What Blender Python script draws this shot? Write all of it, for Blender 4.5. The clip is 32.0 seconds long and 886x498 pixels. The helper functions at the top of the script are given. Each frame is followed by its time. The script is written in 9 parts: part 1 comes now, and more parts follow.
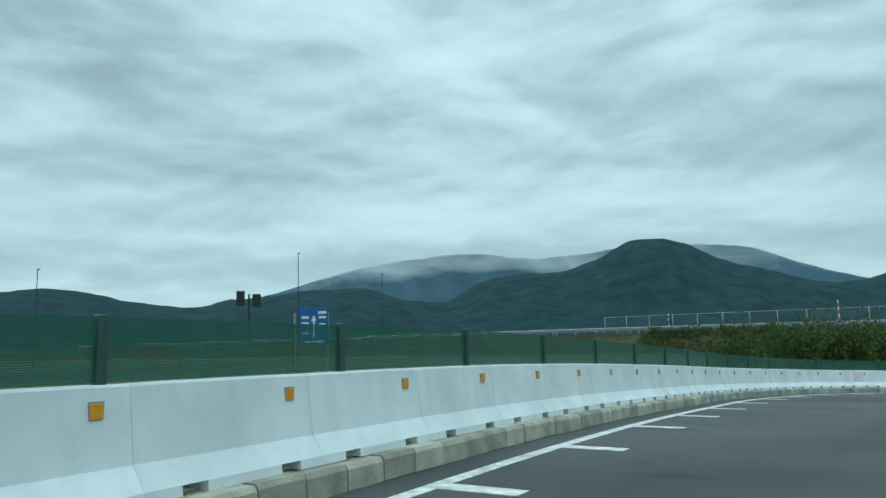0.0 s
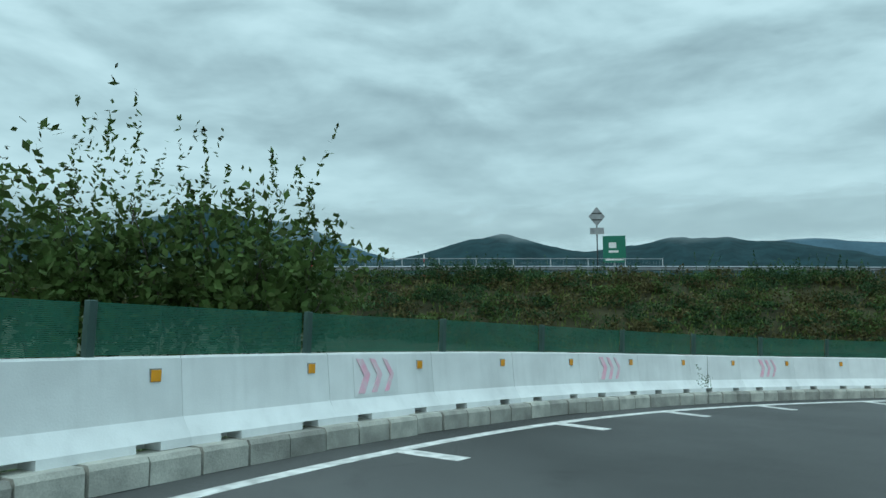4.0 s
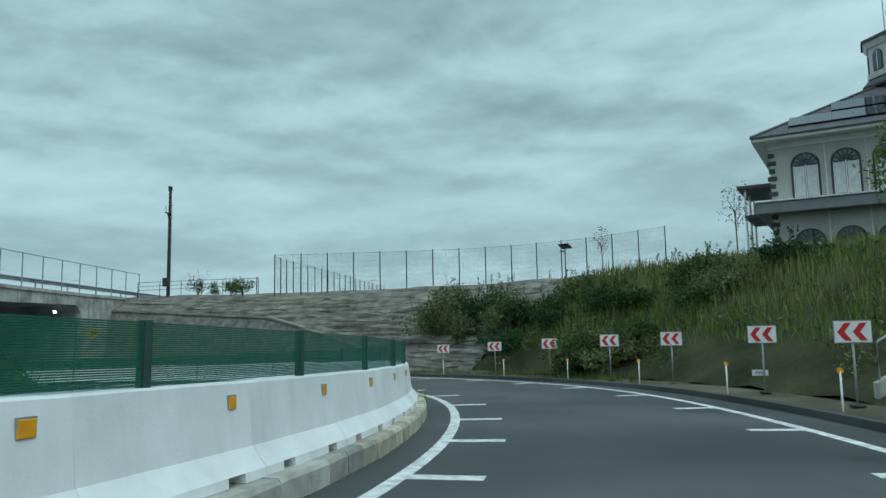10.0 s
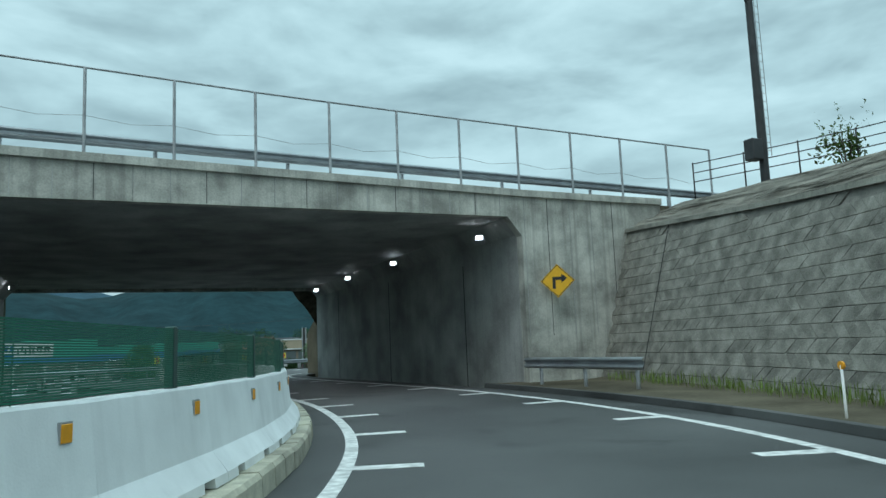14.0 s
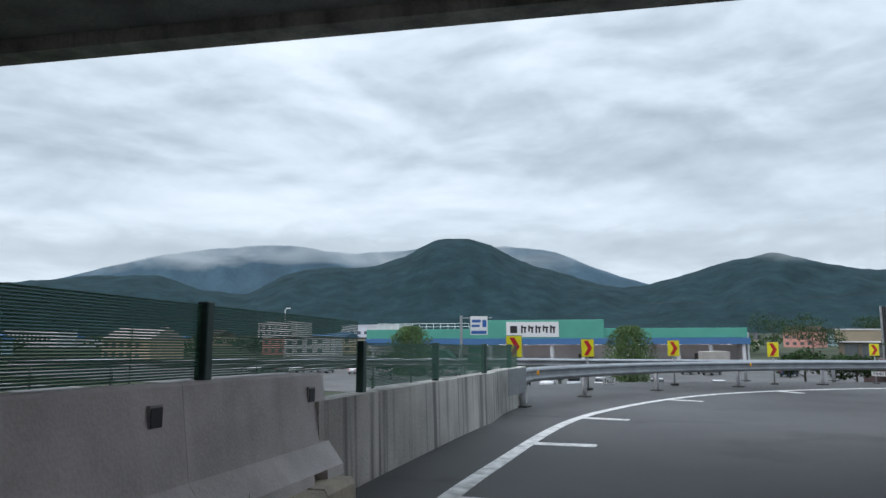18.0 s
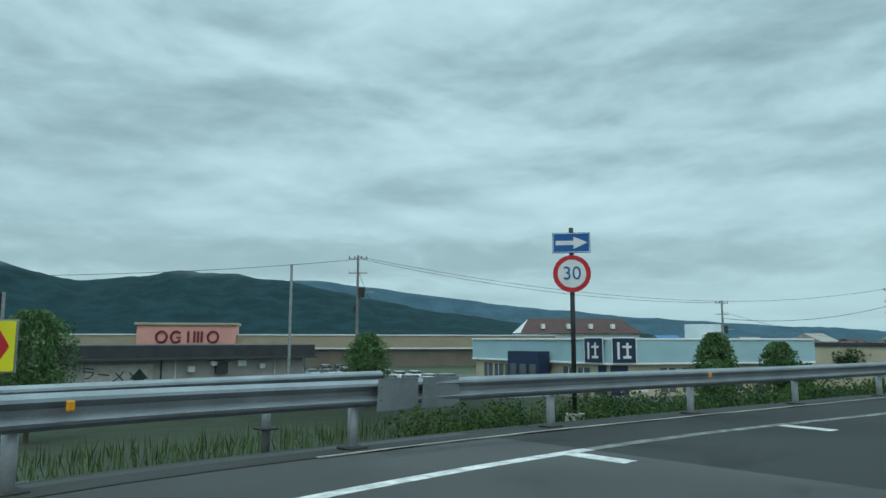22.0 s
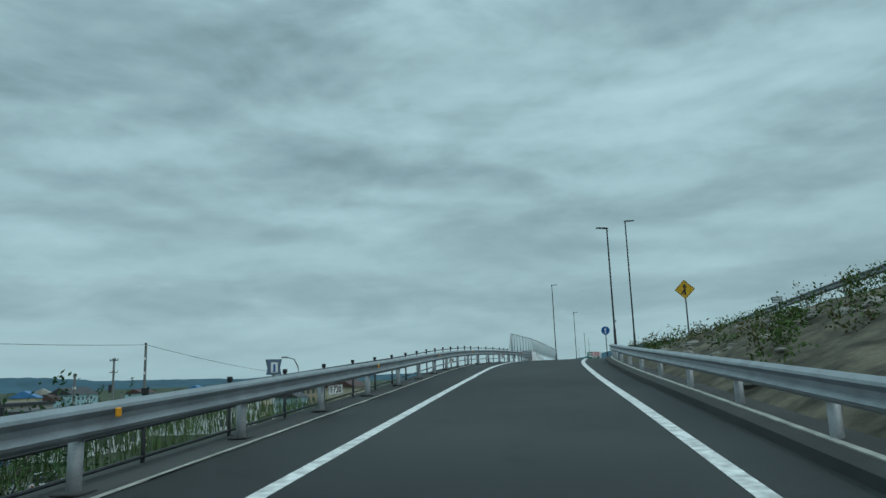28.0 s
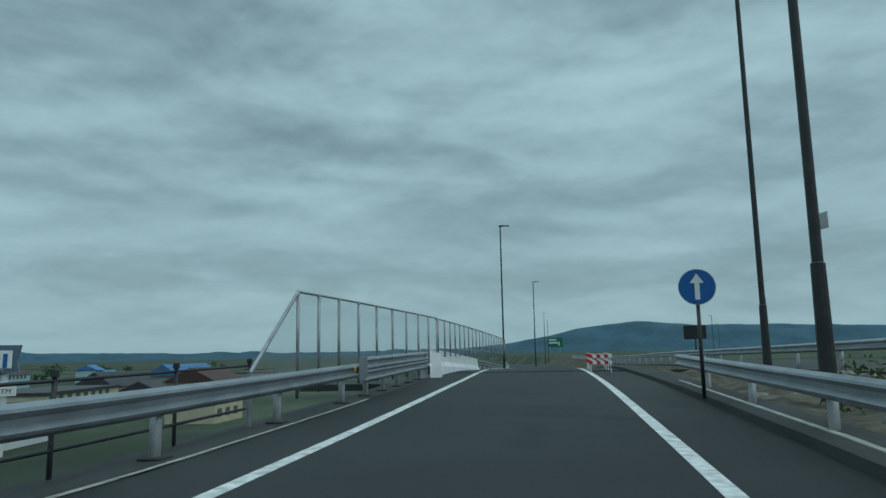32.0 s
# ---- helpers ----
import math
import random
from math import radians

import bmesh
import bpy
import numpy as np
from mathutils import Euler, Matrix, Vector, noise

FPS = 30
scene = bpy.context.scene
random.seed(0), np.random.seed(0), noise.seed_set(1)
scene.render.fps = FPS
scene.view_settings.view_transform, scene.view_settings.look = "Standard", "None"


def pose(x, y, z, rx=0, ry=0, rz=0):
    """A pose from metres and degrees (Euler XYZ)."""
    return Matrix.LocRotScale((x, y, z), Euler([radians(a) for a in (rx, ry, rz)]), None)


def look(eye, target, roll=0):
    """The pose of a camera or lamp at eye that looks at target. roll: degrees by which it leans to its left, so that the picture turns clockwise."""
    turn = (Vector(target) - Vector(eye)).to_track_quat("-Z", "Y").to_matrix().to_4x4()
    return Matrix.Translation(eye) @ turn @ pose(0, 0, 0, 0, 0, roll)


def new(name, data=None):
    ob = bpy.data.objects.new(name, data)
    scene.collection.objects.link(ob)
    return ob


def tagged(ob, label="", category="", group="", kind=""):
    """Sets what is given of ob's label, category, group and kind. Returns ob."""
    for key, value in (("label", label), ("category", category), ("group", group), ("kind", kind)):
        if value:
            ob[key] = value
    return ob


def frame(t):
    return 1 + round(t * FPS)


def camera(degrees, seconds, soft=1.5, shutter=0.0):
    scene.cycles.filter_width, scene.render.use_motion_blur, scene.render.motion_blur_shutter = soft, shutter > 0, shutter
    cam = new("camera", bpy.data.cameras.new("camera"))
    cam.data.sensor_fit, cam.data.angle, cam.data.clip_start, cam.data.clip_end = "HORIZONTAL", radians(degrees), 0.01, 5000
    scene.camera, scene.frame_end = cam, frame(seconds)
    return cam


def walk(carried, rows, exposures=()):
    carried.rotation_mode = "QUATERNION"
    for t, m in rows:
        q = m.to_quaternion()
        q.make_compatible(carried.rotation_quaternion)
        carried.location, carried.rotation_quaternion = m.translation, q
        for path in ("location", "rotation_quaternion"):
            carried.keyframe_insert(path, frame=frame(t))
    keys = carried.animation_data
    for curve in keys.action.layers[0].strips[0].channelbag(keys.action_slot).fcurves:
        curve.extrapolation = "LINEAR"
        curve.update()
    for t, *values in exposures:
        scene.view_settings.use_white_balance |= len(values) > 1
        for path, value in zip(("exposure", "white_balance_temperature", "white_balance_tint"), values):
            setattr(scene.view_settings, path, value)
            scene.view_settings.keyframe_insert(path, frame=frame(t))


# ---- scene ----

# ---- camera and its way ----
cam = camera(64.15, 32.0)
PATH = [
    (0.0, pose(4.902, -45.616, 2.325, 97.24, 1.55, 44.25)),
    (0.5, pose(3.483, -40.350, 2.232, 97.17, 1.53, 38.68)),
    (1.0, pose(2.197, -35.372, 2.071, 97.09, 1.68, 35.20)),
    (1.5, pose(1.028, -30.554, 1.834, 96.83, 2.04, 32.30)),
    (2.0, pose(-0.026, -25.587, 1.556, 96.40, 1.90, 29.45)),
    (2.5, pose(-0.999, -20.381, 1.265, 95.97, 1.81, 26.36)),
    (3.0, pose(-1.731, -15.151, 0.970, 95.46, 1.16, 22.21)),
    (3.5, pose(-1.966, -9.962, 0.666, 94.91, 0.59, 16.55)),
    (4.0, pose(-1.441, -4.877, 0.333, 94.35, 0.44, 9.21)),
    (4.5, pose(0.004, -0.000, 0.006, 93.90, 0.82, 0.38)),
    (5.0, pose(2.337, 4.563, -0.318, 93.69, 0.64, -9.46)),
    (5.5, pose(5.276, 8.769, -0.687, 93.92, 0.32, -19.25)),
    (6.0, pose(8.921, 12.333, -1.090, 94.10, 0.24, -29.61)),
    (6.5, pose(13.177, 15.307, -1.410, 94.52, 0.43, -39.38)),
    (7.0, pose(18.057, 17.550, -1.675, 94.92, 0.46, -48.32)),
    (7.5, pose(23.463, 18.944, -1.929, 95.39, 0.46, -56.72)),
    (8.0, pose(29.044, 19.560, -2.192, 95.81, 0.53, -63.29)),
    (8.5, pose(34.806, 19.690, -2.427, 96.14, 0.63, -68.22)),
    (9.0, pose(40.601, 19.661, -2.645, 96.28, 0.88, -71.18)),
    (9.5, pose(46.401, 19.670, -2.889, 96.32, 1.02, -71.88)),
    (10.0, pose(52.137, 19.815, -3.109, 96.31, 1.10, -70.39)),
    (10.5, pose(57.950, 20.500, -3.317, 96.23, 1.19, -67.04)),
    (11.0, pose(63.750, 21.684, -3.505, 96.15, 1.17, -61.89)),
    (11.5, pose(69.366, 23.447, -3.709, 96.07, 1.12, -55.16)),
    (12.0, pose(74.622, 26.061, -3.929, 96.06, 1.26, -46.93)),
    (12.5, pose(79.375, 29.431, -4.136, 96.16, 1.61, -38.15)),
    (13.0, pose(83.490, 33.466, -4.360, 96.36, 2.00, -28.93)),
    (13.5, pose(86.817, 38.063, -4.551, 96.56, 2.40, -19.51)),
    (14.0, pose(89.203, 42.923, -4.709, 96.66, 2.35, -10.37)),
    (14.5, pose(90.723, 47.826, -4.810, 96.69, 1.80, -2.05)),
    (15.0, pose(91.419, 52.733, -4.926, 96.71, 1.10, 6.82)),
    (15.5, pose(91.370, 57.610, -5.044, 96.89, 1.09, 14.92)),
    (16.0, pose(90.754, 62.442, -5.165, 97.13, 1.07, 21.34)),
    (16.5, pose(89.763, 67.193, -5.296, 97.02, 0.87, 25.94)),
    (17.0, pose(88.580, 71.840, -5.397, 96.88, 0.66, 28.91)),
    (17.5, pose(87.368, 76.364, -5.500, 96.94, 0.40, 30.52)),
    (18.0, pose(86.256, 80.714, -5.603, 96.74, 0.29, 30.95)),
    (18.5, pose(85.333, 84.779, -5.705, 96.55, 0.11, 29.95)),
    (19.0, pose(84.702, 88.554, -5.804, 96.43, -0.10, 27.15)),
    (19.5, pose(84.379, 92.444, -5.887, 96.46, -0.07, 21.44)),
    (20.0, pose(84.588, 96.343, -5.986, 96.54, -0.03, 13.41)),
    (20.5, pose(85.264, 100.180, -6.095, 96.57, 0.09, 4.05)),
    (21.0, pose(86.663, 103.853, -6.201, 96.71, 0.07, -6.99)),
    (21.5, pose(88.904, 107.177, -6.293, 96.90, -0.03, -17.56)),
    (22.0, pose(91.957, 110.004, -6.369, 97.30, -0.08, -28.09)),
    (22.5, pose(95.659, 112.375, -6.432, 97.86, -0.07, -38.09)),
    (23.0, pose(99.932, 114.248, -6.483, 98.46, 0.16, -47.09)),
    (23.5, pose(104.618, 115.705, -6.512, 98.94, 0.36, -54.08)),
    (24.0, pose(109.785, 116.666, -6.503, 99.38, 0.66, -59.85)),
    (24.5, pose(115.328, 117.135, -6.450, 99.85, 0.28, -64.03)),
    (25.0, pose(121.139, 117.206, -6.355, 100.62, 0.75, -66.76)),
    (25.5, pose(127.104, 117.026, -6.225, 101.11, 1.06, -68.81)),
    (26.0, pose(133.127, 116.737, -5.980, 101.46, 0.96, -70.92)),
    (26.5, pose(139.090, 116.522, -5.614, 101.75, 0.43, -73.56)),
    (27.0, pose(145.023, 116.193, -5.253, 101.60, 0.92, -76.70)),
    (27.5, pose(150.962, 115.760, -4.892, 101.22, 1.37, -80.39)),
    (28.0, pose(156.930, 115.252, -4.555, 100.22, 2.01, -85.56)),
    (28.5, pose(162.994, 114.806, -4.252, 100.01, 2.14, -89.76)),
    (29.0, pose(169.144, 114.351, -3.941, 100.99, 2.33, -90.15)),
    (29.5, pose(175.405, 113.868, -3.625, 101.85, 2.39, -89.41)),
    (30.0, pose(181.833, 113.410, -3.330, 102.28, 2.46, -89.11)),
    (30.5, pose(188.202, 112.842, -3.020, 102.46, 2.28, -89.00)),
    (31.0, pose(194.631, 112.232, -2.735, 101.84, 1.92, -89.09)),
    (31.5, pose(201.001, 111.500, -2.502, 100.58, 1.62, -89.30)),
    (32.0, pose(206.827, 110.655, -2.311, 98.43, 1.02, -89.24)),
]

EXPOSURES = [(0.0, 0.05, 6100, 6), (3.0, 0.0, 6100, 6), (5.5, -0.1, 6100, 6), (7.5, -0.28, 6050, 6), (10.0, -0.2, 6050, 6), (12.0, -0.15, 6050, 6), (13.0, -0.05, 6100, 6), (14.0, 0.06, 6100, 6), (15.0, 0.78, 6750, 10), (15.5, 1.3, 7200, 13), (16.6, 1.5, 7400, 16),
             (17.5, 0.7, 6950, 28), (18.0, 0.3, 6700, 32), (18.6, 0.0, 6400, 24), (19.0, 0.0, 6200, 16), (19.6, 0.0, 6100, 8), (22.0, -0.12, 6100, 6), (24.0, -0.3, 6100, 6), (28.0, -0.45, 6050, 6), (31.0, -0.5, 6000, 6), (32.0, -0.62, 5950, 6)]
walk(cam, PATH, EXPOSURES)

# ---- sky and sun ----
world = bpy.data.worlds.new("overcast_sky")
scene.world = world
world.use_nodes = True
wn, wl = world.node_tree.nodes, world.node_tree.links
wn.clear()


def wnode(kind, **put):
    n = wn.new(kind)
    for k, v in put.items():
        if k == "op":
            n.operation = v
        else:
            n.inputs[int(k[1:])].default_value = v
    return n


sky = wn.new("ShaderNodeTexSky")
sky.sky_type, sky.sun_disc = "NISHITA", False
sky.sun_elevation, sky.sun_rotation = radians(48), radians(200)
sky.air_density, sky.dust_density = 1.2, 3.0
coord = wn.new("ShaderNodeTexCoord")
split = wn.new("ShaderNodeSeparateXYZ")
wl.new(coord.outputs["Generated"], split.inputs[0])
high = wnode("ShaderNodeMath", op="MAXIMUM", i1=0.0)
wl.new(split.outputs["Z"], high.inputs[0])
# cloud layers lie flatter towards the horizon
flatter = wnode("ShaderNodeMath", op="POWER", i1=0.72)
wl.new(high.outputs[0], flatter.inputs[0])
tall = wnode("ShaderNodeMath", op="MULTIPLY", i1=2.7)
wl.new(flatter.outputs[0], tall.inputs[0])
flat = wn.new("ShaderNodeCombineXYZ")
wl.new(split.outputs["X"], flat.inputs[0])
wl.new(split.outputs["Y"], flat.inputs[1])
wl.new(tall.outputs[0], flat.inputs[2])
above = wn.new("ShaderNodeVectorMath")
above.operation = "ADD"
above.inputs[1].default_value = (0.0, 0.0, 0.055)
wl.new(flat.outputs[0], above.inputs[0])


def cloud(source, scale, detail, rough, distort, seed):
    n = wn.new("ShaderNodeTexNoise")
    n.noise_dimensions = "4D"
    wl.new(source.outputs[0], n.inputs["Vector"])
    n.inputs["W"].default_value, n.inputs["Scale"].default_value, n.inputs["Detail"].default_value = seed, scale, detail
    n.inputs["Roughness"].default_value, n.inputs["Distortion"].default_value = rough, distort
    return n


def weigh(n, k, onto=None):
    w = wnode("ShaderNodeMath", op="MULTIPLY_ADD", i1=k, i2=0.0)
    wl.new(n.outputs[0], w.inputs[0])
    if onto:
        wl.new(onto.outputs[0], w.inputs[2])
    return w


# broad masses, billows that are brighter on top than below, and fine wisps
dens = weigh(cloud(flat, 1.7, 4, 0.5, 0.15, 3.0), 0.66)
dens = weigh(cloud(flat, 4.1, 5, 0.5, 0.3, 8.0), 0.95, dens)
dens = weigh(cloud(above, 4.1, 5, 0.5, 0.3, 8.0), -0.55, dens)
dens = weigh(cloud(flat, 13.0, 4, 0.56, 0.2, 1.5), 0.14, dens)
# the cloud base grows smooth in the haze over the horizon
haze = wn.new("ShaderNodeMapRange")
haze.inputs["From Min"].default_value, haze.inputs["From Max"].default_value = 0.03, 0.30
haze.inputs["To Min"].default_value, haze.inputs["To Max"].default_value = 0.4, 1.0
wl.new(split.outputs["Z"], haze.inputs["Value"])
mid = wnode("ShaderNodeMath", op="SUBTRACT", i1=0.63)
wl.new(dens.outputs[0], mid.inputs[0])
soft_m = wnode("ShaderNodeMath", op="MULTIPLY")
wl.new(mid.outputs[0], soft_m.inputs[0])
wl.new(haze.outputs[0], soft_m.inputs[1])
m3 = wnode("ShaderNodeMath", op="ADD", i1=0.63)
wl.new(soft_m.outputs[0], m3.inputs[0])
ramp = wn.new("ShaderNodeValToRGB")
el = ramp.color_ramp.elements
el[0].position, el[0].color = 0.42, (0.225, 0.323, 0.343, 1)
el[1].position, el[1].color = 0.85, (0.49, 0.655, 0.675, 1)
for q, c in ((0.54, (0.302, 0.425, 0.445, 1)), (0.62, (0.368, 0.512, 0.532, 1)), (0.71, (0.43, 0.585, 0.605, 1))):
    el.new(q).color = c
wl.new(m3.outputs[0], ramp.inputs[0])
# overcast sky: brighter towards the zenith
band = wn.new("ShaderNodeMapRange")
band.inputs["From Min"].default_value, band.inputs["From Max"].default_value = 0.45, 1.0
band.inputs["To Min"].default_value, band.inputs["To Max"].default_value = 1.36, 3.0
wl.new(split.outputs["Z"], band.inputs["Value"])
mixs = wn.new("ShaderNodeMix")
mixs.data_type = "RGBA"
mixs.inputs["Factor"].default_value = 0.94
sc = wn.new("ShaderNodeVectorMath")
sc.operation = "SCALE"
sc.inputs["Scale"].default_value = 0.1
wl.new(sky.outputs[0], sc.inputs[0])
wl.new(sc.outputs[0], mixs.inputs[6])
wl.new(ramp.outputs[0], mixs.inputs[7])
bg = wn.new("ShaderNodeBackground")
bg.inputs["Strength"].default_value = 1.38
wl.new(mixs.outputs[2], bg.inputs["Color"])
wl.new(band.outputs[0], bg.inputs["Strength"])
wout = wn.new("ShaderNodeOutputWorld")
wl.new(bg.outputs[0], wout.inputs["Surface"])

sun_data = bpy.data.lights.new("sun", "SUN")
sun_data.energy, sun_data.angle, sun_data.color = 0.75, radians(45), (1.0, 0.97, 0.92)
sun = new("sun", sun_data)
sun.matrix_world = look((0, 0, 60), (25, 38, 0))


# ---- materials ----
def mat(name, base, rough=0.8, metal=0.0, var=0.25, scale=1.5, bump=0.15, fine=40.0, island=0.0, alpha_transmit=0.0, streak=0.0, dark=None, coat=0.0, world_space=False):
    m = bpy.data.materials.new(name)
    m.use_nodes = True
    n, l = m.node_tree.nodes, m.node_tree.links
    b = n["Principled BSDF"]
    b.inputs["Roughness"].default_value, b.inputs["Metallic"].default_value = rough, metal
    b.inputs["Coat Weight"].default_value = coat
    if world_space:
        src = n.new("ShaderNodeNewGeometry").outputs["Position"]
    else:
        co, oi, ad = n.new("ShaderNodeTexCoord"), n.new("ShaderNodeObjectInfo"), n.new("ShaderNodeVectorMath")
        ad.operation = "ADD"
        sh = n.new("ShaderNodeVectorMath")
        sh.operation = "SCALE"
        sh.inputs[0].default_value = (31.0, 17.0, 7.0)
        l.new(oi.outputs["Random"], sh.inputs["Scale"])
        l.new(co.outputs["Object"], ad.inputs[0])
        l.new(sh.outputs[0], ad.inputs[1])
        src = ad.outputs[0]

    def noise_at(s, detail, stretch=None):
        t = n.new("ShaderNodeTexNoise")
        t.inputs["Scale"].default_value, t.inputs["Detail"].default_value = s, detail
        if stretch:
            mp = n.new("ShaderNodeMapping")
            mp.inputs["Scale"].default_value = stretch
            l.new(src, mp.inputs[0])
            l.new(mp.outputs[0], t.inputs["Vector"])
        else:
            l.new(src, t.inputs["Vector"])
        return t

    base = tuple(base)
    lo = tuple(c * (1 - var) for c in base) if dark is None else dark
    hi = tuple(min(1, c * (1 + var * 0.6)) for c in base)
    r1 = n.new("ShaderNodeValToRGB")
    r1.color_ramp.elements[0].position, r1.color_ramp.elements[0].color = 0.32, (*lo, 1)
    r1.color_ramp.elements[1].position, r1.color_ramp.elements[1].color = 0.68, (*hi, 1)
    l.new(noise_at(scale, 5).outputs[0], r1.inputs[0])
    col = r1.outputs[0]

    def blend(mode, fac_value, fac_socket, other):
        nonlocal col
        x = n.new("ShaderNodeMix")
        x.data_type, x.blend_type = "RGBA", mode
        if fac_socket is None:
            x.inputs["Factor"].default_value = fac_value
        else:
            l.new(fac_socket, x.inputs["Factor"])
        l.new(col, x.inputs[6])
        if isinstance(other, tuple):
            x.inputs[7].default_value = (*other, 1)
        else:
            l.new(other, x.inputs[7])
        col = x.outputs[2]

    g = noise_at(fine, 6)
    blend("OVERLAY", 0.35 * min(1.0, var * 2.5), None, g.outputs[0])
    if streak > 0:
        s = noise_at(1.0, 6, (5.5, 5.5, 0.16))
        rr = n.new("ShaderNodeValToRGB")
        rr.color_ramp.elements[0].position, rr.color_ramp.elements[0].color = 0.50, (0, 0, 0, 1)
        rr.color_ramp.elements[1].position, rr.color_ramp.elements[1].color = 0.66, (streak,) * 3 + (1,)
        l.new(s.outputs[0], rr.inputs[0])
        blend("MIX", 0, rr.outputs[0], tuple(c * 0.28 for c in base))
    if island > 0:
        gi = n.new("ShaderNodeNewGeometry")
        oi2 = n.new("ShaderNodeObjectInfo")
        am = n.new("ShaderNodeMath")
        am.operation = "ADD"
        l.new(gi.outputs["Random Per Island"], am.inputs[0])
        l.new(oi2.outputs["Random"], am.inputs[1])
        fr = n.new("ShaderNodeMath")
        fr.operation = "FRACT"
        l.new(am.outputs[0], fr.inputs[0])
        hs = n.new("ShaderNodeHueSaturation")
        mr = n.new("ShaderNodeMapRange")
        mr.inputs["To Min"].default_value, mr.inputs["To Max"].default_value = 1 - island, 1 + island
        l.new(fr.outputs[0], mr.inputs["Value"])
        l.new(mr.outputs[0], hs.inputs["Value"])
        mh = n.new("ShaderNodeMapRange")
        mh.inputs["To Min"].default_value, mh.inputs["To Max"].default_value = 0.5 - island * 0.02, 0.5 + island * 0.03
        l.new(fr.outputs[0], mh.inputs["Value"])
        l.new(mh.outputs[0], hs.inputs["Hue"])
        l.new(col, hs.inputs["Color"])
        col = hs.outputs[0]
    l.new(col, b.inputs["Base Color"])
    if bump > 0:
        bp = n.new("ShaderNodeBump")
        bp.inputs["Strength"].default_value, bp.inputs["Distance"].default_value = bump, 0.02
        l.new(g.outputs[0], bp.inputs["Height"])
        l.new(bp.outputs[0], b.inputs["Normal"])
    if alpha_transmit > 0:
        tr = n.new("ShaderNodeBsdfTranslucent")
        l.new(col, tr.inputs["Color"])
        ms = n.new("ShaderNodeMixShader")
        ms.inputs[0].default_value = alpha_transmit
        l.new(b.outputs[0], ms.inputs[1])
        l.new(tr.outputs[0], ms.inputs[2])
        l.new(ms.outputs[0], n["Material Output"].inputs["Surface"])
    return m


def glow(name, colour, strength):
    m = bpy.data.materials.new(name)
    m.use_nodes = True
    b = m.node_tree.nodes["Principled BSDF"]
    b.inputs["Base Color"].default_value = (*colour, 1)
    b.inputs["Emission Color"].default_value = (*colour, 1)
    b.inputs["Emission Strength"].default_value = strength
    return m


def glass(name, tint=(0.05, 0.06, 0.065)):
    m = mat(name, tint, 0.06, 0.0, 0.1, 2, 0)
    m.node_tree.nodes["Principled BSDF"].inputs["Specular IOR Level"].default_value = 0.7
    return m


ASPHALT = mat("asphalt", (0.076, 0.078, 0.077), 0.6, 0, 0.5, 0.16, 0.5, 90, world_space=True)
ASPHALT_NEW = mat("ramp_asphalt", (0.032, 0.034, 0.0335), 0.65, 0, 0.4, 0.16, 0.5, 90, world_space=True)
ASPHALT_OLD = mat("old_asphalt", (0.055, 0.055, 0.053), 0.75, 0, 0.35, 0.3, 0.5, 70, world_space=True)
PAINT = mat("road_paint", (0.72, 0.72, 0.70), 0.7, 0, 0.22, 6, 0.3, 60, dark=(0.42, 0.42, 0.41), world_space=True)
CONCRETE_WHITE = mat("barrier_concrete", (0.82, 0.84, 0.84), 0.62, 0, 0.12, 1.1, 0.12, 50, streak=0.07)
KERB_PALE = mat("pale_kerb_concrete", (0.46, 0.43, 0.34), 0.85, 0, 0.3, 3, 0.4, 45, island=0.2)
PAINT_WORN = mat("worn_road_paint", (0.24, 0.245, 0.24), 0.75, 0, 0.3, 5, 0.3, 50, dark=(0.06, 0.062, 0.061), world_space=True)
KERB_MAT = mat("kerb_concrete", (0.40, 0.395, 0.355), 0.85, 0, 0.3, 3, 0.4, 45, island=0.28)
CONCRETE = mat("bridge_concrete", (0.46, 0.455, 0.41), 0.85, 0, 0.45, 1.1, 0.4, 20, streak=0.34, world_space=True)
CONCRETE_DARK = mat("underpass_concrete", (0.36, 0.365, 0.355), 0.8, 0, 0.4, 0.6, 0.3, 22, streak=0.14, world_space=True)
CONCRETE_STAIN = mat("stained_concrete", (0.55, 0.54, 0.50), 0.85, 0, 0.3, 0.9, 0.4, 30, streak=0.85, world_space=True)
STONE = mat("block_stone", (0.245, 0.235, 0.208), 0.9, 0, 0.4, 2.2, 0.9, 22, island=0.11)
COPING = mat("weathered_coping", (0.25, 0.24, 0.205), 0.9, 0, 0.4, 1.2, 0.6, 20, streak=0.3, world_space=True)
STEEL = mat("galvanised_steel", (0.33, 0.35, 0.37), 0.45, 0.75, 0.18, 2, 0.05, 30)
STEEL_DULL = mat("weathered_steel", (0.36, 0.37, 0.38), 0.55, 0.6, 0.25, 3, 0.1, 40)
DARK_STEEL = mat("dark_painted_steel", (0.035, 0.036, 0.038), 0.5, 0.2, 0.3, 3, 0.05, 40)
GREEN_MESH = mat("green_screen_slat", (0.012, 0.115, 0.070), 0.55, 0.0, 0.15, 2, 0.0, 30)
GREEN_POST = mat("green_post_paint", (0.04, 0.085, 0.075), 0.5, 0.2, 0.2, 3, 0.05, 40)
ORANGE = mat("orange_reflector", (0.85, 0.36, 0.015), 0.35, 0, 0.12, 8, 0.0, 60)
YELLOW = mat("yellow_sign_face", (0.80, 0.43, 0.012), 0.4, 0, 0.08, 4, 0.0, 60)
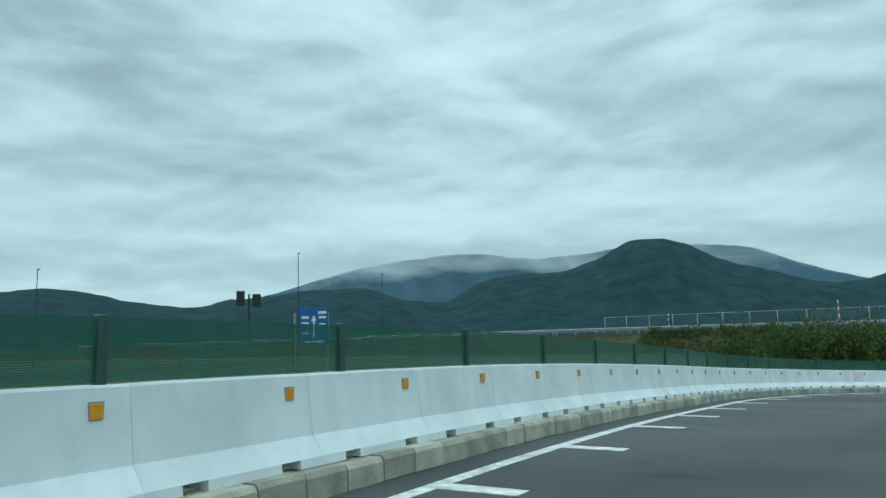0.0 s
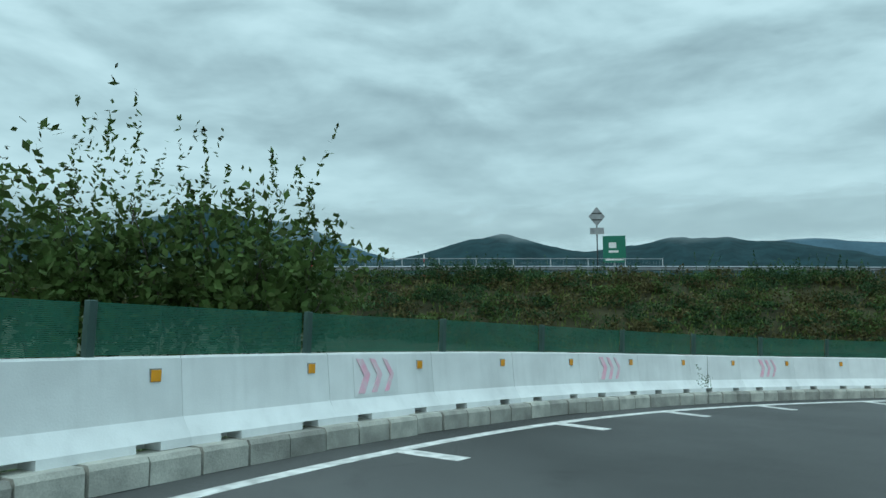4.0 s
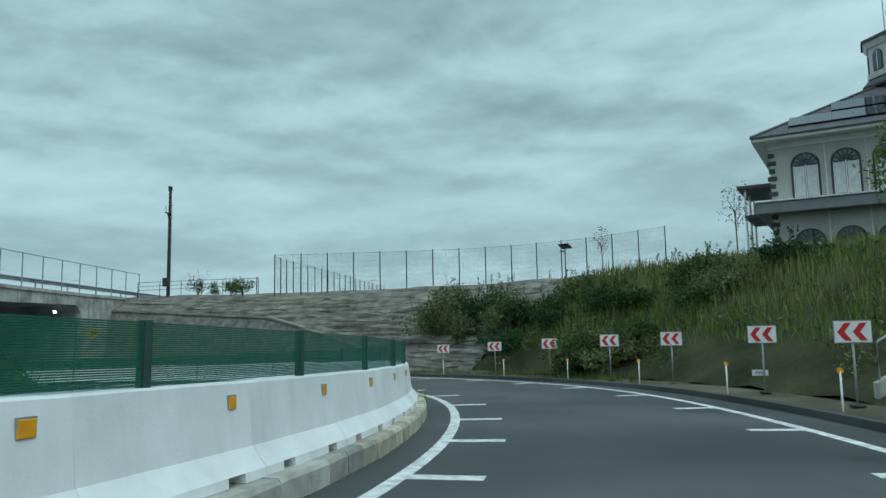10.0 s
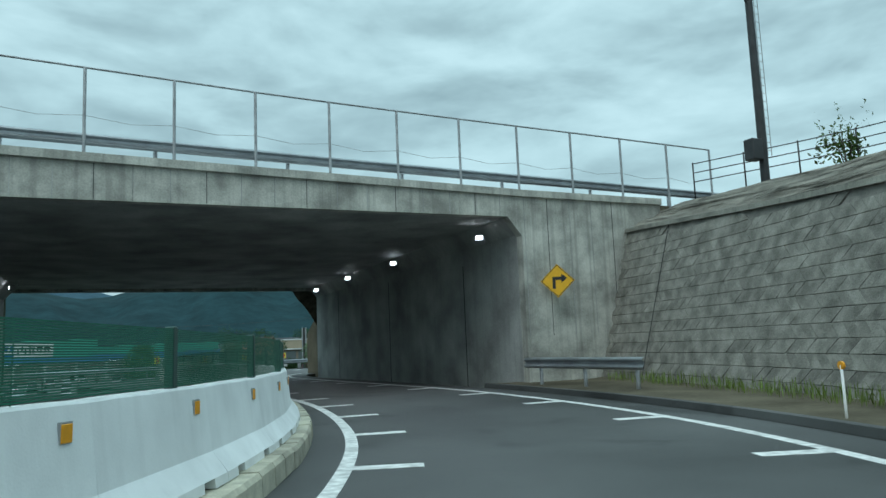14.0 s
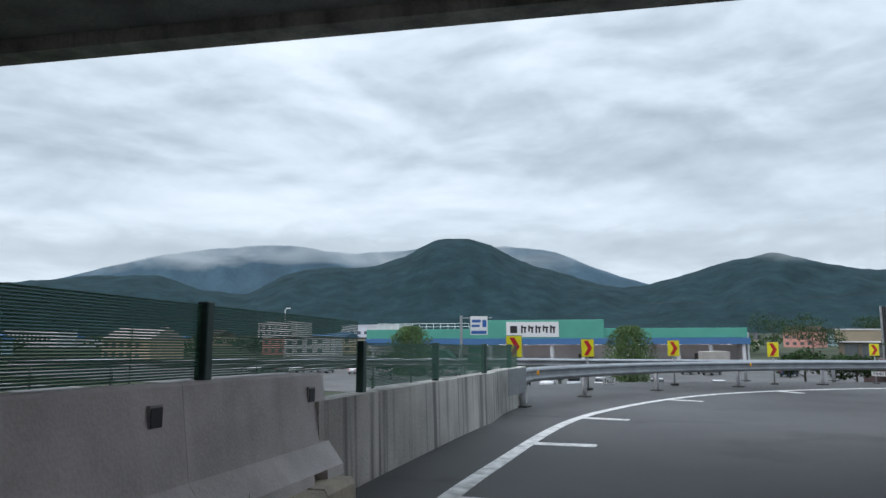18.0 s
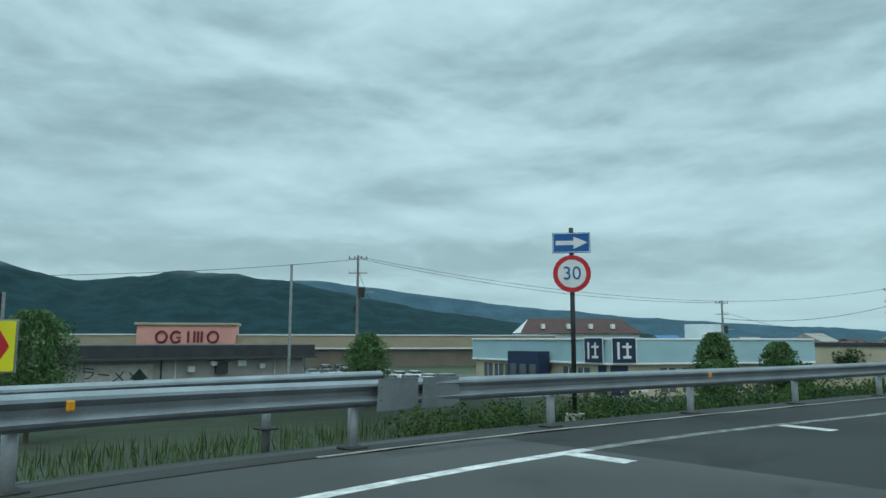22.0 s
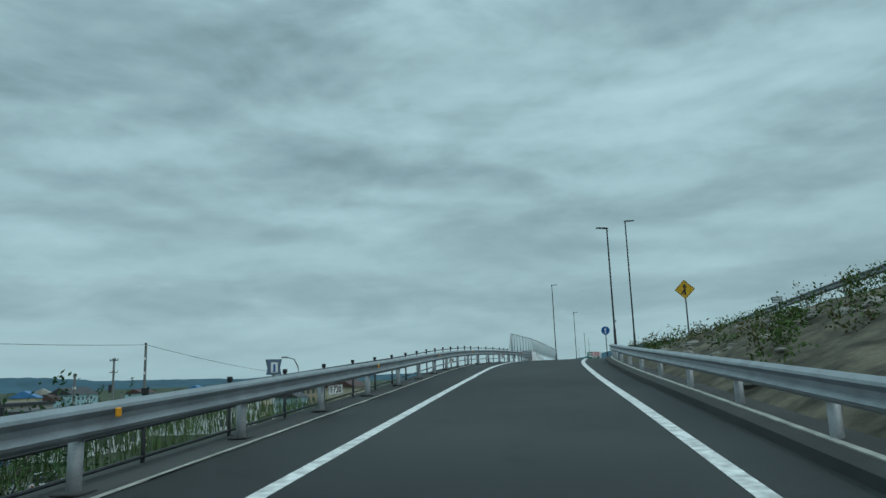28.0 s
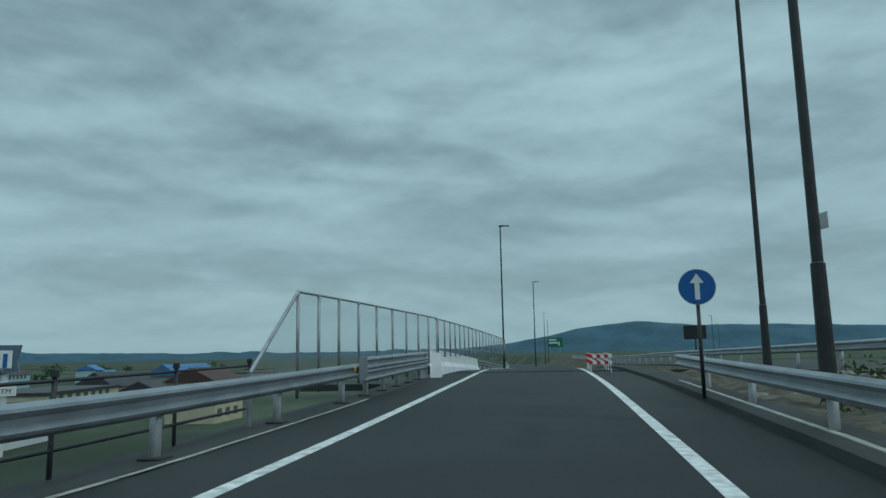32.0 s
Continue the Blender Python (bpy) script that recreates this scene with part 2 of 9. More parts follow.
YELLOW_LIME = mat("lime_yellow_face", (0.80, 0.74, 0.02), 0.4, 0, 0.08, 4, 0.0, 60)
RED = mat("red_sign_face", (0.55, 0.022, 0.03), 0.4, 0, 0.1, 4, 0.0, 60)
PINK = mat("faded_pink_print", (0.80, 0.40, 0.52), 0.6, 0, 0.2, 7, 0.0, 60, dark=(0.80, 0.66, 0.70))
WHITE = mat("white_sign_face", (0.78, 0.78, 0.77), 0.45, 0, 0.08, 4, 0.0, 60)
BLUE = mat("blue_sign_face", (0.012, 0.11, 0.36), 0.4, 0, 0.1, 4, 0.0, 60)
GREEN_SIGN = mat("green_sign_face", (0.01, 0.16, 0.10), 0.4, 0, 0.1, 4, 0.0, 60)
BLACK = mat("black_sign_ink", (0.02, 0.02, 0.02), 0.5, 0, 0.1, 4, 0.0, 60)
LEAF = mat("shrub_leaf", (0.075, 0.115, 0.035), 0.6, 0, 0.35, 0.6, 0, 20, island=0.45, alpha_transmit=0.25, world_space=True)
LEAF_DARK = mat("dark_shrub_leaf", (0.045, 0.085, 0.035), 0.6, 0, 0.35, 0.6, 0, 20, island=0.45, alpha_transmit=0.25, world_space=True)
LEAF_BROWN = mat("autumn_shrub_leaf", (0.105, 0.095, 0.042), 0.7, 0, 0.4, 0.5, 0, 20, island=0.45, alpha_transmit=0.2, world_space=True)
LEAF_OLIVE = mat("olive_shrub_leaf", (0.125, 0.15, 0.05), 0.6, 0, 0.35, 0.6, 0, 20, island=0.45, alpha_transmit=0.25, world_space=True)
LEAF_PALE = mat("pale_tree_leaf", (0.27, 0.32, 0.17), 0.6, 0, 0.3, 0.6, 0, 20, island=0.4, alpha_transmit=0.3, world_space=True)
GRASS_BLADE = mat("grass_blade", (0.15, 0.20, 0.05), 0.7, 0, 0.35, 0.25, 0, 20, island=0.4, alpha_transmit=0.25, world_space=True)
BARK = mat("bark", (0.09, 0.075, 0.06), 0.9, 0, 0.35, 4, 0.5, 40)
SOIL = mat("bank_soil", (0.115, 0.10, 0.072), 0.95, 0, 0.4, 0.5, 0.7, 9, world_space=True)
GRASS_GROUND = mat("grass_ground", (0.085, 0.115, 0.045), 0.95, 0, 0.45, 0.12, 0.6, 6, world_space=True)
EMBANK = mat("embankment_soil", (0.052, 0.052, 0.028), 0.95, 0, 0.5, 0.4, 0.7, 5, world_space=True)
FIELD = mat("far_fields", (0.075, 0.092, 0.062), 0.95, 0, 0.5, 0.02, 0.4, 0.4, world_space=True)
TEXTILE = mat("slope_matting", (0.215, 0.20, 0.17), 0.95, 0, 0.45, 0.9, 0.7, 14, world_space=True)
# blue distance haze is put into both base colours, stronger in the far one
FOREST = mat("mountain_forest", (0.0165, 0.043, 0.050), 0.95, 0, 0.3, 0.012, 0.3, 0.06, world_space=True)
FOREST_HAZED = mat("hazed_far_forest", (0.062, 0.115, 0.15), 0.95, 0, 0.2, 0.006, 0.3, 0.04, world_space=True)



for m_ in (LEAF, LEAF_DARK, LEAF_BROWN, LEAF_PALE, GRASS_BLADE, SOIL, GRASS_GROUND, EMBANK, FIELD, TEXTILE, STONE, FOREST, FOREST_HAZED):
    m_.node_tree.nodes["Principled BSDF"].inputs["Specular IOR Level"].default_value = 0.08


def road_marks(m):
    """Dark tyre and tar blotches on the asphalt."""
    n, l = m.node_tree.nodes, m.node_tree.links
    g = n.new("ShaderNodeNewGeometry")
    t = n.new("ShaderNodeTexNoise")
    t.inputs["Scale"].default_value, t.inputs["Detail"].default_value, t.inputs["Distortion"].default_value = 0.33, 5, 1.6
    l.new(g.outputs["Position"], t.inputs["Vector"])
    r = n.new("ShaderNodeValToRGB")
    r.color_ramp.elements[0].position, r.color_ramp.elements[0].color = 0.60, (1, 1, 1, 1)
    r.color_ramp.elements[1].position, r.color_ramp.elements[1].color = 0.70, (0.62, 0.62, 0.62, 1)
    l.new(t.outputs[0], r.inputs[0])
    b = n["Principled BSDF"]
    old = b.inputs["Base Color"].links[0].from_socket
    x = n.new("ShaderNodeMix")
    x.data_type, x.blend_type = "RGBA", "MULTIPLY"
    x.inputs["Factor"].default_value = 1.0
    l.new(old, x.inputs[6])
    l.new(r.outputs[0], x.inputs[7])
    l.new(x.outputs[2], b.inputs["Base Color"])


for m_ in (ASPHALT, ASPHALT_NEW, ASPHALT_OLD):
    m_.node_tree.nodes["Principled BSDF"].inputs["Specular IOR Level"].default_value = 0.25
road_marks(ASPHALT)
road_marks(ASPHALT_NEW)


def wrinkles(m):
    """Sagging horizontal folds for sheet matting on a slope."""
    n, l = m.node_tree.nodes, m.node_tree.links
    g = n.new("ShaderNodeNewGeometry")
    mp = n.new("ShaderNodeMapping")
    mp.inputs["Scale"].default_value = (0.22, 0.22, 3.2)
    t = n.new("ShaderNodeTexNoise")
    t.inputs["Scale"].default_value, t.inputs["Detail"].default_value, t.inputs["Distortion"].default_value = 1.0, 5, 0.8
    l.new(g.outputs["Position"], mp.inputs[0])
    l.new(mp.outputs[0], t.inputs["Vector"])
    r = n.new("ShaderNodeValToRGB")
    r.color_ramp.elements[0].position, r.color_ramp.elements[1].position = 0.40, 0.56
    l.new(t.outputs[0], r.inputs[0])
    b = n.new("ShaderNodeBump")
    b.inputs["Strength"].default_value, b.inputs["Distance"].default_value = 1.0, 0.35
    l.new(r.outputs[0], b.inputs["Height"])
    l.new(b.outputs[0], n["Principled BSDF"].inputs["Normal"])


wrinkles(TEXTILE)


# ---- helpers of the scene ----
def tag_structure(ob, label="", category=""):
    return tagged(ob, label, category, "", "structure")


def mesh_of(name, verts, faces):
    me = bpy.data.meshes.new(name)
    me.from_pydata([tuple(v) for v in verts], [], [tuple(f) for f in faces])
    me.update()
    return me


def part(name, me, material, parent, label="", m=None):
    """Links a mesh (or bmesh) as one object under a thing or part."""
    if isinstance(me, bmesh.types.BMesh):
        d = bpy.data.meshes.new(name)
        me.to_mesh(d)
        me.free()
        me = d
    if material is not None and not me.materials:
        me.materials.append(material)
    ob = new(name, me)
    if parent is not None:
        ob.parent = parent
    if m is not None:
        ob.matrix_basis = m
    if label:
        tagged(ob, label)
    return ob


def thing(name, label, category, m=None, group=""):
    ob = new(name)
    ob.empty_display_size = 0.2
    if m is not None:
        ob.matrix_basis = m
    return tagged(ob, label, category, group)


def smooth(me):
    for p in me.polygons:
        p.use_smooth = True
    return me


def box(lo, hi, bevel=0.0, bm=None):
    bm = bm or bmesh.new()
    r = bmesh.ops.create_cube(bm, size=1.0)
    s = [hi[i] - lo[i] for i in range(3)]
    c = [(hi[i] + lo[i]) / 2 for i in range(3)]
    for v in r["verts"]:
        v.co = Vector((v.co.x * s[0] + c[0], v.co.y * s[1] + c[1], v.co.z * s[2] + c[2]))
    if bevel > 0:
        es = {e for v in r["verts"] for e in v.link_edges}
        bmesh.ops.bevel(bm, geom=list(es), offset=bevel, segments=1, affect="EDGES")
    return bm


def tube(path, radius, sides=8, bm=None, taper=None):
    """A round bar along a path of points."""
    bm = bm or bmesh.new()
    pts = [Vector(p) for p in path]
    rings = []
    for i, p in enumerate(pts):
        d = (pts[min(i + 1, len(pts) - 1)] - pts[max(i - 1, 0)]).normalized()
        a = d.cross(Vector((0, 0, 1)) if abs(d.z) < 0.9 else Vector((1, 0, 0))).normalized()
        b = d.cross(a)
        r = radius if taper is None else radius + (taper - radius) * i / (len(pts) - 1)
        rings.append([bm.verts.new(p + (a * math.cos(k * 2 * math.pi / sides) + b * math.sin(k * 2 * math.pi / sides)) * r) for k in range(sides)])
    for q, w in zip(rings, rings[1:]):
        for k in range(sides):
            bm.faces.new((q[k], q[(k + 1) % sides], w[(k + 1) % sides], w[k]))
    bm.faces.new(rings[0][::-1])
    bm.faces.new(rings[-1])
    return bm


def prism(outline, lo, hi, axis="y", bm=None):
    """A flat plate with the outline (in x and z, or x and y) between two depths."""
    bm = bm or bmesh.new()

    def place(p, d):
        return (p[0], d, p[1]) if axis == "y" else (p[0], p[1], d) if axis == "z" else (d, p[0], p[1])
    a = [bm.verts.new(place(p, lo)) for p in outline]
    b = [bm.verts.new(place(p, hi)) for p in outline]
    bm.faces.new(a)
    bm.faces.new(b[::-1])
    for i in range(len(a)):
        j = (i + 1) % len(a)
        bm.faces.new((a[j], a[i], b[i], b[j]))
    bmesh.ops.recalc_face_normals(bm, faces=bm.faces)
    return bm


def disc(r, n=28, cx=0.0, cz=0.0):
    return [(cx + r * math.cos(2 * math.pi * k / n), cz + r * math.sin(2 * math.pi * k / n)) for k in range(n)]


def writing(text, size, material, parent, m, name="lettering", depth=0.004):
    """Letters of the built-in font as a mesh; they stand in the x-z plane and read from -y."""
    cu = bpy.data.curves.new("letters", "FONT")
    cu.body, cu.size, cu.extrude, cu.align_x, cu.align_y = text, size, depth, "CENTER", "CENTER"
    ob = bpy.data.objects.new("letters", cu)
    me = bpy.data.meshes.new_from_object(ob)
    bpy.data.objects.remove(ob)
    me.transform(Matrix.Rotation(radians(90), 4, "X"))
    me.materials.clear()
    return part(name, me, material, parent, m=m)


class Line:
    """A smooth line in space with a running length."""

    def __init__(self, rows, step=0.5):
        r = np.array(rows, float)
        out = []
        self.knot = []
        for i in range(len(r) - 1):
            a, b, c, d = r[max(i - 1, 0)], r[i], r[i + 1], r[min(i + 2, len(r) - 1)]
            k = max(2, int(np.linalg.norm((c - b)[:2]) / step))
            self.knot.append(len(out))
            for u in np.arange(k) / k:
                out.append(0.5 * (2 * b + (c - a) * u + (2 * a - 5 * b + 4 * c - d) * u * u + (3 * b - a - 3 * c + d) * u ** 3))
        self.knot.append(len(out))
        out.append(r[-1])
        self.p = np.array(out)
        self.s = np.r_[0, np.cumsum(np.linalg.norm(np.diff(self.p[:, :2], axis=0), axis=1))]
        self.length = self.s[-1]

    def knot_s(self, k):
        i = int(np.clip(math.floor(k), 0, len(self.knot) - 2))
        a, b = self.s[self.knot[i]], self.s[self.knot[i + 1]]
        return a + (b - a) * (k - i)

    def at(self, s, off=0.0, dz=0.0):
        """Place (off metres to the left) and heading angle."""
        q = [float(np.interp(s, self.s, self.p[:, k])) for k in range(self.p.shape[1])]
        e = 0.4
        a = [np.interp(s - e, self.s, self.p[:, k]) for k in (0, 1)]
        b = [np.interp(s + e, self.s, self.p[:, k]) for k in (0, 1)]
        h = math.atan2(b[1] - a[1], b[0] - a[0])
        return Vector((q[0] - math.sin(h) * off, q[1] + math.cos(h) * off, q[2] + dz)), h, q[3:]

    def stand(self, s, off=0.0, dz=0.0, turn=0.0, slope=True):
        p, h, _ = self.at(s, off, dz)
        g = 0.0
        if slope:
            z0, z1 = np.interp(s - 1, self.s, self.p[:, 2]), np.interp(s + 1, self.s, self.p[:, 2])
            g = -math.atan2(z1 - z0, 2)
        return Matrix.Translation(p) @ Matrix.Rotation(h, 4, "Z") @ Matrix.Rotation(g, 4, "Y") @ Matrix.Rotation(turn, 4, "Z")


def sweep(line, s0, s1, profile, step=1.0, closed=True, off=None):
    """A mesh of the profile (metres to the left, metres up) along a line; off(s) shifts it sideways."""
    n = max(2, int((s1 - s0) / step) + 1)
    verts, faces, k = [], [], 0
    for i in range(n):
        s = s0 + (s1 - s0) * i / (n - 1)
        o = off(s) if off else 0.0
        prof = profile(s) if callable(profile) else profile
        k = len(prof)
        for a, z in prof:
            verts.append(line.at(s, a + o, z)[0])
    for i in range(n - 1):
        for j in range(k if closed else k - 1):
            jj = (j + 1) % k
            faces.append((i * k + jj, i * k + j, (i + 1) * k + j, (i + 1) * k + jj))
    if closed:
        faces.append(tuple(range(k)))
        faces.append(tuple(range((n - 1) * k, n * k))[::-1])
    return mesh_of("sweep", verts, faces)


# ---- the road ----
# left edge line of the carriageway and the width to the right edge line
EDGE_ENTRY = [(6.64, -67.55, 1.42, 8.18), (3.84, -57.12, 1.17, 8.10), (1.07, -46.67, 0.92, 7.97),
    (-1.49, -36.30, 0.69, 7.80), (-3.83, -26.35, 0.22, 7.88), (-6.00, -15.56, -0.41, 8.29),
    (-6.06, -3.97, -1.08, 8.71), (-1.91, 7.12, -1.73, 8.96), (5.64, 16.30, -2.50, 9.15),
    (16.36, 22.35, -3.09, 9.10), (28.79, 24.50, -3.60, 8.95), (40.61, 23.72, -4.05, 8.05),
    (51.94, 22.68, -4.55, 6.85), (63.21, 23.79, -4.97, 6.29), (73.58, 27.80, -5.34, 6.29)]
EDGE_LOOP = [(81.95, 34.79, -5.77, 6.36), (87.34, 43.66, -6.12, 6.24), (89.65, 52.85, -6.40, 6.03),
    (89.38, 62.21, -6.61, 5.50), (87.33, 71.51, -6.81, 5.10), (84.66, 80.33, -7.01, 5.17),
    (82.32, 88.25, -7.21, 5.69), (80.95, 96.75, -7.40, 6.79), (82.55, 105.98, -7.61, 7.60),
    (88.92, 113.96, -7.78, 7.68), (98.51, 118.06, -7.89, 6.49), (109.39, 119.63, -7.91, 5.19),
    (121.17, 119.98, -7.76, 4.80), (133.26, 119.45, -7.39, 4.64)]
EDGE_RAMP = [(145.23, 118.80, -6.66, 4.58), (157.19, 118.00, -5.95, 4.50), (169.35, 117.20, -5.33, 4.50),
    (182.00, 116.33, -4.70, 4.42), (194.84, 115.36, -4.11, 4.52), (207.36, 113.84, -3.70, 4.68),
    (219.54, 112.12, -3.50, 4.80), (231.80, 110.45, -3.29, 4.85), (244.20, 108.95, -3.20, 4.9),
    (256.50, 107.45, -3.52, 4.9), (268.80, 105.95, -4.02, 4.9), (281.09, 104.40, -4.55, 4.8),
    (293.39, 102.75, -5.02, 4.7), (305.68, 101.14, -5.40, 4.6)]

EDGE = Line(EDGE_ENTRY + EDGE_LOOP + EDGE_RAMP)


def st(u):
    """Running length at a station of the plan."""
    return EDGE.knot_s(u + 2)


def width(s):
    return float(np.interp(s, EDGE.s, EDGE.p[:, 3]))


S_KERB_END, S_WALL_END, S_RAIL = st(18.75), st(20.12), st(19.80)


def rail_off(s):
    return float(np.interp(s, [st(u) for u in (19.4, 19.72, 20.05, 20.5, 21, 22, 22.5, 23.3, 24.7, 29.7, 31.8, 32.6, 36)], [1.0, 1.22, 2.05, 2.08, 1.95, 2.0, 2.2, 1.8, 1.95, 1.9, 2.2, 1.65, 1.6]))


def bank_gain(s):
    """The rail stands higher where the loop is banked."""
    return float(np.interp(s, [st(u) for u in (19.6, 22.6, 24.7, 28.0)], [1.05, 1.05, 1.03, 1.0]))


def line_shift(s):
    return float(np.interp(s, [st(u) for u in (22.8, 23.8, 24.7, 27.8, 29.5)], [0, -0.36, -0.2, 0.0, 0]))


def verge_w(s):
    return float(np.interp(s, [st(30), st(32.8)], [1.25, 1.9]))


def road_profile(s):
    left = float(np.interp(s, [st(6.0), st(7.5)], [1.6, 9.6])) if s < S_KERB_END else float(np.interp(s, [S_KERB_END, st(20.0)], [3.6, 8.0])) if s < st(20) else rail_off(s) + float(np.interp(s, [st(20.0), st(20.9), st(22.2)], [6.0, 4.6, 0.6]))
    w = width(s)
    return [(left, -0.02), (0.7, 0.0), (-w, 0.0), (-w - verge_w(s), -0.03), (-w - verge_w(s), -0.6), (left, -0.6)]


S_NEW = st(23.0)
part("road", sweep(EDGE, 0, S_NEW, road_profile, 1.0), ASPHALT, None)
tag_structure(part("ramp_road", sweep(EDGE, S_NEW, EDGE.length, road_profile, 1.0), ASPHALT_NEW, None), "darker newer asphalt of the climbing ramp", "road")
tag_structure(bpy.data.objects["road"], "dark grey asphalt carriageway with faint tyre marks", "road")
LINE_PROF = [(0.1, 0.006), (-0.1, 0.006), (-0.1, 0.001), (0.1, 0.001)]
lines = part("edge_line", sweep(EDGE, 0, st(23.0), LINE_PROF, 0.7, True, line_shift), PAINT, None)
worn = part("edge_line", sweep(EDGE, st(23.0), st(26.4), LINE_PROF, 0.7, True, line_shift), PAINT_WORN, None)
tag_structure(worn, "worn grey edge line, almost rubbed off", "road marking")
line_n = part("edge_line", sweep(EDGE, st(26.4), EDGE.length, LINE_PROF, 0.7, True, line_shift), PAINT, None)
tag_structure(line_n, "solid white painted edge line", "road marking")
tag_structure(lines, "solid white painted edge line", "road marking")
line_r = part("edge_line", sweep(EDGE, st(6), EDGE.length, lambda s: [(0.1 - width(s), 0.006), (-0.1 - width(s), 0.006), (-0.1 - width(s), 0.001), (0.1 - width(s), 0.001)], 0.7), PAINT, None)
tag_structure(line_r, "solid white painted edge line", "road marking")
bar = box((-0.15, -1.0, 0.0), (0.15, -0.09, 0.006)).copy()
bar_me = bpy.data.meshes.new("slow_bar")
bar.to_mesh(bar_me)
bar_me.materials.append(PAINT)
# stations of the slow-down bars inside both edge lines
BARS_LEFT = [28.3, 31.8, 35.5, 39.0, 42.7, 47.2, 51.8, 56.0, 60.4, 65.2, 69.4, 73.6, 77.8, 81.9, 86.0, 91.0, 96.3, 101.7, 107.1, 111.7, 116.4, 120.6, 124.9, 129.1, 133.3, 137.5, 141.5, 145.4,
             148.8, 152.4, 156.4, 160.6, 164.8, 169.0, 173.1, 176.9, 181.2, 186.2, 190.0, 193.7, 197.4, 200.8, 204.1, 208.3, 212.7, 216.9, 221.1, 225.4, 229.6, 233.8, 240.2, 246.9, 253.3, 259.4, 265.4, 271.1, 276.6]
for s in BARS_LEFT:
    part("slow_bar", bar_me, None, lines, m=EDGE.stand(s, line_shift(s), 0.001))
s = 197.4 - 3.95 * 22
while s < st(19.5):
    part("slow_bar", bar_me, None, line_r, m=EDGE.stand(s, -width(s), 0.001, math.pi))
    s += 3.95


# ---- kerb, concrete barriers and the green screen on the left ----
kerb = part("kerb", sweep(EDGE, 0, S_KERB_END, [(1.5, 0.05), (0.72, 0.05), (0.72, -0.1), (1.5, -0.1)], 1.0), KERB_MAT, None)
tag_structure(kerb, "row of weathered concrete kerb blocks under the barriers", "kerb")
kb = bmesh.new()
prism([(0.655, 0.0), (0.665, 0.22), (0.70, 0.27), (1.05, 0.27), (1.05, 0.0)], -0.305, 0.305, "x", kb)
kb_me = bpy.data.meshes.new("kerb_block")
kb.to_mesh(kb_me)
kb.free()
kb_me.materials.append(KERB_MAT)
kb_pale_me = kb_me.copy()
kb_pale_me.materials[0] = KERB_PALE
rng = random.Random(5)
s = st(0.3)
while s < S_KERB_END - 0.3:
    part("kerb_block", kb_pale_me if s < 46 or s > 146 else kb_me, None, kerb, m=EDGE.stand(s, rng.uniform(-0.012, 0.012), rng.uniform(-0.012, 0.008), rng.uniform(-0.012, 0.012)))
    s += 0.63

PANEL = 2.25
section = [(0.86, 0.27), (0.87, 0.36), (1.02, 0.56), (1.10, 1.17), (1.12, 1.19), (1.28, 1.19), (1.30, 1.17), (1.38, 0.56), (1.53, 0.36), (1.54, 0.27)]


def barrier_mesh():
    """A jersey barrier with two drain slots at its foot."""
    bm = bmesh.new()
    xs = [-PANEL / 2 + 0.002, -PANEL / 2 + 0.015, -0.75, -0.47, 0.47, 0.75, PANEL / 2 - 0.015, PANEL / 2 - 0.002]
    rows = []
    for x in xs:
        edge = 0.004 if abs(x) > PANEL / 2 - 0.02 else 0.0
        rows.append([bm.verts.new((x, y + (edge if y < 1.2 else -edge), z - (edge if z > 1.1 else 0))) for y, z in section])
    for i, (a, b) in enumerate(zip(rows, rows[1:])):
        for j in range(len(section) - 1):
            if i in (2, 4) and j == 0:
                continue
            bm.faces.new((a[j], b[j], b[j + 1], a[j + 1]))
    # slots: a dark recess
    for i in (2, 4):
        a, b = rows[i], rows[i + 1]
        deep = [bm.verts.new((v.co.x, v.co.y + 0.25, v.co.z)) for v in (a[0], b[0], b[1], a[1])]
        bm.faces.new((a[1], b[1], deep[2], deep[3]))
        bm.faces.new((a[0], a[1], deep[3], deep[0]))
        bm.faces.new((b[1], b[0], deep[1], deep[2]))
        bm.faces.new((deep[0], deep[3], deep[2], deep[1]))
    bm.faces.new(rows[0])
    bm.faces.new(rows[-1][::-1])
    bmesh.ops.recalc_face_normals(bm, faces=bm.faces)
    me = bpy.data.meshes.new("barrier_body")
    bm.to_mesh(me)
    bm.free()
    me.materials.append(CONCRETE_WHITE)
    return me


body_me = barrier_mesh()
grey_body_me = body_me.copy()
grey_body_me.materials[0] = mat("grey_barrier_concrete", (0.62, 0.615, 0.60), 0.75, 0, 0.25, 1.2, 0.3, 40, streak=0.12)
refl = bmesh.new()
box((0.735, 1.052, 0.935), (0.855, 1.080, 1.055), 0.004, refl)
refl_me = bpy.data.meshes.new("reflector")
refl.to_mesh(refl_me)
refl.free()
refl_me.materials.append(ORANGE)
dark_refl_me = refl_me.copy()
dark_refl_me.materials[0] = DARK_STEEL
rec = bmesh.new()
box((0.732, 1.058, 0.932), (0.858, 1.083, 1.068), 0.0, rec)
rec_me = bpy.data.meshes.new("recess_frame")
rec.to_mesh(rec_me)
rec.free()
rec_me.materials.append(STEEL_DULL)
chev = bmesh.new()
for i in range(3):
    x = -0.40 + i * 0.29
    w, q = 0.13 - 0.02 * i, 0.01 * i
    prism([(x, 0.63), (x + w, 0.62 + q), (x + 0.14 + w, 0.88), (x + w, 1.10 - q), (x - 0.01, 1.11), (x + 0.14, 0.87)], 1.012, 1.02, "y", chev)
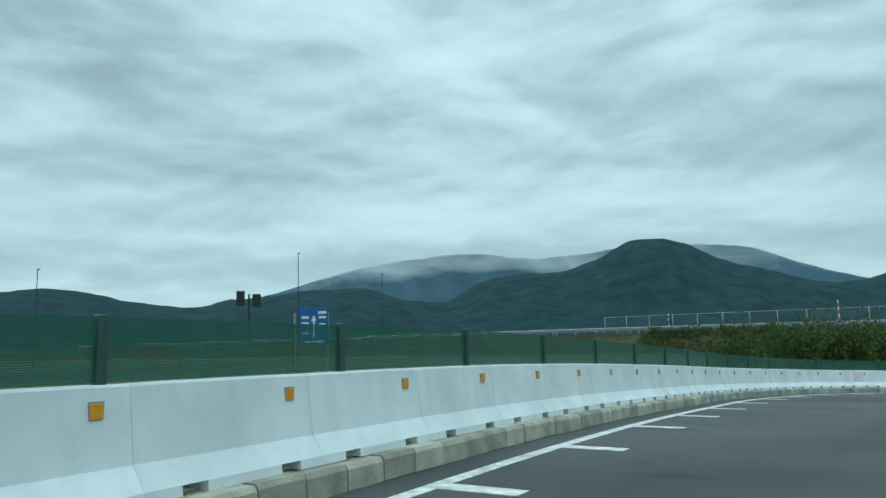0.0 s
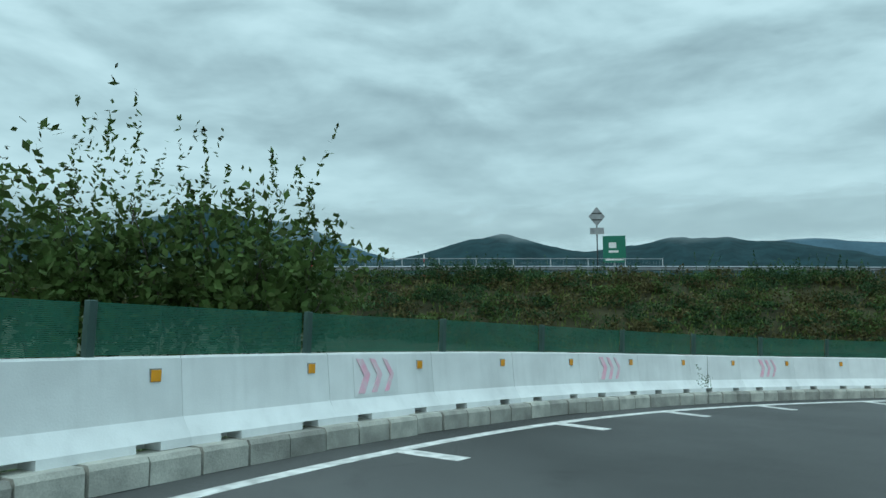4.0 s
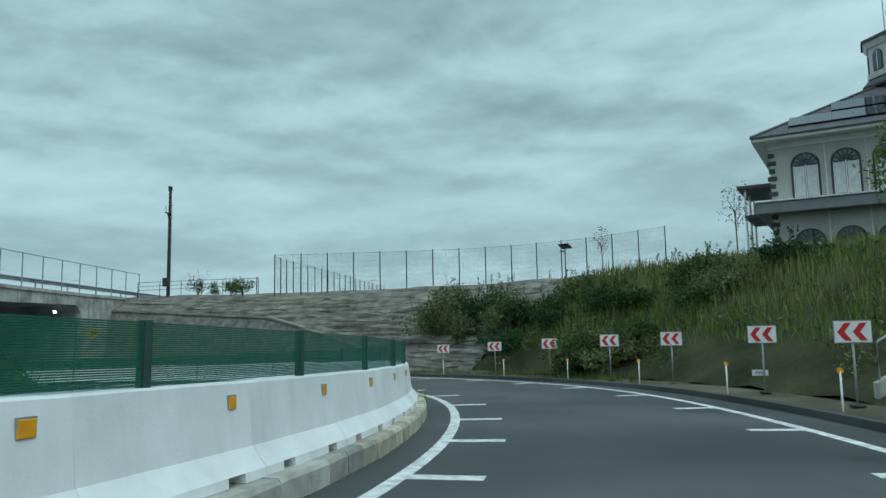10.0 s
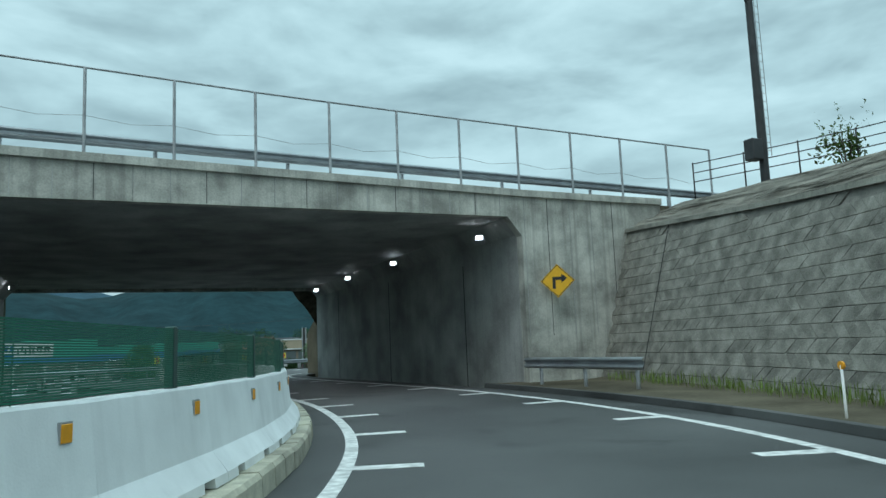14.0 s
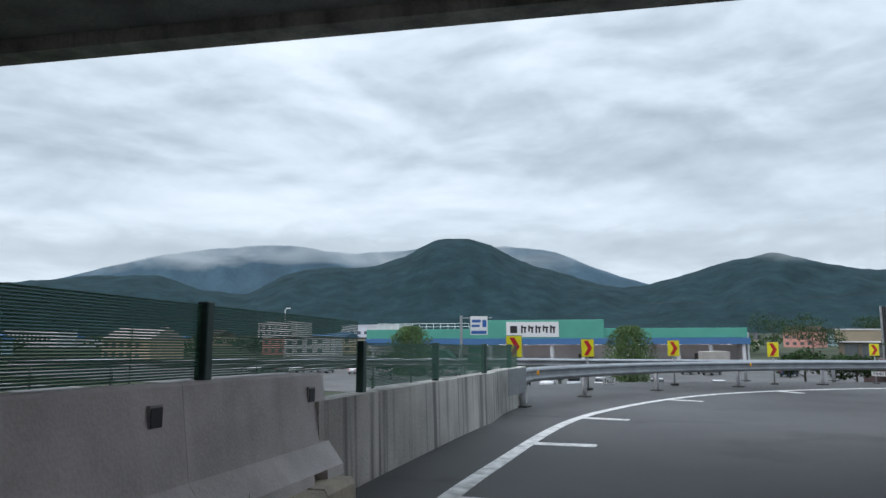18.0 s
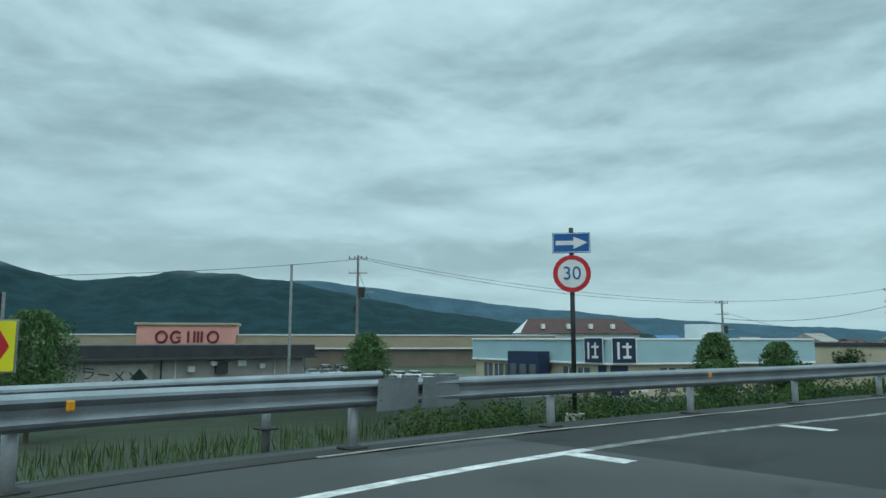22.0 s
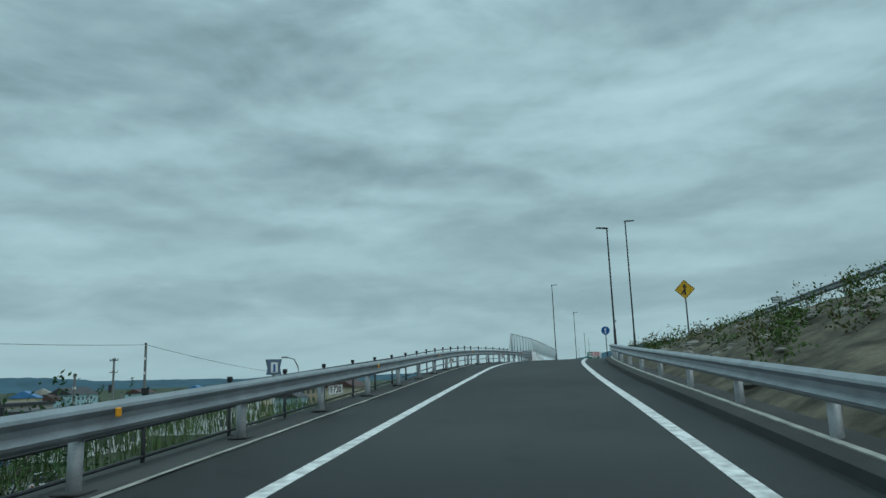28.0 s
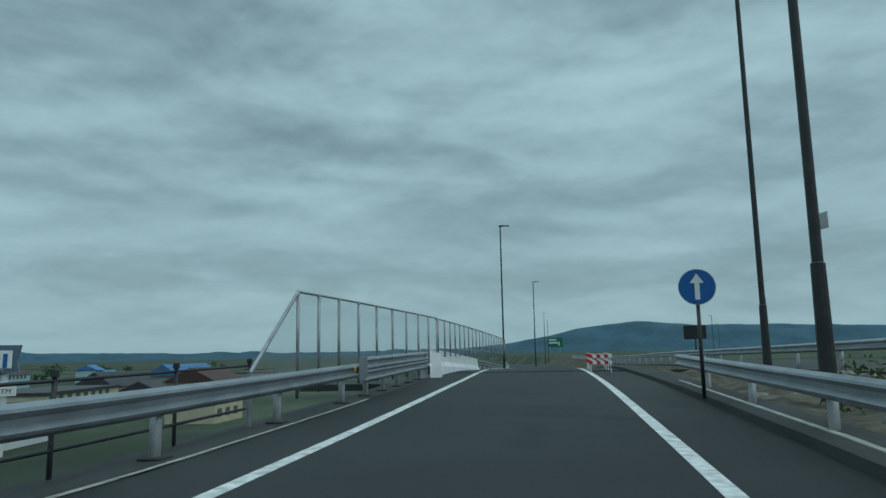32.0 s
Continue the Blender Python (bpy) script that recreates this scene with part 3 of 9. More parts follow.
for v in chev.verts:
    v.co.y += (v.co.z - 0.56) * 0.131
chev_me = bpy.data.meshes.new("printed_chevrons")
chev.to_mesh(chev_me)
chev.free()
chev_me.materials.append(PINK)
sheet = bmesh.new()
prism([(-0.47, 0.59), (0.50, 0.58), (0.51, 1.14), (-0.46, 1.15)], 1.016, 1.022, "y", sheet)
for v in sheet.verts:
    v.co.y += (v.co.z - 0.56) * 0.131
sheet_me = bpy.data.meshes.new("chevron_sheet")
sheet.to_mesh(sheet_me)
sheet.free()
sheet_me.materials.append(mat("creased_white_sheet", (0.82, 0.84, 0.84), 0.6, 0, 0.08, 2, 0.3, 7))
# stations of the printed chevron sheets
sheet_s = [67.85, 74.35, 81.4, 88.2, 94.9, 101.8]
marks = [14.8, 25.4, 36.0, 48.5, 57.4, 82.6, 87.0, 94.4, 98.7, 106.3, 112.7, 118.2, 124.7, 131.8, 135.9, 141.3, 148.4, 153.1, 157.3, 169.5, 174.9, 179.0, 194.4, 198.7, S_KERB_END]
for a, b in zip(marks, marks[1:]):
    k = max(1, round((b - a) / PANEL))
    for i in range(k):
        s, e = a + (b - a) * i / k, a + (b - a) * (i + 1) / k
        # past this station the barriers are greyer and their reflectors dark
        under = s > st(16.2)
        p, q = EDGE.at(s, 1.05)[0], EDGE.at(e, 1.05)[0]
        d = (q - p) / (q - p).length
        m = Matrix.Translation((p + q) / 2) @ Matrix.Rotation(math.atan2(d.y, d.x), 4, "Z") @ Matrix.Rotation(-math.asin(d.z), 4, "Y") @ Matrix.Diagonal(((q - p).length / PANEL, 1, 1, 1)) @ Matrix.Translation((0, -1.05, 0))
        g = thing("concrete_barrier", "white painted concrete median barrier with orange reflector" if not under else "grey concrete median barrier with dark reflector", "barrier", m, "median barriers")
        part("body", body_me if not under else grey_body_me, None, g)
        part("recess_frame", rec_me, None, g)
        part("reflector", refl_me if not under else dark_refl_me, None, g, "orange reflector" if not under else "dark reflector")
for i, cs in enumerate(sheet_s):
    b = thing("chevron_sheet", "creased white sheet with three faded pink chevrons hung on the barrier", "sign", EDGE.stand(cs, -0.022), "chevron sheets")
    part("sheet", sheet_me, None, b)
    part("chevron_print", chev_me, None, b, "faded pink chevrons", Matrix.Translation((0, -0.012, 0)))

def wall_out(s):
    return float(np.interp(s, [S_KERB_END, st(19.6), st(20.0), S_WALL_END], [1.0, 1.3, 2.1, 2.5]))


# the screen fence on top of the barriers
screen = thing("screen_fence", "green slatted glare screen fence fixed on the median barriers", "fence")
BAY = 3.0


def slat_mesh(length):
    v, f = [], []
    z = 0.03
    while z < 0.44:
        k = len(v)
        for x in (-length / 2, length / 2):
            v += [(x, -0.003, z), (x, 0.003, z), (x, 0.003, z + 0.0108), (x, -0.003, z + 0.0108)]
        f += [(k, k + 4, k + 5, k + 1), (k + 1, k + 5, k + 6, k + 2), (k + 2, k + 6, k + 7, k + 3), (k + 3, k + 7, k + 4, k)]
        z += 0.0146
    for x in (-length / 4, length / 4):
        k = len(v)
        v += [(x - 0.006, 0.004, 0.02), (x + 0.006, 0.004, 0.02), (x + 0.006, 0.004, 0.45), (x - 0.006, 0.004, 0.45)]
        f.append((k, k + 1, k + 2, k + 3))
    return mesh_of("screen_panel", v, f)


panel_me = slat_mesh(BAY - 0.08)
panel_me.transform(Matrix.Diagonal((1, 1, 1.22, 1)))
panel_me.materials.append(GREEN_MESH)
pst = bmesh.new()
box((-0.045, -0.045, -0.35), (0.045, 0.045, 0.57), 0.008, pst)
pst_me = bpy.data.meshes.new("screen_post")
pst.to_mesh(pst_me)
pst.free()
pst_me.materials.append(GREEN_POST)
s = st(-0.5)
while s < st(20.08):
    on, side = (1.17, 1.20) if s < S_KERB_END - 1 else (0.93, wall_out(s) + 0.17)
    part("post", pst_me, None, screen, m=EDGE.stand(s, side, on))
    if s + BAY < st(20.05):
        side2 = (side + (wall_out(s + BAY) + 0.17 if s + BAY > S_KERB_END - 1 else 1.20)) / 2
        part("slat_panel", panel_me, None, screen, m=EDGE.stand(s + BAY / 2, side2, on))
    s += BAY

# old stained wall that carries the screen on to the guardrail


wall_old = part("retaining_wall", sweep(EDGE, S_KERB_END - 0.2, S_WALL_END, [(0.0, -0.3), (0.03, 0.93), (0.30, 0.93), (0.36, -0.9)], 0.4, True, wall_out), CONCRETE_STAIN, None)
tag_structure(wall_old, "old concrete parapet wall with dark vertical stains", "wall")

# ---- the underpass below the highway ----
A0, A1 = Vector((96.6, 66.9)), Vector((89.5, 90.8))   # right wall, south and north end
B0, B1 = Vector((78.9, 62.0)), Vector((73.0, 84.4))   # left wall
SOFFIT0, SOFFIT1 = -0.75, -1.5


def along(a, b, t, shift=0.0):
    p = a.lerp(b, t)
    d = (b - a).normalized()
    return Vector((p.x + d.y * shift, p.y - d.x * shift))


def slab(name, corners, lo, hi, material, label, category="wall"):
    """An upright-sided block on a plan of corners; lo and hi are heights for each corner."""
    n = len(corners)
    v = [(c[0], c[1], lo[i] if isinstance(lo, (list, tuple)) else lo) for i, c in enumerate(corners)]
    v += [(c[0], c[1], hi[i] if isinstance(hi, (list, tuple)) else hi) for i, c in enumerate(corners)]
    f = [tuple(range(n))[::-1], tuple(range(n, 2 * n))] + [(i, (i + 1) % n, n + (i + 1) % n, n + i) for i in range(n)]
    bm = bmesh.new()
    bm.from_mesh(mesh_of(name, v, f))
    bmesh.ops.recalc_face_normals(bm, faces=bm.faces)
    ob = part(name, bm, material, None)
    return tag_structure(ob, label, category)


def wall_with_haunch(name, a, b, side, label):
    """A long wall with a slanted haunch under the deck; side +1: its face looks to the left of a-b."""
    d = (b - a).normalized()
    nrm = Vector((-d.y, d.x)) * side
    prof = [(0.0, -9.5), (0.0, None, -0.6), (0.5, None, 0.0), (0.5, None, 0.06), (-1.2, None, 0.06), (-1.2, -9.5)]
    verts, faces = [], []
    for p, so in ((a, SOFFIT0), (b, SOFFIT1)):
        for q in prof:
            z = q[1] if q[1] is not None else so + q[2]
            verts.append((p.x + nrm.x * q[0], p.y + nrm.y * q[0], z))
    k = len(prof)
    for j in range(k):
        faces.append((j, (j + 1) % k, k + (j + 1) % k, k + j))
    faces += [tuple(range(k)), tuple(range(k, 2 * k))[::-1]]
    bm = bmesh.new()
    bm.from_mesh(mesh_of(name, verts, faces))
    bmesh.ops.recalc_face_normals(bm, faces=bm.faces)
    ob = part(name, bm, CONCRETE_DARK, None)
    return tag_structure(ob, label, "wall")


wall_e = wall_with_haunch("wall_east", A0, A1, 1, "grey concrete underpass wall with formwork joints")
wall_w = wall_with_haunch("wall_west", B0, B1, -1, "grey concrete underpass wall with formwork joints")
d0 = (A0 - B0).normalized()
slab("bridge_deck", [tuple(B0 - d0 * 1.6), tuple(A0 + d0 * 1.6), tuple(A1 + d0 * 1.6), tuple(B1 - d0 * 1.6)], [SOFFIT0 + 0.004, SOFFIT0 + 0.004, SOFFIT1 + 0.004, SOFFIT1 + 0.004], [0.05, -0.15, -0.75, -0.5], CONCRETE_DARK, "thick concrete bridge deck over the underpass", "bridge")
# formwork joints on the east wall
for i, t in enumerate((0.18, 0.5, 0.82)):
    p = along(A0, A1, t, -0.002)
    jo = bmesh.new()
    box((-0.02, -0.012, -8.2), (0.02, 0.012, SOFFIT1 - 0.6), 0, jo)
    part("joint_strip", jo, DARK_STEEL, wall_e, m=Matrix.Translation((p.x, p.y, 0)) @ Matrix.Rotation(math.atan2((A1 - A0).y, (A1 - A0).x), 4, "Z"))
# fascia beam at the south edge with a drip lip, and pilaster at the wing
out = Vector((d0.y, -d0.x))
fa, fb = B0 - d0 * 30.0, A0 + d0 * 6.5


def deck_z(x):
    """Height of the highway edge at a place along it."""
    return float(np.interp(x, [-160, -33, 0, 40, 72, 97, 110, 140, 180, 216, 330], [2.2, 2.3, 2.1, 1.6, 0.75, 0.15, 0.1, -1.0, -1.9, -2.7, -4.2]))


def fascia_low(x, z, before):
    """Underside of the edge beam: over the opening, and down to the ground as a wing beyond it."""
    edge_x = A0.x - 0.02
    if x > edge_x + 0.01 or (abs(x - edge_x) <= 0.01 and not before):
        return -6.9
    if x > A0.x - 0.57:
        return SOFFIT0 - 0.02 - 0.68 * (x - A0.x + 0.57) / 0.55
    return SOFFIT0 - 0.02 if x > B0.x - 1.5 else z - 0.9


stops = [(fa.x + (fb.x - fa.x) * i / 14, True) for i in range(15)] + [(A0.x - 0.57, True), (A0.x - 0.02, True), (A0.x - 0.02, False)]
stops = sorted(stops, key=lambda q: (q[0], not q[1]))
n = len(stops) - 1
fv, ff = [], []
for i, (sx, before) in enumerate(stops):
    p = fa.lerp(fb, (sx - fa.x) / (fb.x - fa.x))
    z = deck_z(p.x)
    low = fascia_low(sx, z, before)
    for q, zz in ((0.02, low), (0.02, z - 0.22), (0.14, z - 0.20), (0.14, z + 0.04), (-0.36, z + 0.04), (-0.36, low)):
        fv.append((p.x + out.x * q, p.y + out.y * q, zz))
for i in range(n):
    for j in range(6):
        jj = (j + 1) % 6
        ff.append((i * 6 + j, i * 6 + jj, (i + 1) * 6 + jj, (i + 1) * 6 + j))
ff += [tuple(range(6)), tuple(range(n * 6, n * 6 + 6))[::-1]]
fb_m = bmesh.new()
fb_m.from_mesh(mesh_of("fascia", fv, ff))
bmesh.ops.recalc_face_normals(fb_m, faces=fb_m.faces)
tag_structure(part("bridge_edge_beam", fb_m, CONCRETE, None), "streaked concrete edge beam and wing wall of the bridge", "bridge")
# dark panel joints on the edge beam
for i in range(34):
    x = 72.0 + i * 0.95
    if x > A0.x + 4.5:
        break
    p = fa.lerp(fb, (x - fa.x) / (fb.x - fa.x))
    z = deck_z(p.x)
    jo = box((-0.010, -0.006, (SOFFIT0 if x < A0.x - 0.8 else -5.0)), (0.010, 0.006, z - 0.21))
    part("panel_joint", jo, CONCRETE_DARK if i % 3 else DARK_STEEL, bpy.data.objects["bridge_edge_beam"], m=Matrix.Translation((p.x + out.x * 0.022, p.y + out.y * 0.022, 0)) @ Matrix.Rotation(math.atan2((fb - fa).y, (fb - fa).x), 4, "Z"))
# north edge beam
nb = []
for t in (0, 1):
    p = (B1 - d0 * 3).lerp(A1 + d0 * 3, t)
    nb.append(p)
slab("bridge_edge_beam", [tuple(nb[0]), tuple(nb[1]), tuple(nb[1] - out * 0.4), tuple(nb[0] - out * 0.4)], SOFFIT1 - 0.18, [-0.25, -0.5, -0.5, -0.25], CONCRETE, "concrete edge beam of the bridge", "bridge")


# guardrails (w-beam) for highway and ramp
def beam_profile(face=0.0, z=0.70):
    """Two-wave rail, its face towards negative offset."""
    w = [(0.0, -0.175), (-0.075, -0.13), (-0.085, -0.095), (-0.01, -0.03), (-0.01, 0.03), (-0.085, 0.095), (-0.075, 0.13), (0.0, 0.175)]
    return [(face + a, z + b) for a, b in w] + [(face + a + 0.012, z + b) for a, b in reversed(w)]


def guardrail(name, line, s0, s1, off, label, flip=False, z=0.72, spacing=4.0, post_r=0.07, phase=0.0, reflect=True, base=0.0, gain=None):
    g = thing(name, label, "guardrail")
    sgn = -1 if flip else 1
    prof = [(sgn * a, b) for a, b in beam_profile(0.0, z + base)]
    if flip:
        prof = prof[::-1]
    if gain:
        flat_prof = prof
        prof = lambda s: [(a, b * gain(s)) for a, b in flat_prof]
    part("rail_beam", sweep(line, s0, s1, prof, 1.0, True, off), STEEL, g)
    bmp = tube([(0, 0, -0.5), (0, 0, z + 0.12)], post_r, 12)
    pm = bpy.data.meshes.new("post")
    bmp.to_mesh(pm)
    bmp.free()
    smooth(pm)
    pm.materials.append(STEEL_DULL)
    bb = box((-0.05, -0.075, z - 0.06), (0.05, 0.02, z + 0.06), 0.004)
    br = bpy.data.meshes.new("bracket")
    bb.to_mesh(br)
    bb.free()
    br.materials.append(STEEL_DULL)
    pl = box((-0.16, -0.16, 0.0), (0.16, 0.16, 0.03), 0.01)
    plm = bpy.data.meshes.new("foot_plate")
    pl.to_mesh(plm)
    pl.free()
    plm.materials.append(ASPHALT_OLD)
    rf = box((-0.04, -0.03, z + 0.0), (0.04, 0.01, z + 0.10), 0.01)
    rfm = bpy.data.meshes.new("delineator")
    rf.to_mesh(rfm)
    rf.free()
    rfm.materials.append(ORANGE)
    s, i = s0 + phase, 0
    while s < s1:
        o = off(s) if off else 0.0
        up_ = Matrix.Diagonal((1, 1, gain(s) if gain else 1, 1))
        post = part("post", pm, None, g, m=line.stand(s, o + sgn * 0.12, base, 0, False) @ up_)
        part("foot_plate", plm, None, post)
        part("bracket", br, None, g, m=line.stand(s, o + sgn * 0.07, base) @ up_)
        if reflect and i % 3 == 0:
            part("delineator", rfm, None, g, "orange reflector", m=line.stand(s + 0.4, o - sgn * 0.09, base) @ up_)
        s += spacing
        i += 1
    return g


# ---- the highway on its embankment ----
HWY = Line([(-420, -14, 2.0, 0), (-300, 8, 2.1, 0), (-160, 28.5, 2.2, 0), (-80, 38.0, 2.3, 0), (-33, 43.8, 2.3, 0), (1.6, 48.4, 2.1, 0), (40, 54.6, 1.6, 0), (72, 60.7, 0.75, 0), (97, 67.3, 0.15, 0),
            (120, 72.6, -0.4, 0), (145, 74.6, -0.9, 0), (180, 75.6, -1.6, 0), (216, 74.4, -2.9, 0), (260, 69.6, -3.5, 0), (330, 61.5, -4.2, 0), (600, 29.0, -5.0, 0)], 2.0)


def hw_s(x):
    return float(np.interp(x, HWY.p[:, 0], HWY.s))


HWY_W = 25.0


def cone_drop(s, o):
    """The embankment falls away towards the abutment of the bridge."""
    x = float(np.interp(s, HWY.s, HWY.p[:, 0]))
    return 0.175 * max(0.0, x - 65.5) * min(1.0, max(0.0, -o) / 2.2)


for x0, x1, nm in ((-415, 78.4, "west"), (97.2, 590, "east")):
    ob = part("embankment", sweep(HWY, hw_s(x0), hw_s(x1), lambda s: [(-12.5, -4.6 - cone_drop(s, -12.5)), (-10.5, -4.35 - cone_drop(s, -10.5)), (-6.0, -2.37 - cone_drop(s, -6.0)), (-2.4, -0.78 - cone_drop(s, -2.4)), (-0.9, -0.12 - cone_drop(s, -0.9)), (0.0, -0.05), (HWY_W, -0.05), (HWY_W + 0.4, -0.12), (HWY_W + (12 if s < hw_s(62) else 0.6), -5.6), (HWY_W + (12 if s < hw_s(62) else 0.6), -9.0), (-12.5, -10.0)] if x0 < 0 else
                                [(0.05, -9.5), (0.0, -0.05), (HWY_W, -0.05), (HWY_W + 0.5, -0.3), (HWY_W + 4.0, -2.2), (HWY_W + 9.5, -4.6), (HWY_W + 9.5, -11.5)], 3.0), EMBANK if x0 < 0 else SOIL, None)
    tag_structure(ob, "earth embankment that carries the highway", "embankment")
    top = part("highway", sweep(HWY, hw_s(x0), hw_s(x1), [(0.6, 0.03), (HWY_W - 0.6, 0.03), (HWY_W - 0.6, -0.03), (0.6, -0.03)], 3.0), ASPHALT_OLD, None)
    tag_structure(top, "grey asphalt highway on the embankment", "road")
guardrail("guardrail", HWY, hw_s(-200), hw_s(120), lambda s: 0.75, "galvanised steel guardrail along the highway", False, 0.72, 4.0, 0.06, 0, False)
guardrail("guardrail", HWY, hw_s(98), hw_s(420), lambda s: HWY_W - 0.75, "galvanised steel guardrail along the highway", True, 0.85, 4.0, 0.07, 0, False)
guardrail("guardrail", HWY, hw_s(-200), hw_s(78), lambda s: HWY_W - 0.75, "galvanised steel guardrail on the far side of the highway", True, 0.72, 4.0, 0.06, 0, False)

# wire fence on the bridge edge
wire = thing("bridge_fence", "tall wire fence with slim grey posts on the bridge edge", "fence")
fp = tube([(0, 0, -0.2), (0, 0, 2.42)], 0.045, 8)
fpm = bpy.data.meshes.new("post")
fp.to_mesh(fpm)
fp.free()
fpm.materials.append(STEEL_DULL)
s = hw_s(70.5)
s = s + 2.0 * int((hw_s(104) - s) / 2.0) - 2.35 * 14 + 0.1
tops = []


def rise_w(q):
    return float(np.interp(q, [hw_s(66), hw_s(88)], [0.35, 0.0]))


while s < hw_s(107):
    part("post", fpm, None, wire, m=HWY.stand(s, -0.02, 0.08 + rise_w(s), 0, False))
    tops.append(s)
    s += 2.35
for z, r in ((2.50, 0.032), (0.35, 0.008)):
    part("top_rail" if z > 1 else "strand", tube([HWY.at(q, -0.02, z + rise_w(q))[0] for q in tops], r, 6), STEEL_DULL, wire)
sag = []
for a, b in zip(tops, tops[1:]):
    sag += [HWY.at(a, -0.02, 1.12 + rise_w(a))[0], HWY.at((a + b) / 2, -0.02, 0.98 + rise_w(a))[0]]
part("strand", tube(sag, 0.008, 5), STEEL_DULL, wire)

# ---- ground, one sheet to the horizon ----
LOW = -12.8


def ground_z(x, y):
    """Terrain height away from roads and banks."""
    d = np.hypot(EDGE.p[::6, 0] - x, EDGE.p[::6, 1] - y)
    i = int(np.argmin(d))
    road_z = EDGE.p[::6, 2][i]
    j = int(np.argmin(np.abs(HWY.p[:, 0] - x)))
    north = y - HWY.p[j, 1]
    if north > HWY_W - 3:
        base = LOW
        out_d = max(0.0, d[i] - 8.0)
        w = min(1.0, out_d / 9.0)
        z = road_z - 0.75 + (base - road_z + 0.75) * (w * w * (3 - 2 * w))
    else:
        base = -0.2 if x < 0 else float(np.interp(x, [0, 40, 75], [-1.8, -4.2, -6.2]))
        w = min(1.0, max(0.0, d[i] - 12) / 30.0)
        z = (road_z - 0.65) * (1 - w) + base * w
    return min(z, road_z - 0.65) if d[i] < 13 else z


gx = np.r_[np.array([-4900, -3000, -1800, -1000, -600, -400]), np.arange(-280, 361, 8.0), np.array([420, 520, 700, 1000, 1800, 3000, 4900])]
gy = np.r_[np.array([-4900, -3000, -1500, -700, -350, -200]), np.arange(-120, 341, 8.0), np.array([400, 500, 700, 1000, 1800, 3000, 4900])]
gv = [(x, y, ground_z(x, y)) for y in gy for x in gx]
nx = len(gx)
gf = [(j * nx + i, j * nx + i + 1, (j + 1) * nx + i + 1, (j + 1) * nx + i) for j in range(len(gy) - 1) for i in range(nx - 1)]
gm = mesh_of("ground", gv, gf)
gm.materials.append(FIELD)
tag_structure(part("ground", smooth(gm), None, None), "grassy and built-over plain of the valley", "ground")

# ---- mountains ----
def ridge(name, dist, crest, material, label, seed, depth=900.0, rough=0.35, steps=420):
    """A wooded range round the valley; crest: compass bearing to the left of north and height, both in degrees."""
    crest = sorted(crest)
    b = np.linspace(crest[0][0], crest[-1][0], steps)
    e = np.interp(b, [c[0] for c in crest], [c[1] for c in crest])
    ker = np.hanning(13) / np.hanning(13).sum()
    e = np.convolve(np.pad(e, 6, mode="edge"), ker, mode="valid")
    rows, verts, faces = 16, [], []
    for i in range(rows):
        t = i / (rows - 1)
        up = math.sin(min(1.0, t * 1.12) * math.pi / 2) ** 1.25 if t < 0.9 else 1.0 - (t - 0.9) * 2.0
        for k in range(steps):
            a = radians(b[k])
            r = dist - depth + depth * t
            h = dist * math.tan(radians(e[k])) * up
            p = Vector((b[k] * 0.35, t * 4.2, seed))
            nz = noise.fractal(p, 1.1, 2.1, 4) * dist * 0.006 * math.sin(t * math.pi) * rough * 2.2
            fold = noise.fractal(Vector((b[k] * 0.55, t * 0.7, seed + 9)), 1.0, 2.0, 4) * depth * 0.035 * math.sin(t * math.pi)
            fine_n = noise.noise(Vector((b[k] * 4.0, t * 9, seed))) * dist * 0.0006
            rr = r + fold
            verts.append((100 - math.sin(a) * rr, 50 + math.cos(a) * rr, -14 + max(0.0, h + nz * min(1, t * 3) * (1 if t < 0.97 else 0.5) + fine_n) + 0.0))
    for i in range(rows - 1):
        for k in range(steps - 1):
            faces.append((i * steps + k, i * steps + k + 1, (i + 1) * steps + k + 1, (i + 1) * steps + k))
    me = smooth(mesh_of(name, verts, faces))
    ob = part(name, me, material, None)
    return tag_structure(ob, label, "mountain")


NEAR = [(100, 2.6), (84, 3.2), (77, 4.0), (74, 4.1), (70, 3.3), (66, 2.7), (62, 3.5), (57, 4.0), (53, 4.2), (49.5, 3.2), (46, 2.8), (43.5, 4.4), (40, 4.9), (36, 5.0), (33.5, 5.9),
        (31, 7.2), (28.4, 7.1), (24.5, 5.4), (20, 3.9), (16, 3.1), (12.5, 4.0), (8.5, 5.0), (5.3, 5.4), (2.5, 4.5), (-1, 3.8), (-4, 4.3), (-7, 4.8), (-11, 4.7), (-15, 4.3), (-20, 3.4), (-26, 2.3), (-34, 1.2), (-45, 0.4)]
FAR = [(60, 3.6), (56, 5.0), (53, 5.8), (50, 6.3), (46.5, 6.8), (42.5, 6.9), (39, 6.2), (35.5, 6.4), (31, 6.9), (25, 6.8), (21.5, 6.3), (18.5, 4.9), (15, 3.6), (10, 3.0), (2, 3.6), (-4, 3.9), (-10, 4.4), (-18, 4.6), (-26, 3.6), (-34, 2.6), (-44, 1.7), (-60, 0.6), (-80, 0.4), (-90, 0.45), (-94, 0.9), (-98, 1.6), (-102.6, 2.35), (-107, 1.95), (-112, 1.85), (-118, 1.6), (-130, 1.2), (-150, 1.0)]
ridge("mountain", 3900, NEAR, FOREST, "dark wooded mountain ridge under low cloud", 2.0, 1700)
ridge("mountain", 4650, FAR, FOREST_HAZED, "far wooded mountains with blue haze in their colour, tops in the cloud", 7.0, 700)

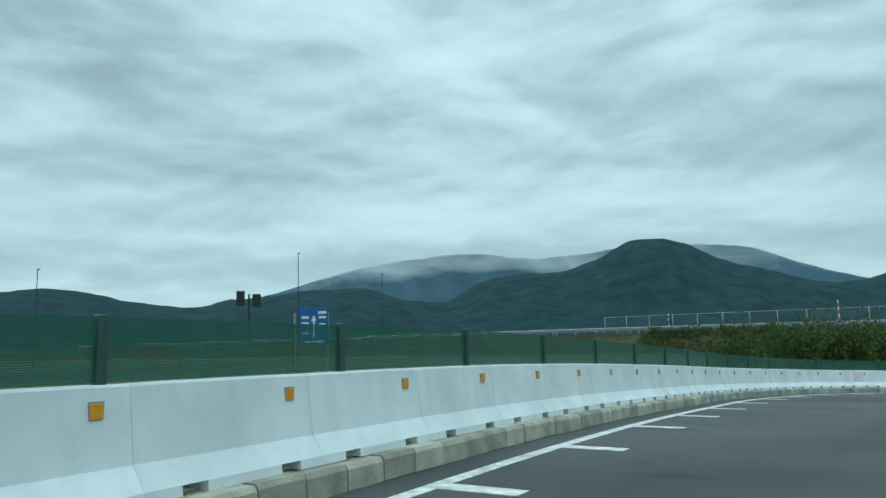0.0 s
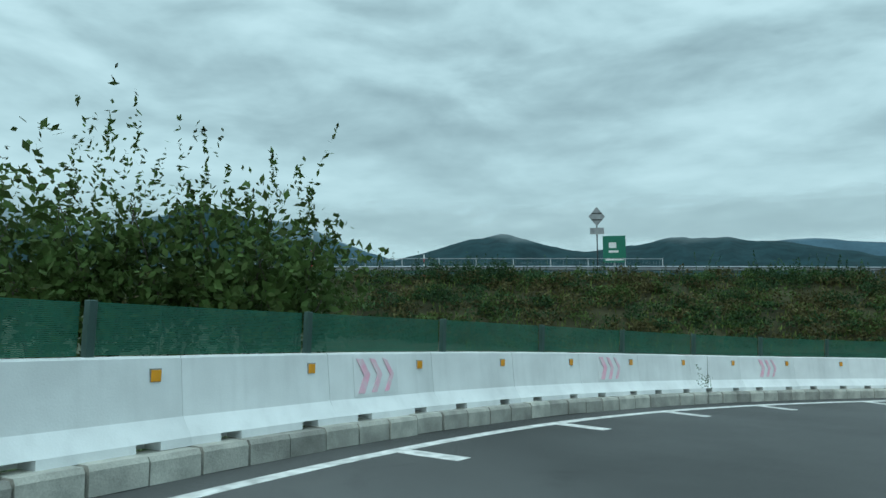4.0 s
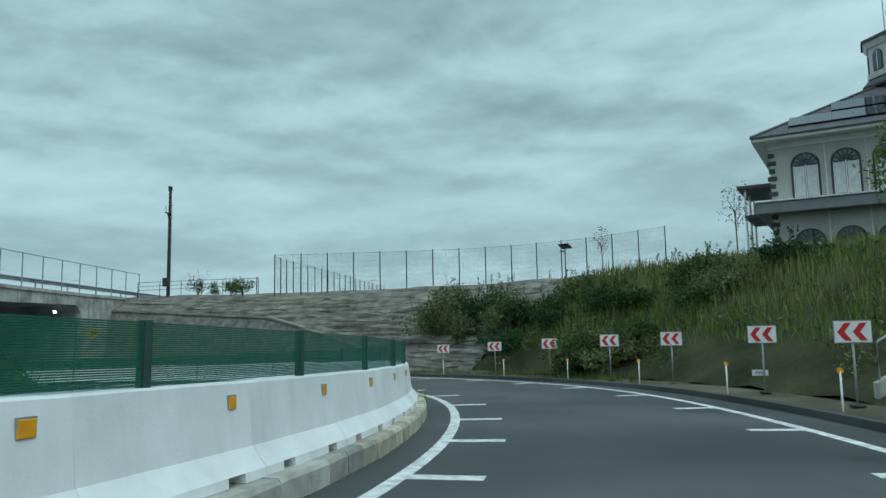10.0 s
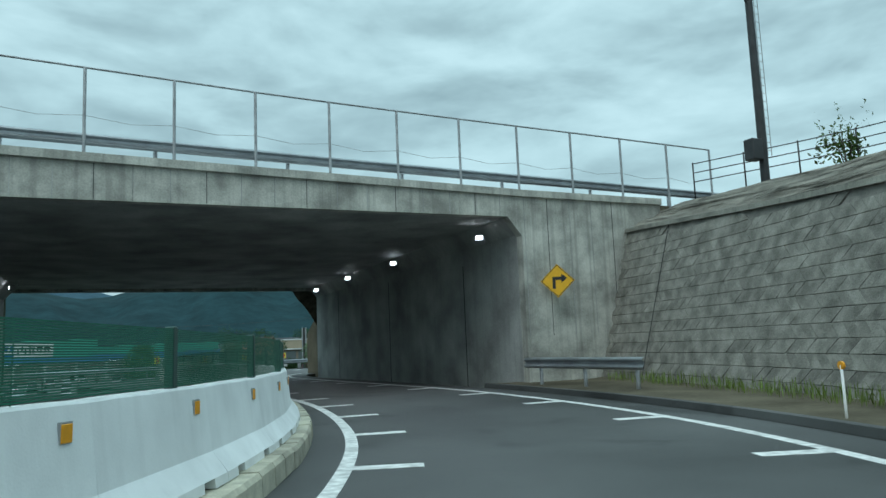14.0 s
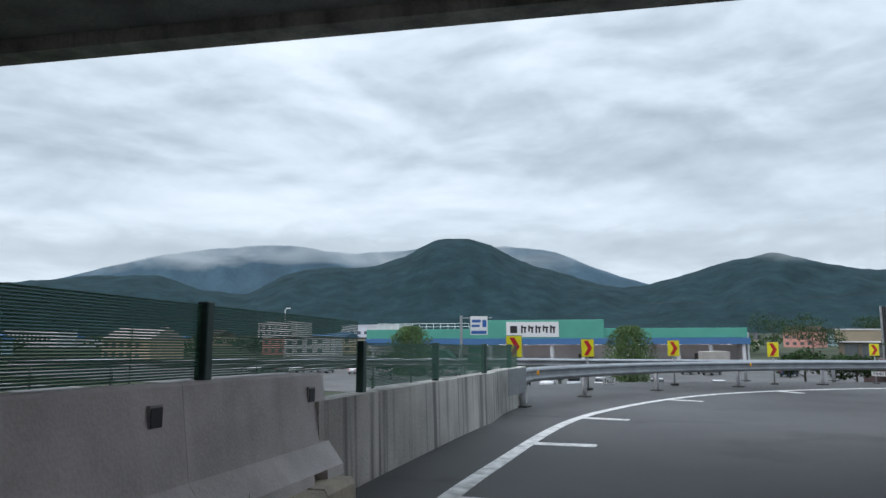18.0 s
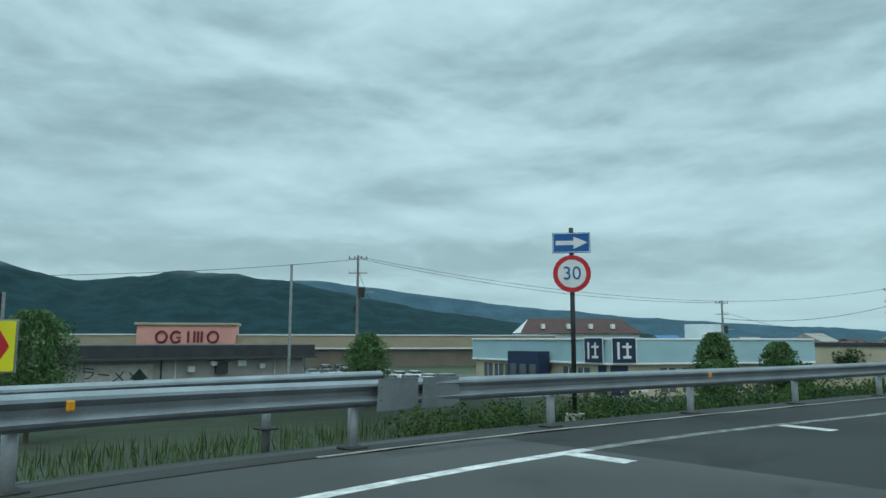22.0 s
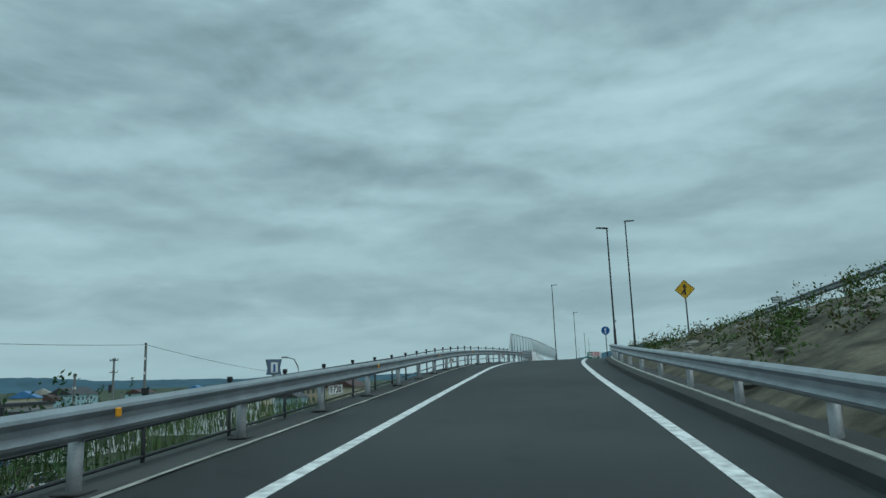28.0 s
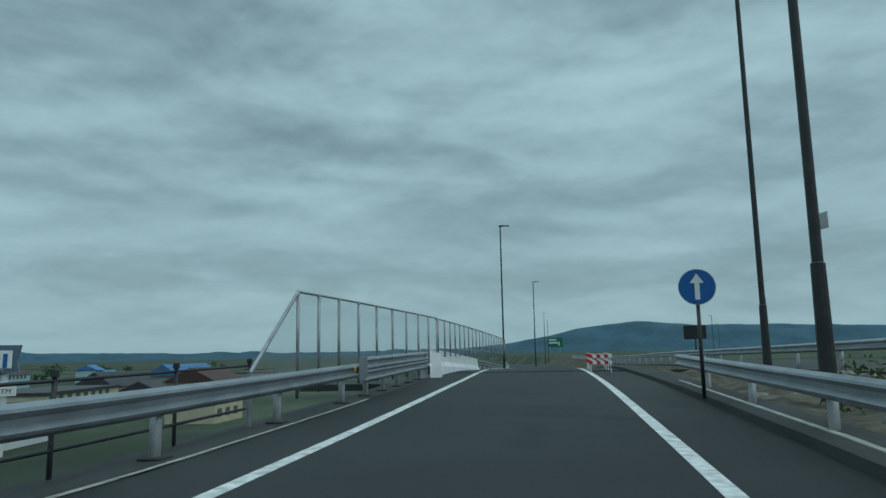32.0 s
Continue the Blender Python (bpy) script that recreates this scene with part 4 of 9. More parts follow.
# ---- bank, retaining wall and house hill on the right of the curve ----
def foot(s):
    return -width(s) - 2.6 - float(np.interp(s, [st(14.3), st(16.5)], [0.0, 3.2]))


def wall_h(u):
    return float(np.interp(u, [8, 13.72, 13.95, 14.3, 15.0, 16.3], [0.12, 0.15, 0.9, 2.2, 4.3, 5.5]))


def top_z(u):
    return float(np.interp(u, [2, 6, 8, 9.5, 11, 12.2, 13.2, 14.2, 15.5, 16.4], [1.4, 0.9, 0.5, 0.3, 0.2, 0.2, 0.1, 0.15, 0.3, 0.4]))


def s_u(s):
    k = np.interp(s, [EDGE.s[i] for i in EDGE.knot], np.arange(len(EDGE.knot)))
    return float(k) - 2


def bank_profile(s, steps=(0.12, 0.3, 0.5, 0.7, 0.88, 1.0)):
    u = s_u(s)
    f, z0 = foot(s), EDGE.at(s)[0].z
    hw, zt = wall_h(u), top_z(u) - z0
    lean = 0.30 * hw
    reach = float(np.interp(u, [8, 11, 13, 15, 16.3], [15, 14, 11, 8.5, 7.0]))
    a = [(f - lean - 0.35, hw)]
    for t in steps:
        bulge = math.sin(t * math.pi) * 0.5
        a.append((f - lean - 0.35 - reach * t, hw + (zt - hw) * (t ** 0.92) + bulge))
    far_off = 60 if u < 13 else 45
    rise = float(np.interp(u, [2, 10.5, 12.5, 13.5], [3.6, 3.4, 1.5, 0.4]))
    a.append((f - lean - reach - far_off * 0.3, zt + rise * 0.5))
    a.append((f - lean - reach - far_off * 0.7, zt + rise))
    a.append((f - lean - reach - far_off, zt + rise))
    return a


def rough_up(me, amp, scale, seed):
    for v in me.vertices:
        q = Vector(v.co) * scale
        v.co.z += noise.fractal(Vector((q.x, q.y, seed)), 1.0, 2.0, 3) * amp
    me.update()
    return smooth(me)


grass_bank = part("grass_bank", rough_up(sweep(EDGE, st(2), st(13.36), bank_profile, 1.2, False), 0.16, 0.5, 1), EMBANK, None)
tag_structure(grass_bank, "steep earth bank overgrown with tall grass", "bank")
mat_me = sweep(EDGE, st(13.33), st(16.42), lambda s: bank_profile(s, tuple(np.linspace(0.02, 1.0, 64))), 0.5, False)
for v in mat_me.vertices:
    q = Vector(v.co)
    crease = noise.fractal(Vector((q.x * 0.22, q.y * 0.22, q.z * 2.6)), 0.8, 2.2, 4)
    tier = q.z * 1.9 + 0.9 * noise.fractal(Vector((q.x * 0.16, q.y * 0.16, 4)), 0.9, 2.0, 3)
    ledge = (tier - math.floor(tier)) ** 1.6
    v.co.z += 0.12 * crease + 0.10 * abs(noise.noise(Vector((q.x * 0.3, q.y * 0.3, q.z * 4.0 + 5))))
    v.co.x -= 0.34 * ledge + 0.15 * crease
matting = part("matting_slope", smooth(mat_me), TEXTILE, None)
tag_structure(matting, "cut slope covered with grey brown matting", "bank")
# shoulder between the asphalt and the bank
verge = part("verge", sweep(EDGE, st(2), st(16.4), lambda s: [(-width(s) - 1.2, 0.0), (-width(s) - 1.22, 0.10), (-width(s) - 1.42, 0.10), (foot(s) + 0.35, 0.06), (foot(s) - 0.5, 0.12), (foot(s) - 0.5, -0.6), (-width(s) - 1.2, -0.6)], 1.0), SOIL, None)
tag_structure(verge, "narrow earth verge behind a low asphalt lip", "verge")
lip = part("asphalt_lip", sweep(EDGE, st(2), st(16.4), lambda s: [(-width(s) - 1.18, -0.02), (-width(s) - 1.2, 0.12), (-width(s) - 1.36, 0.13), (-width(s) - 1.5, 0.02)], 1.0), ASPHALT, None)
tag_structure(lip, "low asphalt kerb lip", "kerb")

# leaning block wall: backing and coping, with single stones proud of it
backing = part("block_wall", sweep(EDGE, st(13.2), st(16.42), lambda s: [(foot(s) - 0.082, -0.4), (foot(s) - 0.082 - 0.30 * wall_h(s_u(s)), wall_h(s_u(s)) - 0.05), (foot(s) - 0.9 - 0.30 * wall_h(s_u(s)), wall_h(s_u(s)) - 0.05), (foot(s) - 0.9, -0.4)], 0.8), mat("wall_joint", (0.21, 0.20, 0.178), 0.95, 0, 0.3, 3, 0.5, 30, world_space=True), None)
tag_structure(backing, "leaning retaining wall of grey concrete blocks", "wall")
cope = part("coping", sweep(EDGE, st(13.2), st(16.42), lambda s: [(foot(s) + 0.05 - 0.30 * wall_h(s_u(s)), wall_h(s_u(s)) - 0.06), (foot(s) + 0.03 - 0.30 * wall_h(s_u(s)), wall_h(s_u(s)) + 0.09), (foot(s) - 0.5 - 0.30 * wall_h(s_u(s)), wall_h(s_u(s)) + 0.09), (foot(s) - 0.5 - 0.30 * wall_h(s_u(s)), wall_h(s_u(s)) - 0.06)], 0.8), COPING, None)
tag_structure(cope, "concrete coping of the block wall", "wall")
# dark movement joints that run up the wall
for sj, hj in ((183.25, 1.8), (192.3, 4.35), (201.2, 5.3)):
    path_j = []
    for q in np.linspace(0.05, hj, 8):
        path_j.append(EDGE.at(sj, foot(sj) - 0.045 - 0.30 * q, q)[0])
    part("movement_joint", tube(path_j, 0.016, 6), BLACK, backing)

# ---- signs, posts and lamps beside the curve ----
def pole_mesh(name, height, r=0.03, material=STEEL_DULL, sides=10, low=-0.4):
    me = bpy.data.meshes.new(name)
    b = tube([(0, 0, low), (0, 0, height)], r, sides)
    b.to_mesh(me)
    b.free()
    smooth(me)
    me.materials.append(material)
    return me


def plate_mesh(name, outline, lo, hi, material):
    me = bpy.data.meshes.new(name)
    b = prism(outline, lo, hi, "y")
    b.to_mesh(me)
    b.free()
    me.materials.append(material)
    return me


def rect(w, h, cz=0.0, cx=0.0):
    return [(cx - w / 2, cz - h / 2), (cx + w / 2, cz - h / 2), (cx + w / 2, cz + h / 2), (cx - w / 2, cz + h / 2)]


def face_to(p, eye):
    """Pose at p whose -y side looks at eye."""
    return Matrix.Translation(p) @ Matrix.Rotation(math.atan2(eye[1] - p[1], eye[0] - p[0]) + math.pi / 2, 4, "Z")


def chevron_sign(p, eye, face, ink, group, label, w, h, count, flip, cz, pole_h, pole_r=0.03, upright=False):
    t = thing("chevron_sign", label, "road sign", face_to(p, eye), group)
    part("pole", pole_mesh("pole", pole_h, pole_r), None, t)
    part("panel", plate_mesh("panel", rect(w, h, cz), -0.07, -0.055, face), None, t)
    part("rim", plate_mesh("rim", rect(w + 0.04, h + 0.04, cz), -0.054, -0.035, STEEL), None, t)
    for i in range(count):
        cw = w / (count + 0.35)
        x = -w / 2 + cw * 0.25 + i * cw
        d = -1 if flip else 1
        o = [(x, -h * 0.42), (x + cw * 0.45, -h * 0.42), (x + cw * 0.92, 0), (x + cw * 0.45, h * 0.42), (x, h * 0.42), (x + cw * 0.45, 0)]
        o = [(d * q[0], q[1] + cz) for q in o]
        part("arrow", plate_mesh("arrow", o, -0.076, -0.071, ink), None, t)
    foot = box((-0.14, -0.14, -0.02), (0.14, 0.14, 0.05), 0.02)
    part("base", foot, ASPHALT_OLD, t)
    return t


for p in ((92.0, 34.0, -6.0), (88.9, 30.0, -5.8), (85.6, 26.4, -5.6), (81.9, 23.2, -5.4), (79.2, 20.7, -5.3), (74.0, 18.1, -5.1), (69.9, 16.6, -5.0)):
    eye = (p[0] - 32 + (p[1] - 22) * 0.2, p[1] - 1.5)
    chevron_sign(p, eye, WHITE, RED, "curve signs", "white roadside sign with red chevrons on a slim post", 0.72, 0.46, 2, True, 1.62, 1.85, 0.026)
tagp = thing("distance_tag", "small white distance tag on a curve sign post", "road sign", face_to((74.12, 18.2, -4.55), (42, 17)))
part("panel", plate_mesh("panel", rect(0.42, 0.16), -0.05, -0.035, WHITE), None, tagp)
writing("F560", 0.13, BLACK, tagp, Matrix.Translation((0, -0.053, 0)))


def delineator(p, label="white roadside post with a round orange reflector"):
    t = thing("delineator_post", label, "delineator", Matrix.Translation(p), "delineators")
    part("pole", pole_mesh("pole", 0.82, 0.022, WHITE), None, t)
    part("reflector", tube([(-0.02, 0, 0.82), (0.025, 0, 0.82)], 0.065, 14), ORANGE, t, "orange disc reflector")


for u in np.arange(9.2, 15.2, 0.42):
    sd = st(u)
    q = EDGE.at(sd, -width(sd) - 1.75, 0.1)[0]
    delineator(tuple(q))


def diamond(p, eye, cz, size, arrow, label, pole_h, pole_r=0.04, pole=True):
    t = thing("diamond_sign", label, "road sign", face_to(p, eye))
    if pole:
        part("pole", pole_mesh("pole", pole_h, pole_r, DARK_STEEL), None, t)
    r = size
    part("panel", plate_mesh("panel", [(0, cz - r), (r, cz), (0, cz + r), (-r, cz)], -0.075, -0.055, YELLOW), None, t)
    rim = bmesh.new()
    k = [(0, -r * 0.93), (r * 0.93, 0), (0, r * 0.93), (-r * 0.93, 0)]
    for a, b in zip(k, k[1:] + k[:1]):
        tube([(a[0], -0.078, a[1] + cz), (b[0], -0.078, b[1] + cz)], 0.012, 4, rim)
    part("border", rim, BLACK, t)
    g = bmesh.new()
    for o in arrow:
        prism([(x * r, z * r + cz) for x, z in o], -0.084, -0.077, "y", g)
    part("arrow", g, BLACK, t)
    return t


TURN_LEFT = [[(0.12, -0.45), (0.30, -0.45), (0.30, 0.22), (0.12, 0.22)], [(-0.28, 0.06), (0.30, 0.06), (0.30, 0.24), (-0.28, 0.24)], [(-0.56, 0.15), (-0.22, -0.12), (-0.22, 0.42)]]
TURN_RIGHT = [[(-x, z) for x, z in o] for o in TURN_LEFT]
MERGE = [[(-0.07, -0.55), (0.09, -0.55), (0.09, 0.3), (-0.07, 0.3)], [(0.01, 0.62), (-0.2, 0.22), (0.22, 0.22)], [(-0.42, -0.42), (-0.28, -0.5), (0.0, -0.08), (-0.07, 0.05)]]
diamond((64.6, 14.7, -4.4), (38, 20), 2.72, 0.62, TURN_LEFT, "yellow diamond warning sign with a black bent arrow", 2.4)
diamond((97.75, 66.72, -3.1), (91, 50), 0.0, 0.60, TURN_RIGHT, "yellow diamond warning sign with a black bent arrow", 0, 0.04, False)

# guardrail stub by the wing wall
stub = Line([(97.95, 60.8, -6.58, 0), (97.1, 63.4, -6.62, 0), (96.2, 66.1, -6.66, 0)])
guardrail("guardrail", stub, 0.05, stub.length - 0.05, None, "short galvanised guardrail piece before the underpass", True, 0.80, 2.2, 0.06, 0.4, False)

# lamps of the underpass
lampglow = glow("lamp_glass", (0.92, 0.96, 1.0), 14.0)
wd = (A1 - A0).normalized()
for i, (t, z) in enumerate(((0.07, -1.35), (0.40, -1.45), (0.66, -1.6), (0.9, -1.85))):
    p = A0.lerp(A1, t)
    q = Vector((p.x - wd.y * 0.75, p.y + wd.x * 0.75, z))
    lamp = thing("underpass_lamp", "lit floodlight under the bridge on a short bracket", "lamp", Matrix.Translation(q) @ Matrix.Rotation(-0.35, 4, "Z") @ Matrix.Rotation(-0.45, 4, "X"), "underpass lamps")
    part("housing", box((-0.22, -0.10, -0.14), (0.22, 0.14, 0.14), 0.03), STEEL_DULL, lamp)
    part("lens", box((-0.12, -0.115, -0.085), (0.12, -0.101, 0.085), 0.01), lampglow, lamp, "bright lamp glass")
    part("bracket", tube([(0, 0.14, 0), (0, 0.35, 0.12), (0, 0.35, 0.55)], 0.025, 8), STEEL_DULL, lamp)
    ld = bpy.data.lights.new("underpass_light", "SPOT")
    ld.energy, ld.spot_size, ld.shadow_soft_size, ld.color = 85, radians(125), 0.15, (0.92, 0.96, 1.0)
    lo = new("underpass_light", ld)
    lo.matrix_world = look((q.x - 1.4 * wd.y, q.y + 1.4 * wd.x, q.z - 0.3), (q.x - 5, q.y - 3, -7))
for t in (0.4, 0.85):
    p = B0.lerp(B1, t)
    lamp = thing("underpass_lamp", "lit floodlight under the bridge on a short bracket", "lamp", Matrix.Translation((p.x + 0.75, p.y, -1.7)) @ Matrix.Rotation(-1.2, 4, "Z"), "underpass lamps")
    part("housing", box((-0.22, -0.10, -0.14), (0.22, 0.14, 0.14), 0.03), STEEL_DULL, lamp)
    part("lens", box((-0.12, -0.115, -0.085), (0.12, -0.101, 0.085), 0.01), lampglow, lamp, "bright lamp glass")
    part("bracket", tube([(0, 0.14, 0), (0, 0.3, 0.1), (0, 0.3, 0.6)], 0.025, 8), STEEL_DULL, lamp)

# dark camera pole beside the bridge
cp = thing("camera_pole", "tall dark steel pole with camera, ladder and control box", "pole", Matrix.Translation((106.0, 66.3, 0.2)) @ Matrix.Rotation(0.25, 4, "Z"))
part("mast", tube([(0, 0, -0.6), (0, 0, 10.1)], 0.17, 14, None, 0.13), DARK_STEEL, cp)
part("camera_head", tube([(0, 0, 10.1), (0, 0, 10.25), (0, 0, 10.5)], 0.19, 12), DARK_STEEL, cp)
part("camera_lens", box((-0.28, -0.09, 10.32), (0.06, 0.09, 10.52), 0.03), DARK_STEEL, cp)
lad = bmesh.new()
for x in (0.32, 0.52):
    tube([(x, 0.05, 1.2), (x, 0.05, 9.0)], 0.015, 5, lad)
for i in range(24):
    tube([(0.32, 0.05, 1.4 + i * 0.32), (0.52, 0.05, 1.4 + i * 0.32)], 0.012, 4, lad)
part("ladder", lad, STEEL_DULL, cp)
arm = tube([(-0.12, 0, 7.2), (-0.5, 0, 7.85), (-0.62, 0, 7.9)], 0.045, 8)
box((-0.72, -0.2, 7.86), (-0.1, 0.2, 7.92), 0.01, arm)
for x in (-0.68, -0.42):
    tube([(x, 0.15, 7.9), (x, 0.15, 8.55)], 0.014, 5, arm)
tube([(-0.68, 0.15, 8.55), (-0.42, 0.15, 8.55)], 0.014, 5, arm)
part("bracket_arm", arm, DARK_STEEL, cp)
part("control_box", box((-0.75, -0.22, 0.95), (-0.2, 0.22, 1.75), 0.03), DARK_STEEL, cp)

# pipe railing along the slope head and tall mesh fence
def fence_run(name, pts, height, gap, rails, label, mat_post, mat_rail, post_r=0.03, rail_r=0.018, wires=0, category="fence"):
    ln = Line([(*p, 0) for p in pts], 0.5)
    t = thing(name, label, category)
    pm = pole_mesh("post", height + 0.05, post_r, mat_post, 8)
    n = max(1, round(ln.length / gap))
    for i in range(n + 1):
        part("post", pm, None, t, m=ln.stand(ln.length * i / n, 0, 0, 0, False))
    for z in rails:
        part("rail", tube([ln.at(ln.length * i / n, 0, z)[0] for i in range(n + 1)], rail_r, 6), mat_rail, t)
    if wires:
        v, f = [], []
        m = int(ln.length / wires)
        for i in range(m + 1):
            s_ = ln.length * i / m
            a, h, _ = ln.at(s_)
            dx, dy = math.cos(h) * 0.004, math.sin(h) * 0.004
            k = len(v)
            v += [(a.x - dx, a.y - dy, a.z + 0.05), (a.x + dx, a.y + dy, a.z + 0.05), (a.x + dx, a.y + dy, a.z + height), (a.x - dx, a.y - dy, a.z + height)]
            f.append((k, k + 1, k + 2, k + 3))
        for z in np.arange(0.25, height, 0.45):
            for i in range(n):
                a, b = ln.at(ln.length * i / n, 0, z)[0], ln.at(ln.length * (i + 1) / n, 0, z)[0]
                k = len(v)
                v += [tuple(a), tuple(b), (b.x, b.y, b.z + 0.008), (a.x, a.y, a.z + 0.008)]
                f.append((k, k + 1, k + 2, k + 3))
        part("wire_mesh", mesh_of("wire_mesh", v, f), mat_post, t)
    return t


fence_run("pipe_railing", [(104.2, 68.2, 0.35), (108.5, 64.0, 0.7), (110.0, 59.6, 0.75), (106.6, 57.0, 0.55)], 1.15, 1.9, (1.15, 0.78, 0.42), "dark pipe railing at the head of the slope", DARK_STEEL, DARK_STEEL, 0.03, 0.022, 0, "railing")
fence_run("mesh_fence", [(105.5, 54.4, 0.25), (109.0, 44.0, 0.35), (112.0, 36.0, 0.6), (116.0, 28.5, 1.4), (117.5, 22.0, 2.2)], 3.25, 2.3, (3.2,), "tall dark green wire mesh fence on the slope head", DARK_STEEL, DARK_STEEL, 0.05, 0.012, 0.12)
fence_run("mesh_fence", [(105.5, 54.4, 0.25), (112.0, 56.5, 0.4), (124.0, 59.0, 0.4), (150.0, 64.0, 0.0)], 3.1, 2.3, (3.05,), "tall dark green wire mesh fence running back from the slope", DARK_STEEL, DARK_STEEL, 0.05, 0.012, 0.14)

sl = thing("solar_lamp", "small solar panel lamp on a dark post", "lamp", Matrix.Translation((115.0, 30.5, 1.2)) @ Matrix.Rotation(1.2, 4, "Z"))
part("pole", pole_mesh("pole", 2.6, 0.05, DARK_STEEL), None, sl)
part("solar_panel", box((-0.55, -0.4, 0.0), (0.55, 0.4, 0.05), 0.01), glass("solar_glass", (0.02, 0.025, 0.04)), sl, m=Matrix.Translation((0, 0, 2.65)) @ Matrix.Rotation(0.5, 4, "X"))
part("lamp_head", box((0.0, -0.12, 2.2), (0.55, 0.12, 2.28), 0.02), DARK_STEEL, sl)

# ---- the tower house on the hill ----
PLASTER = mat("pale_plaster", (0.46, 0.445, 0.41), 0.8, 0, 0.12, 0.5, 0.15, 12)
ROOFMAT = mat("slate_roof", (0.075, 0.07, 0.08), 0.6, 0.1, 0.25, 1.0, 0.2, 10)
TRIM = mat("dark_window_trim", (0.05, 0.055, 0.055), 0.6, 0, 0.2, 3, 0.1, 30)
PANE = glass("window_glass", (0.10, 0.12, 0.125))
CURTAIN = mat("white_curtain", (0.60, 0.60, 0.58), 0.8, 0, 0.15, 2, 0.1, 10)
HX, HY, HZ, HD, HWD = 115.5, 2.85, 3.0, 21.0, 21.0
house = thing("tower_house", "two-storey pale house with dark hip roof and octagonal cupola", "house", Matrix.Translation((HX, HY, HZ)) @ Matrix.Rotation(radians(-11), 4, "Z"))
EAVE, RISE, OVER = 9.0, 5.7, 1.2
WHITE_TRIM = mat("white_eaves", (0.66, 0.66, 0.64), 0.7, 0, 0.1, 2, 0.05, 20)
BALCONY = mat("grey_balcony", (0.20, 0.21, 0.21), 0.7, 0, 0.15, 1, 0.1, 20)
# local x goes into the house, y to its left as seen from the road
part("wall", box((0, -HWD / 2, -2.5), (HD, HWD / 2, EAVE + 0.1), 0.0), PLASTER, house)
roof = bmesh.new()
zr = EAVE + 0.42
vs = [roof.verts.new(p) for p in ((-OVER, -HWD / 2 - OVER, zr), (HD + OVER, -HWD / 2 - OVER, zr), (HD + OVER, HWD / 2 + OVER, zr), (-OVER, HWD / 2 + OVER, zr), (HD / 2 - 1.6, -1.6, zr + RISE), (HD / 2 + 1.6, -1.6, zr + RISE), (HD / 2 + 1.6, 1.6, zr + RISE), (HD / 2 - 1.6, 1.6, zr + RISE))]
for f in ((0, 1, 5, 4), (1, 2, 6, 5), (2, 3, 7, 6), (3, 0, 4, 7), (4, 5, 6, 7), (3, 2, 1, 0)):
    roof.faces.new([vs[i] for i in f])
roof_ob = part("roof", roof, ROOFMAT, house)
for i in range(19):
    y = -HWD / 2 - 0.9 + i * (HWD + 1.8) / 18
    t0 = min(1.0, (HWD / 2 + OVER - abs(y)) / (HWD / 2 + OVER - 1.6))
    part("roof_batten", tube([(-OVER + 0.02, y, zr + 0.03), (-OVER + (HD / 2 - 1.6 + OVER) * t0, y, zr + 0.03 + RISE * t0)], 0.03, 5), ROOFMAT, roof_ob)
for k in (-1, 1):
    part("hip_cap", tube([(-OVER, k * (HWD / 2 + OVER), zr + 0.05), (HD / 2 - 1.6, k * 1.6, zr + RISE + 0.05)], 0.13, 6), ROOFMAT, roof_ob)
# solar panels in two rows on the front slope
pitch = math.atan2(RISE, HD / 2 - 1.6 + OVER)
SOLAR = glass("roof_solar_glass", (0.025, 0.028, 0.04))
for row, count in ((0.13, 11), (0.40, 7)):
    for i in range(count):
        y = (i - (count - 1) / 2) * 1.62
        m = Matrix.Translation((-OVER, y, zr)) @ Matrix.Rotation(-pitch, 4, "Y") @ Matrix.Translation((row * 11.6, 0, 0.12))
        pnl_s = part("solar_panel", box((0.0, -0.78, 0.0), (2.5, 0.78, 0.05)), SOLAR, roof_ob, "dark solar panel", m)
        part("panel_edge", box((0.0, -0.81, -0.01), (2.5, -0.785, 0.06)), STEEL, pnl_s)
part("eave", box((-OVER - 0.02, -HWD / 2 - OVER - 0.02, EAVE), (HD + OVER + 0.02, HWD / 2 + OVER + 0.02, zr - 0.004), 0.03), WHITE_TRIM, house)
part("gutter", box((-OVER - 0.16, -HWD / 2 - OVER - 0.1, zr - 0.16), (-OVER - 0.03, HWD / 2 + OVER + 0.1, zr - 0.02), 0.03), TRIM, house)
part("frieze", box((-0.12, -HWD / 2 - 0.1, EAVE - 0.55), (HD + 0.1, HWD / 2 + 0.1, EAVE - 0.004), 0.02), WHITE_TRIM, house)
part("balcony_band", box((-1.25, -HWD / 2 - 1.2, 2.8), (HD + 0.3, HWD / 2 + 1.2, 3.74), 0.05), BALCONY, house)
part("balcony_ledge", box((-1.36, -HWD / 2 - 1.3, 3.745), (HD + 0.3, HWD / 2 + 1.3, 3.88), 0.03), WHITE_TRIM, house)
for y in (-HWD / 2 + 0.15, HWD / 2 - 0.15):
    for k in range(14):
        part("quoin", box((-0.06, y - 0.36 + (k % 2) * 0.12, -0.9 + k * 0.66), (0.3, y + 0.36 - (k % 2) * 0.12, -0.5 + k * 0.66), 0.02), TRIM, house)


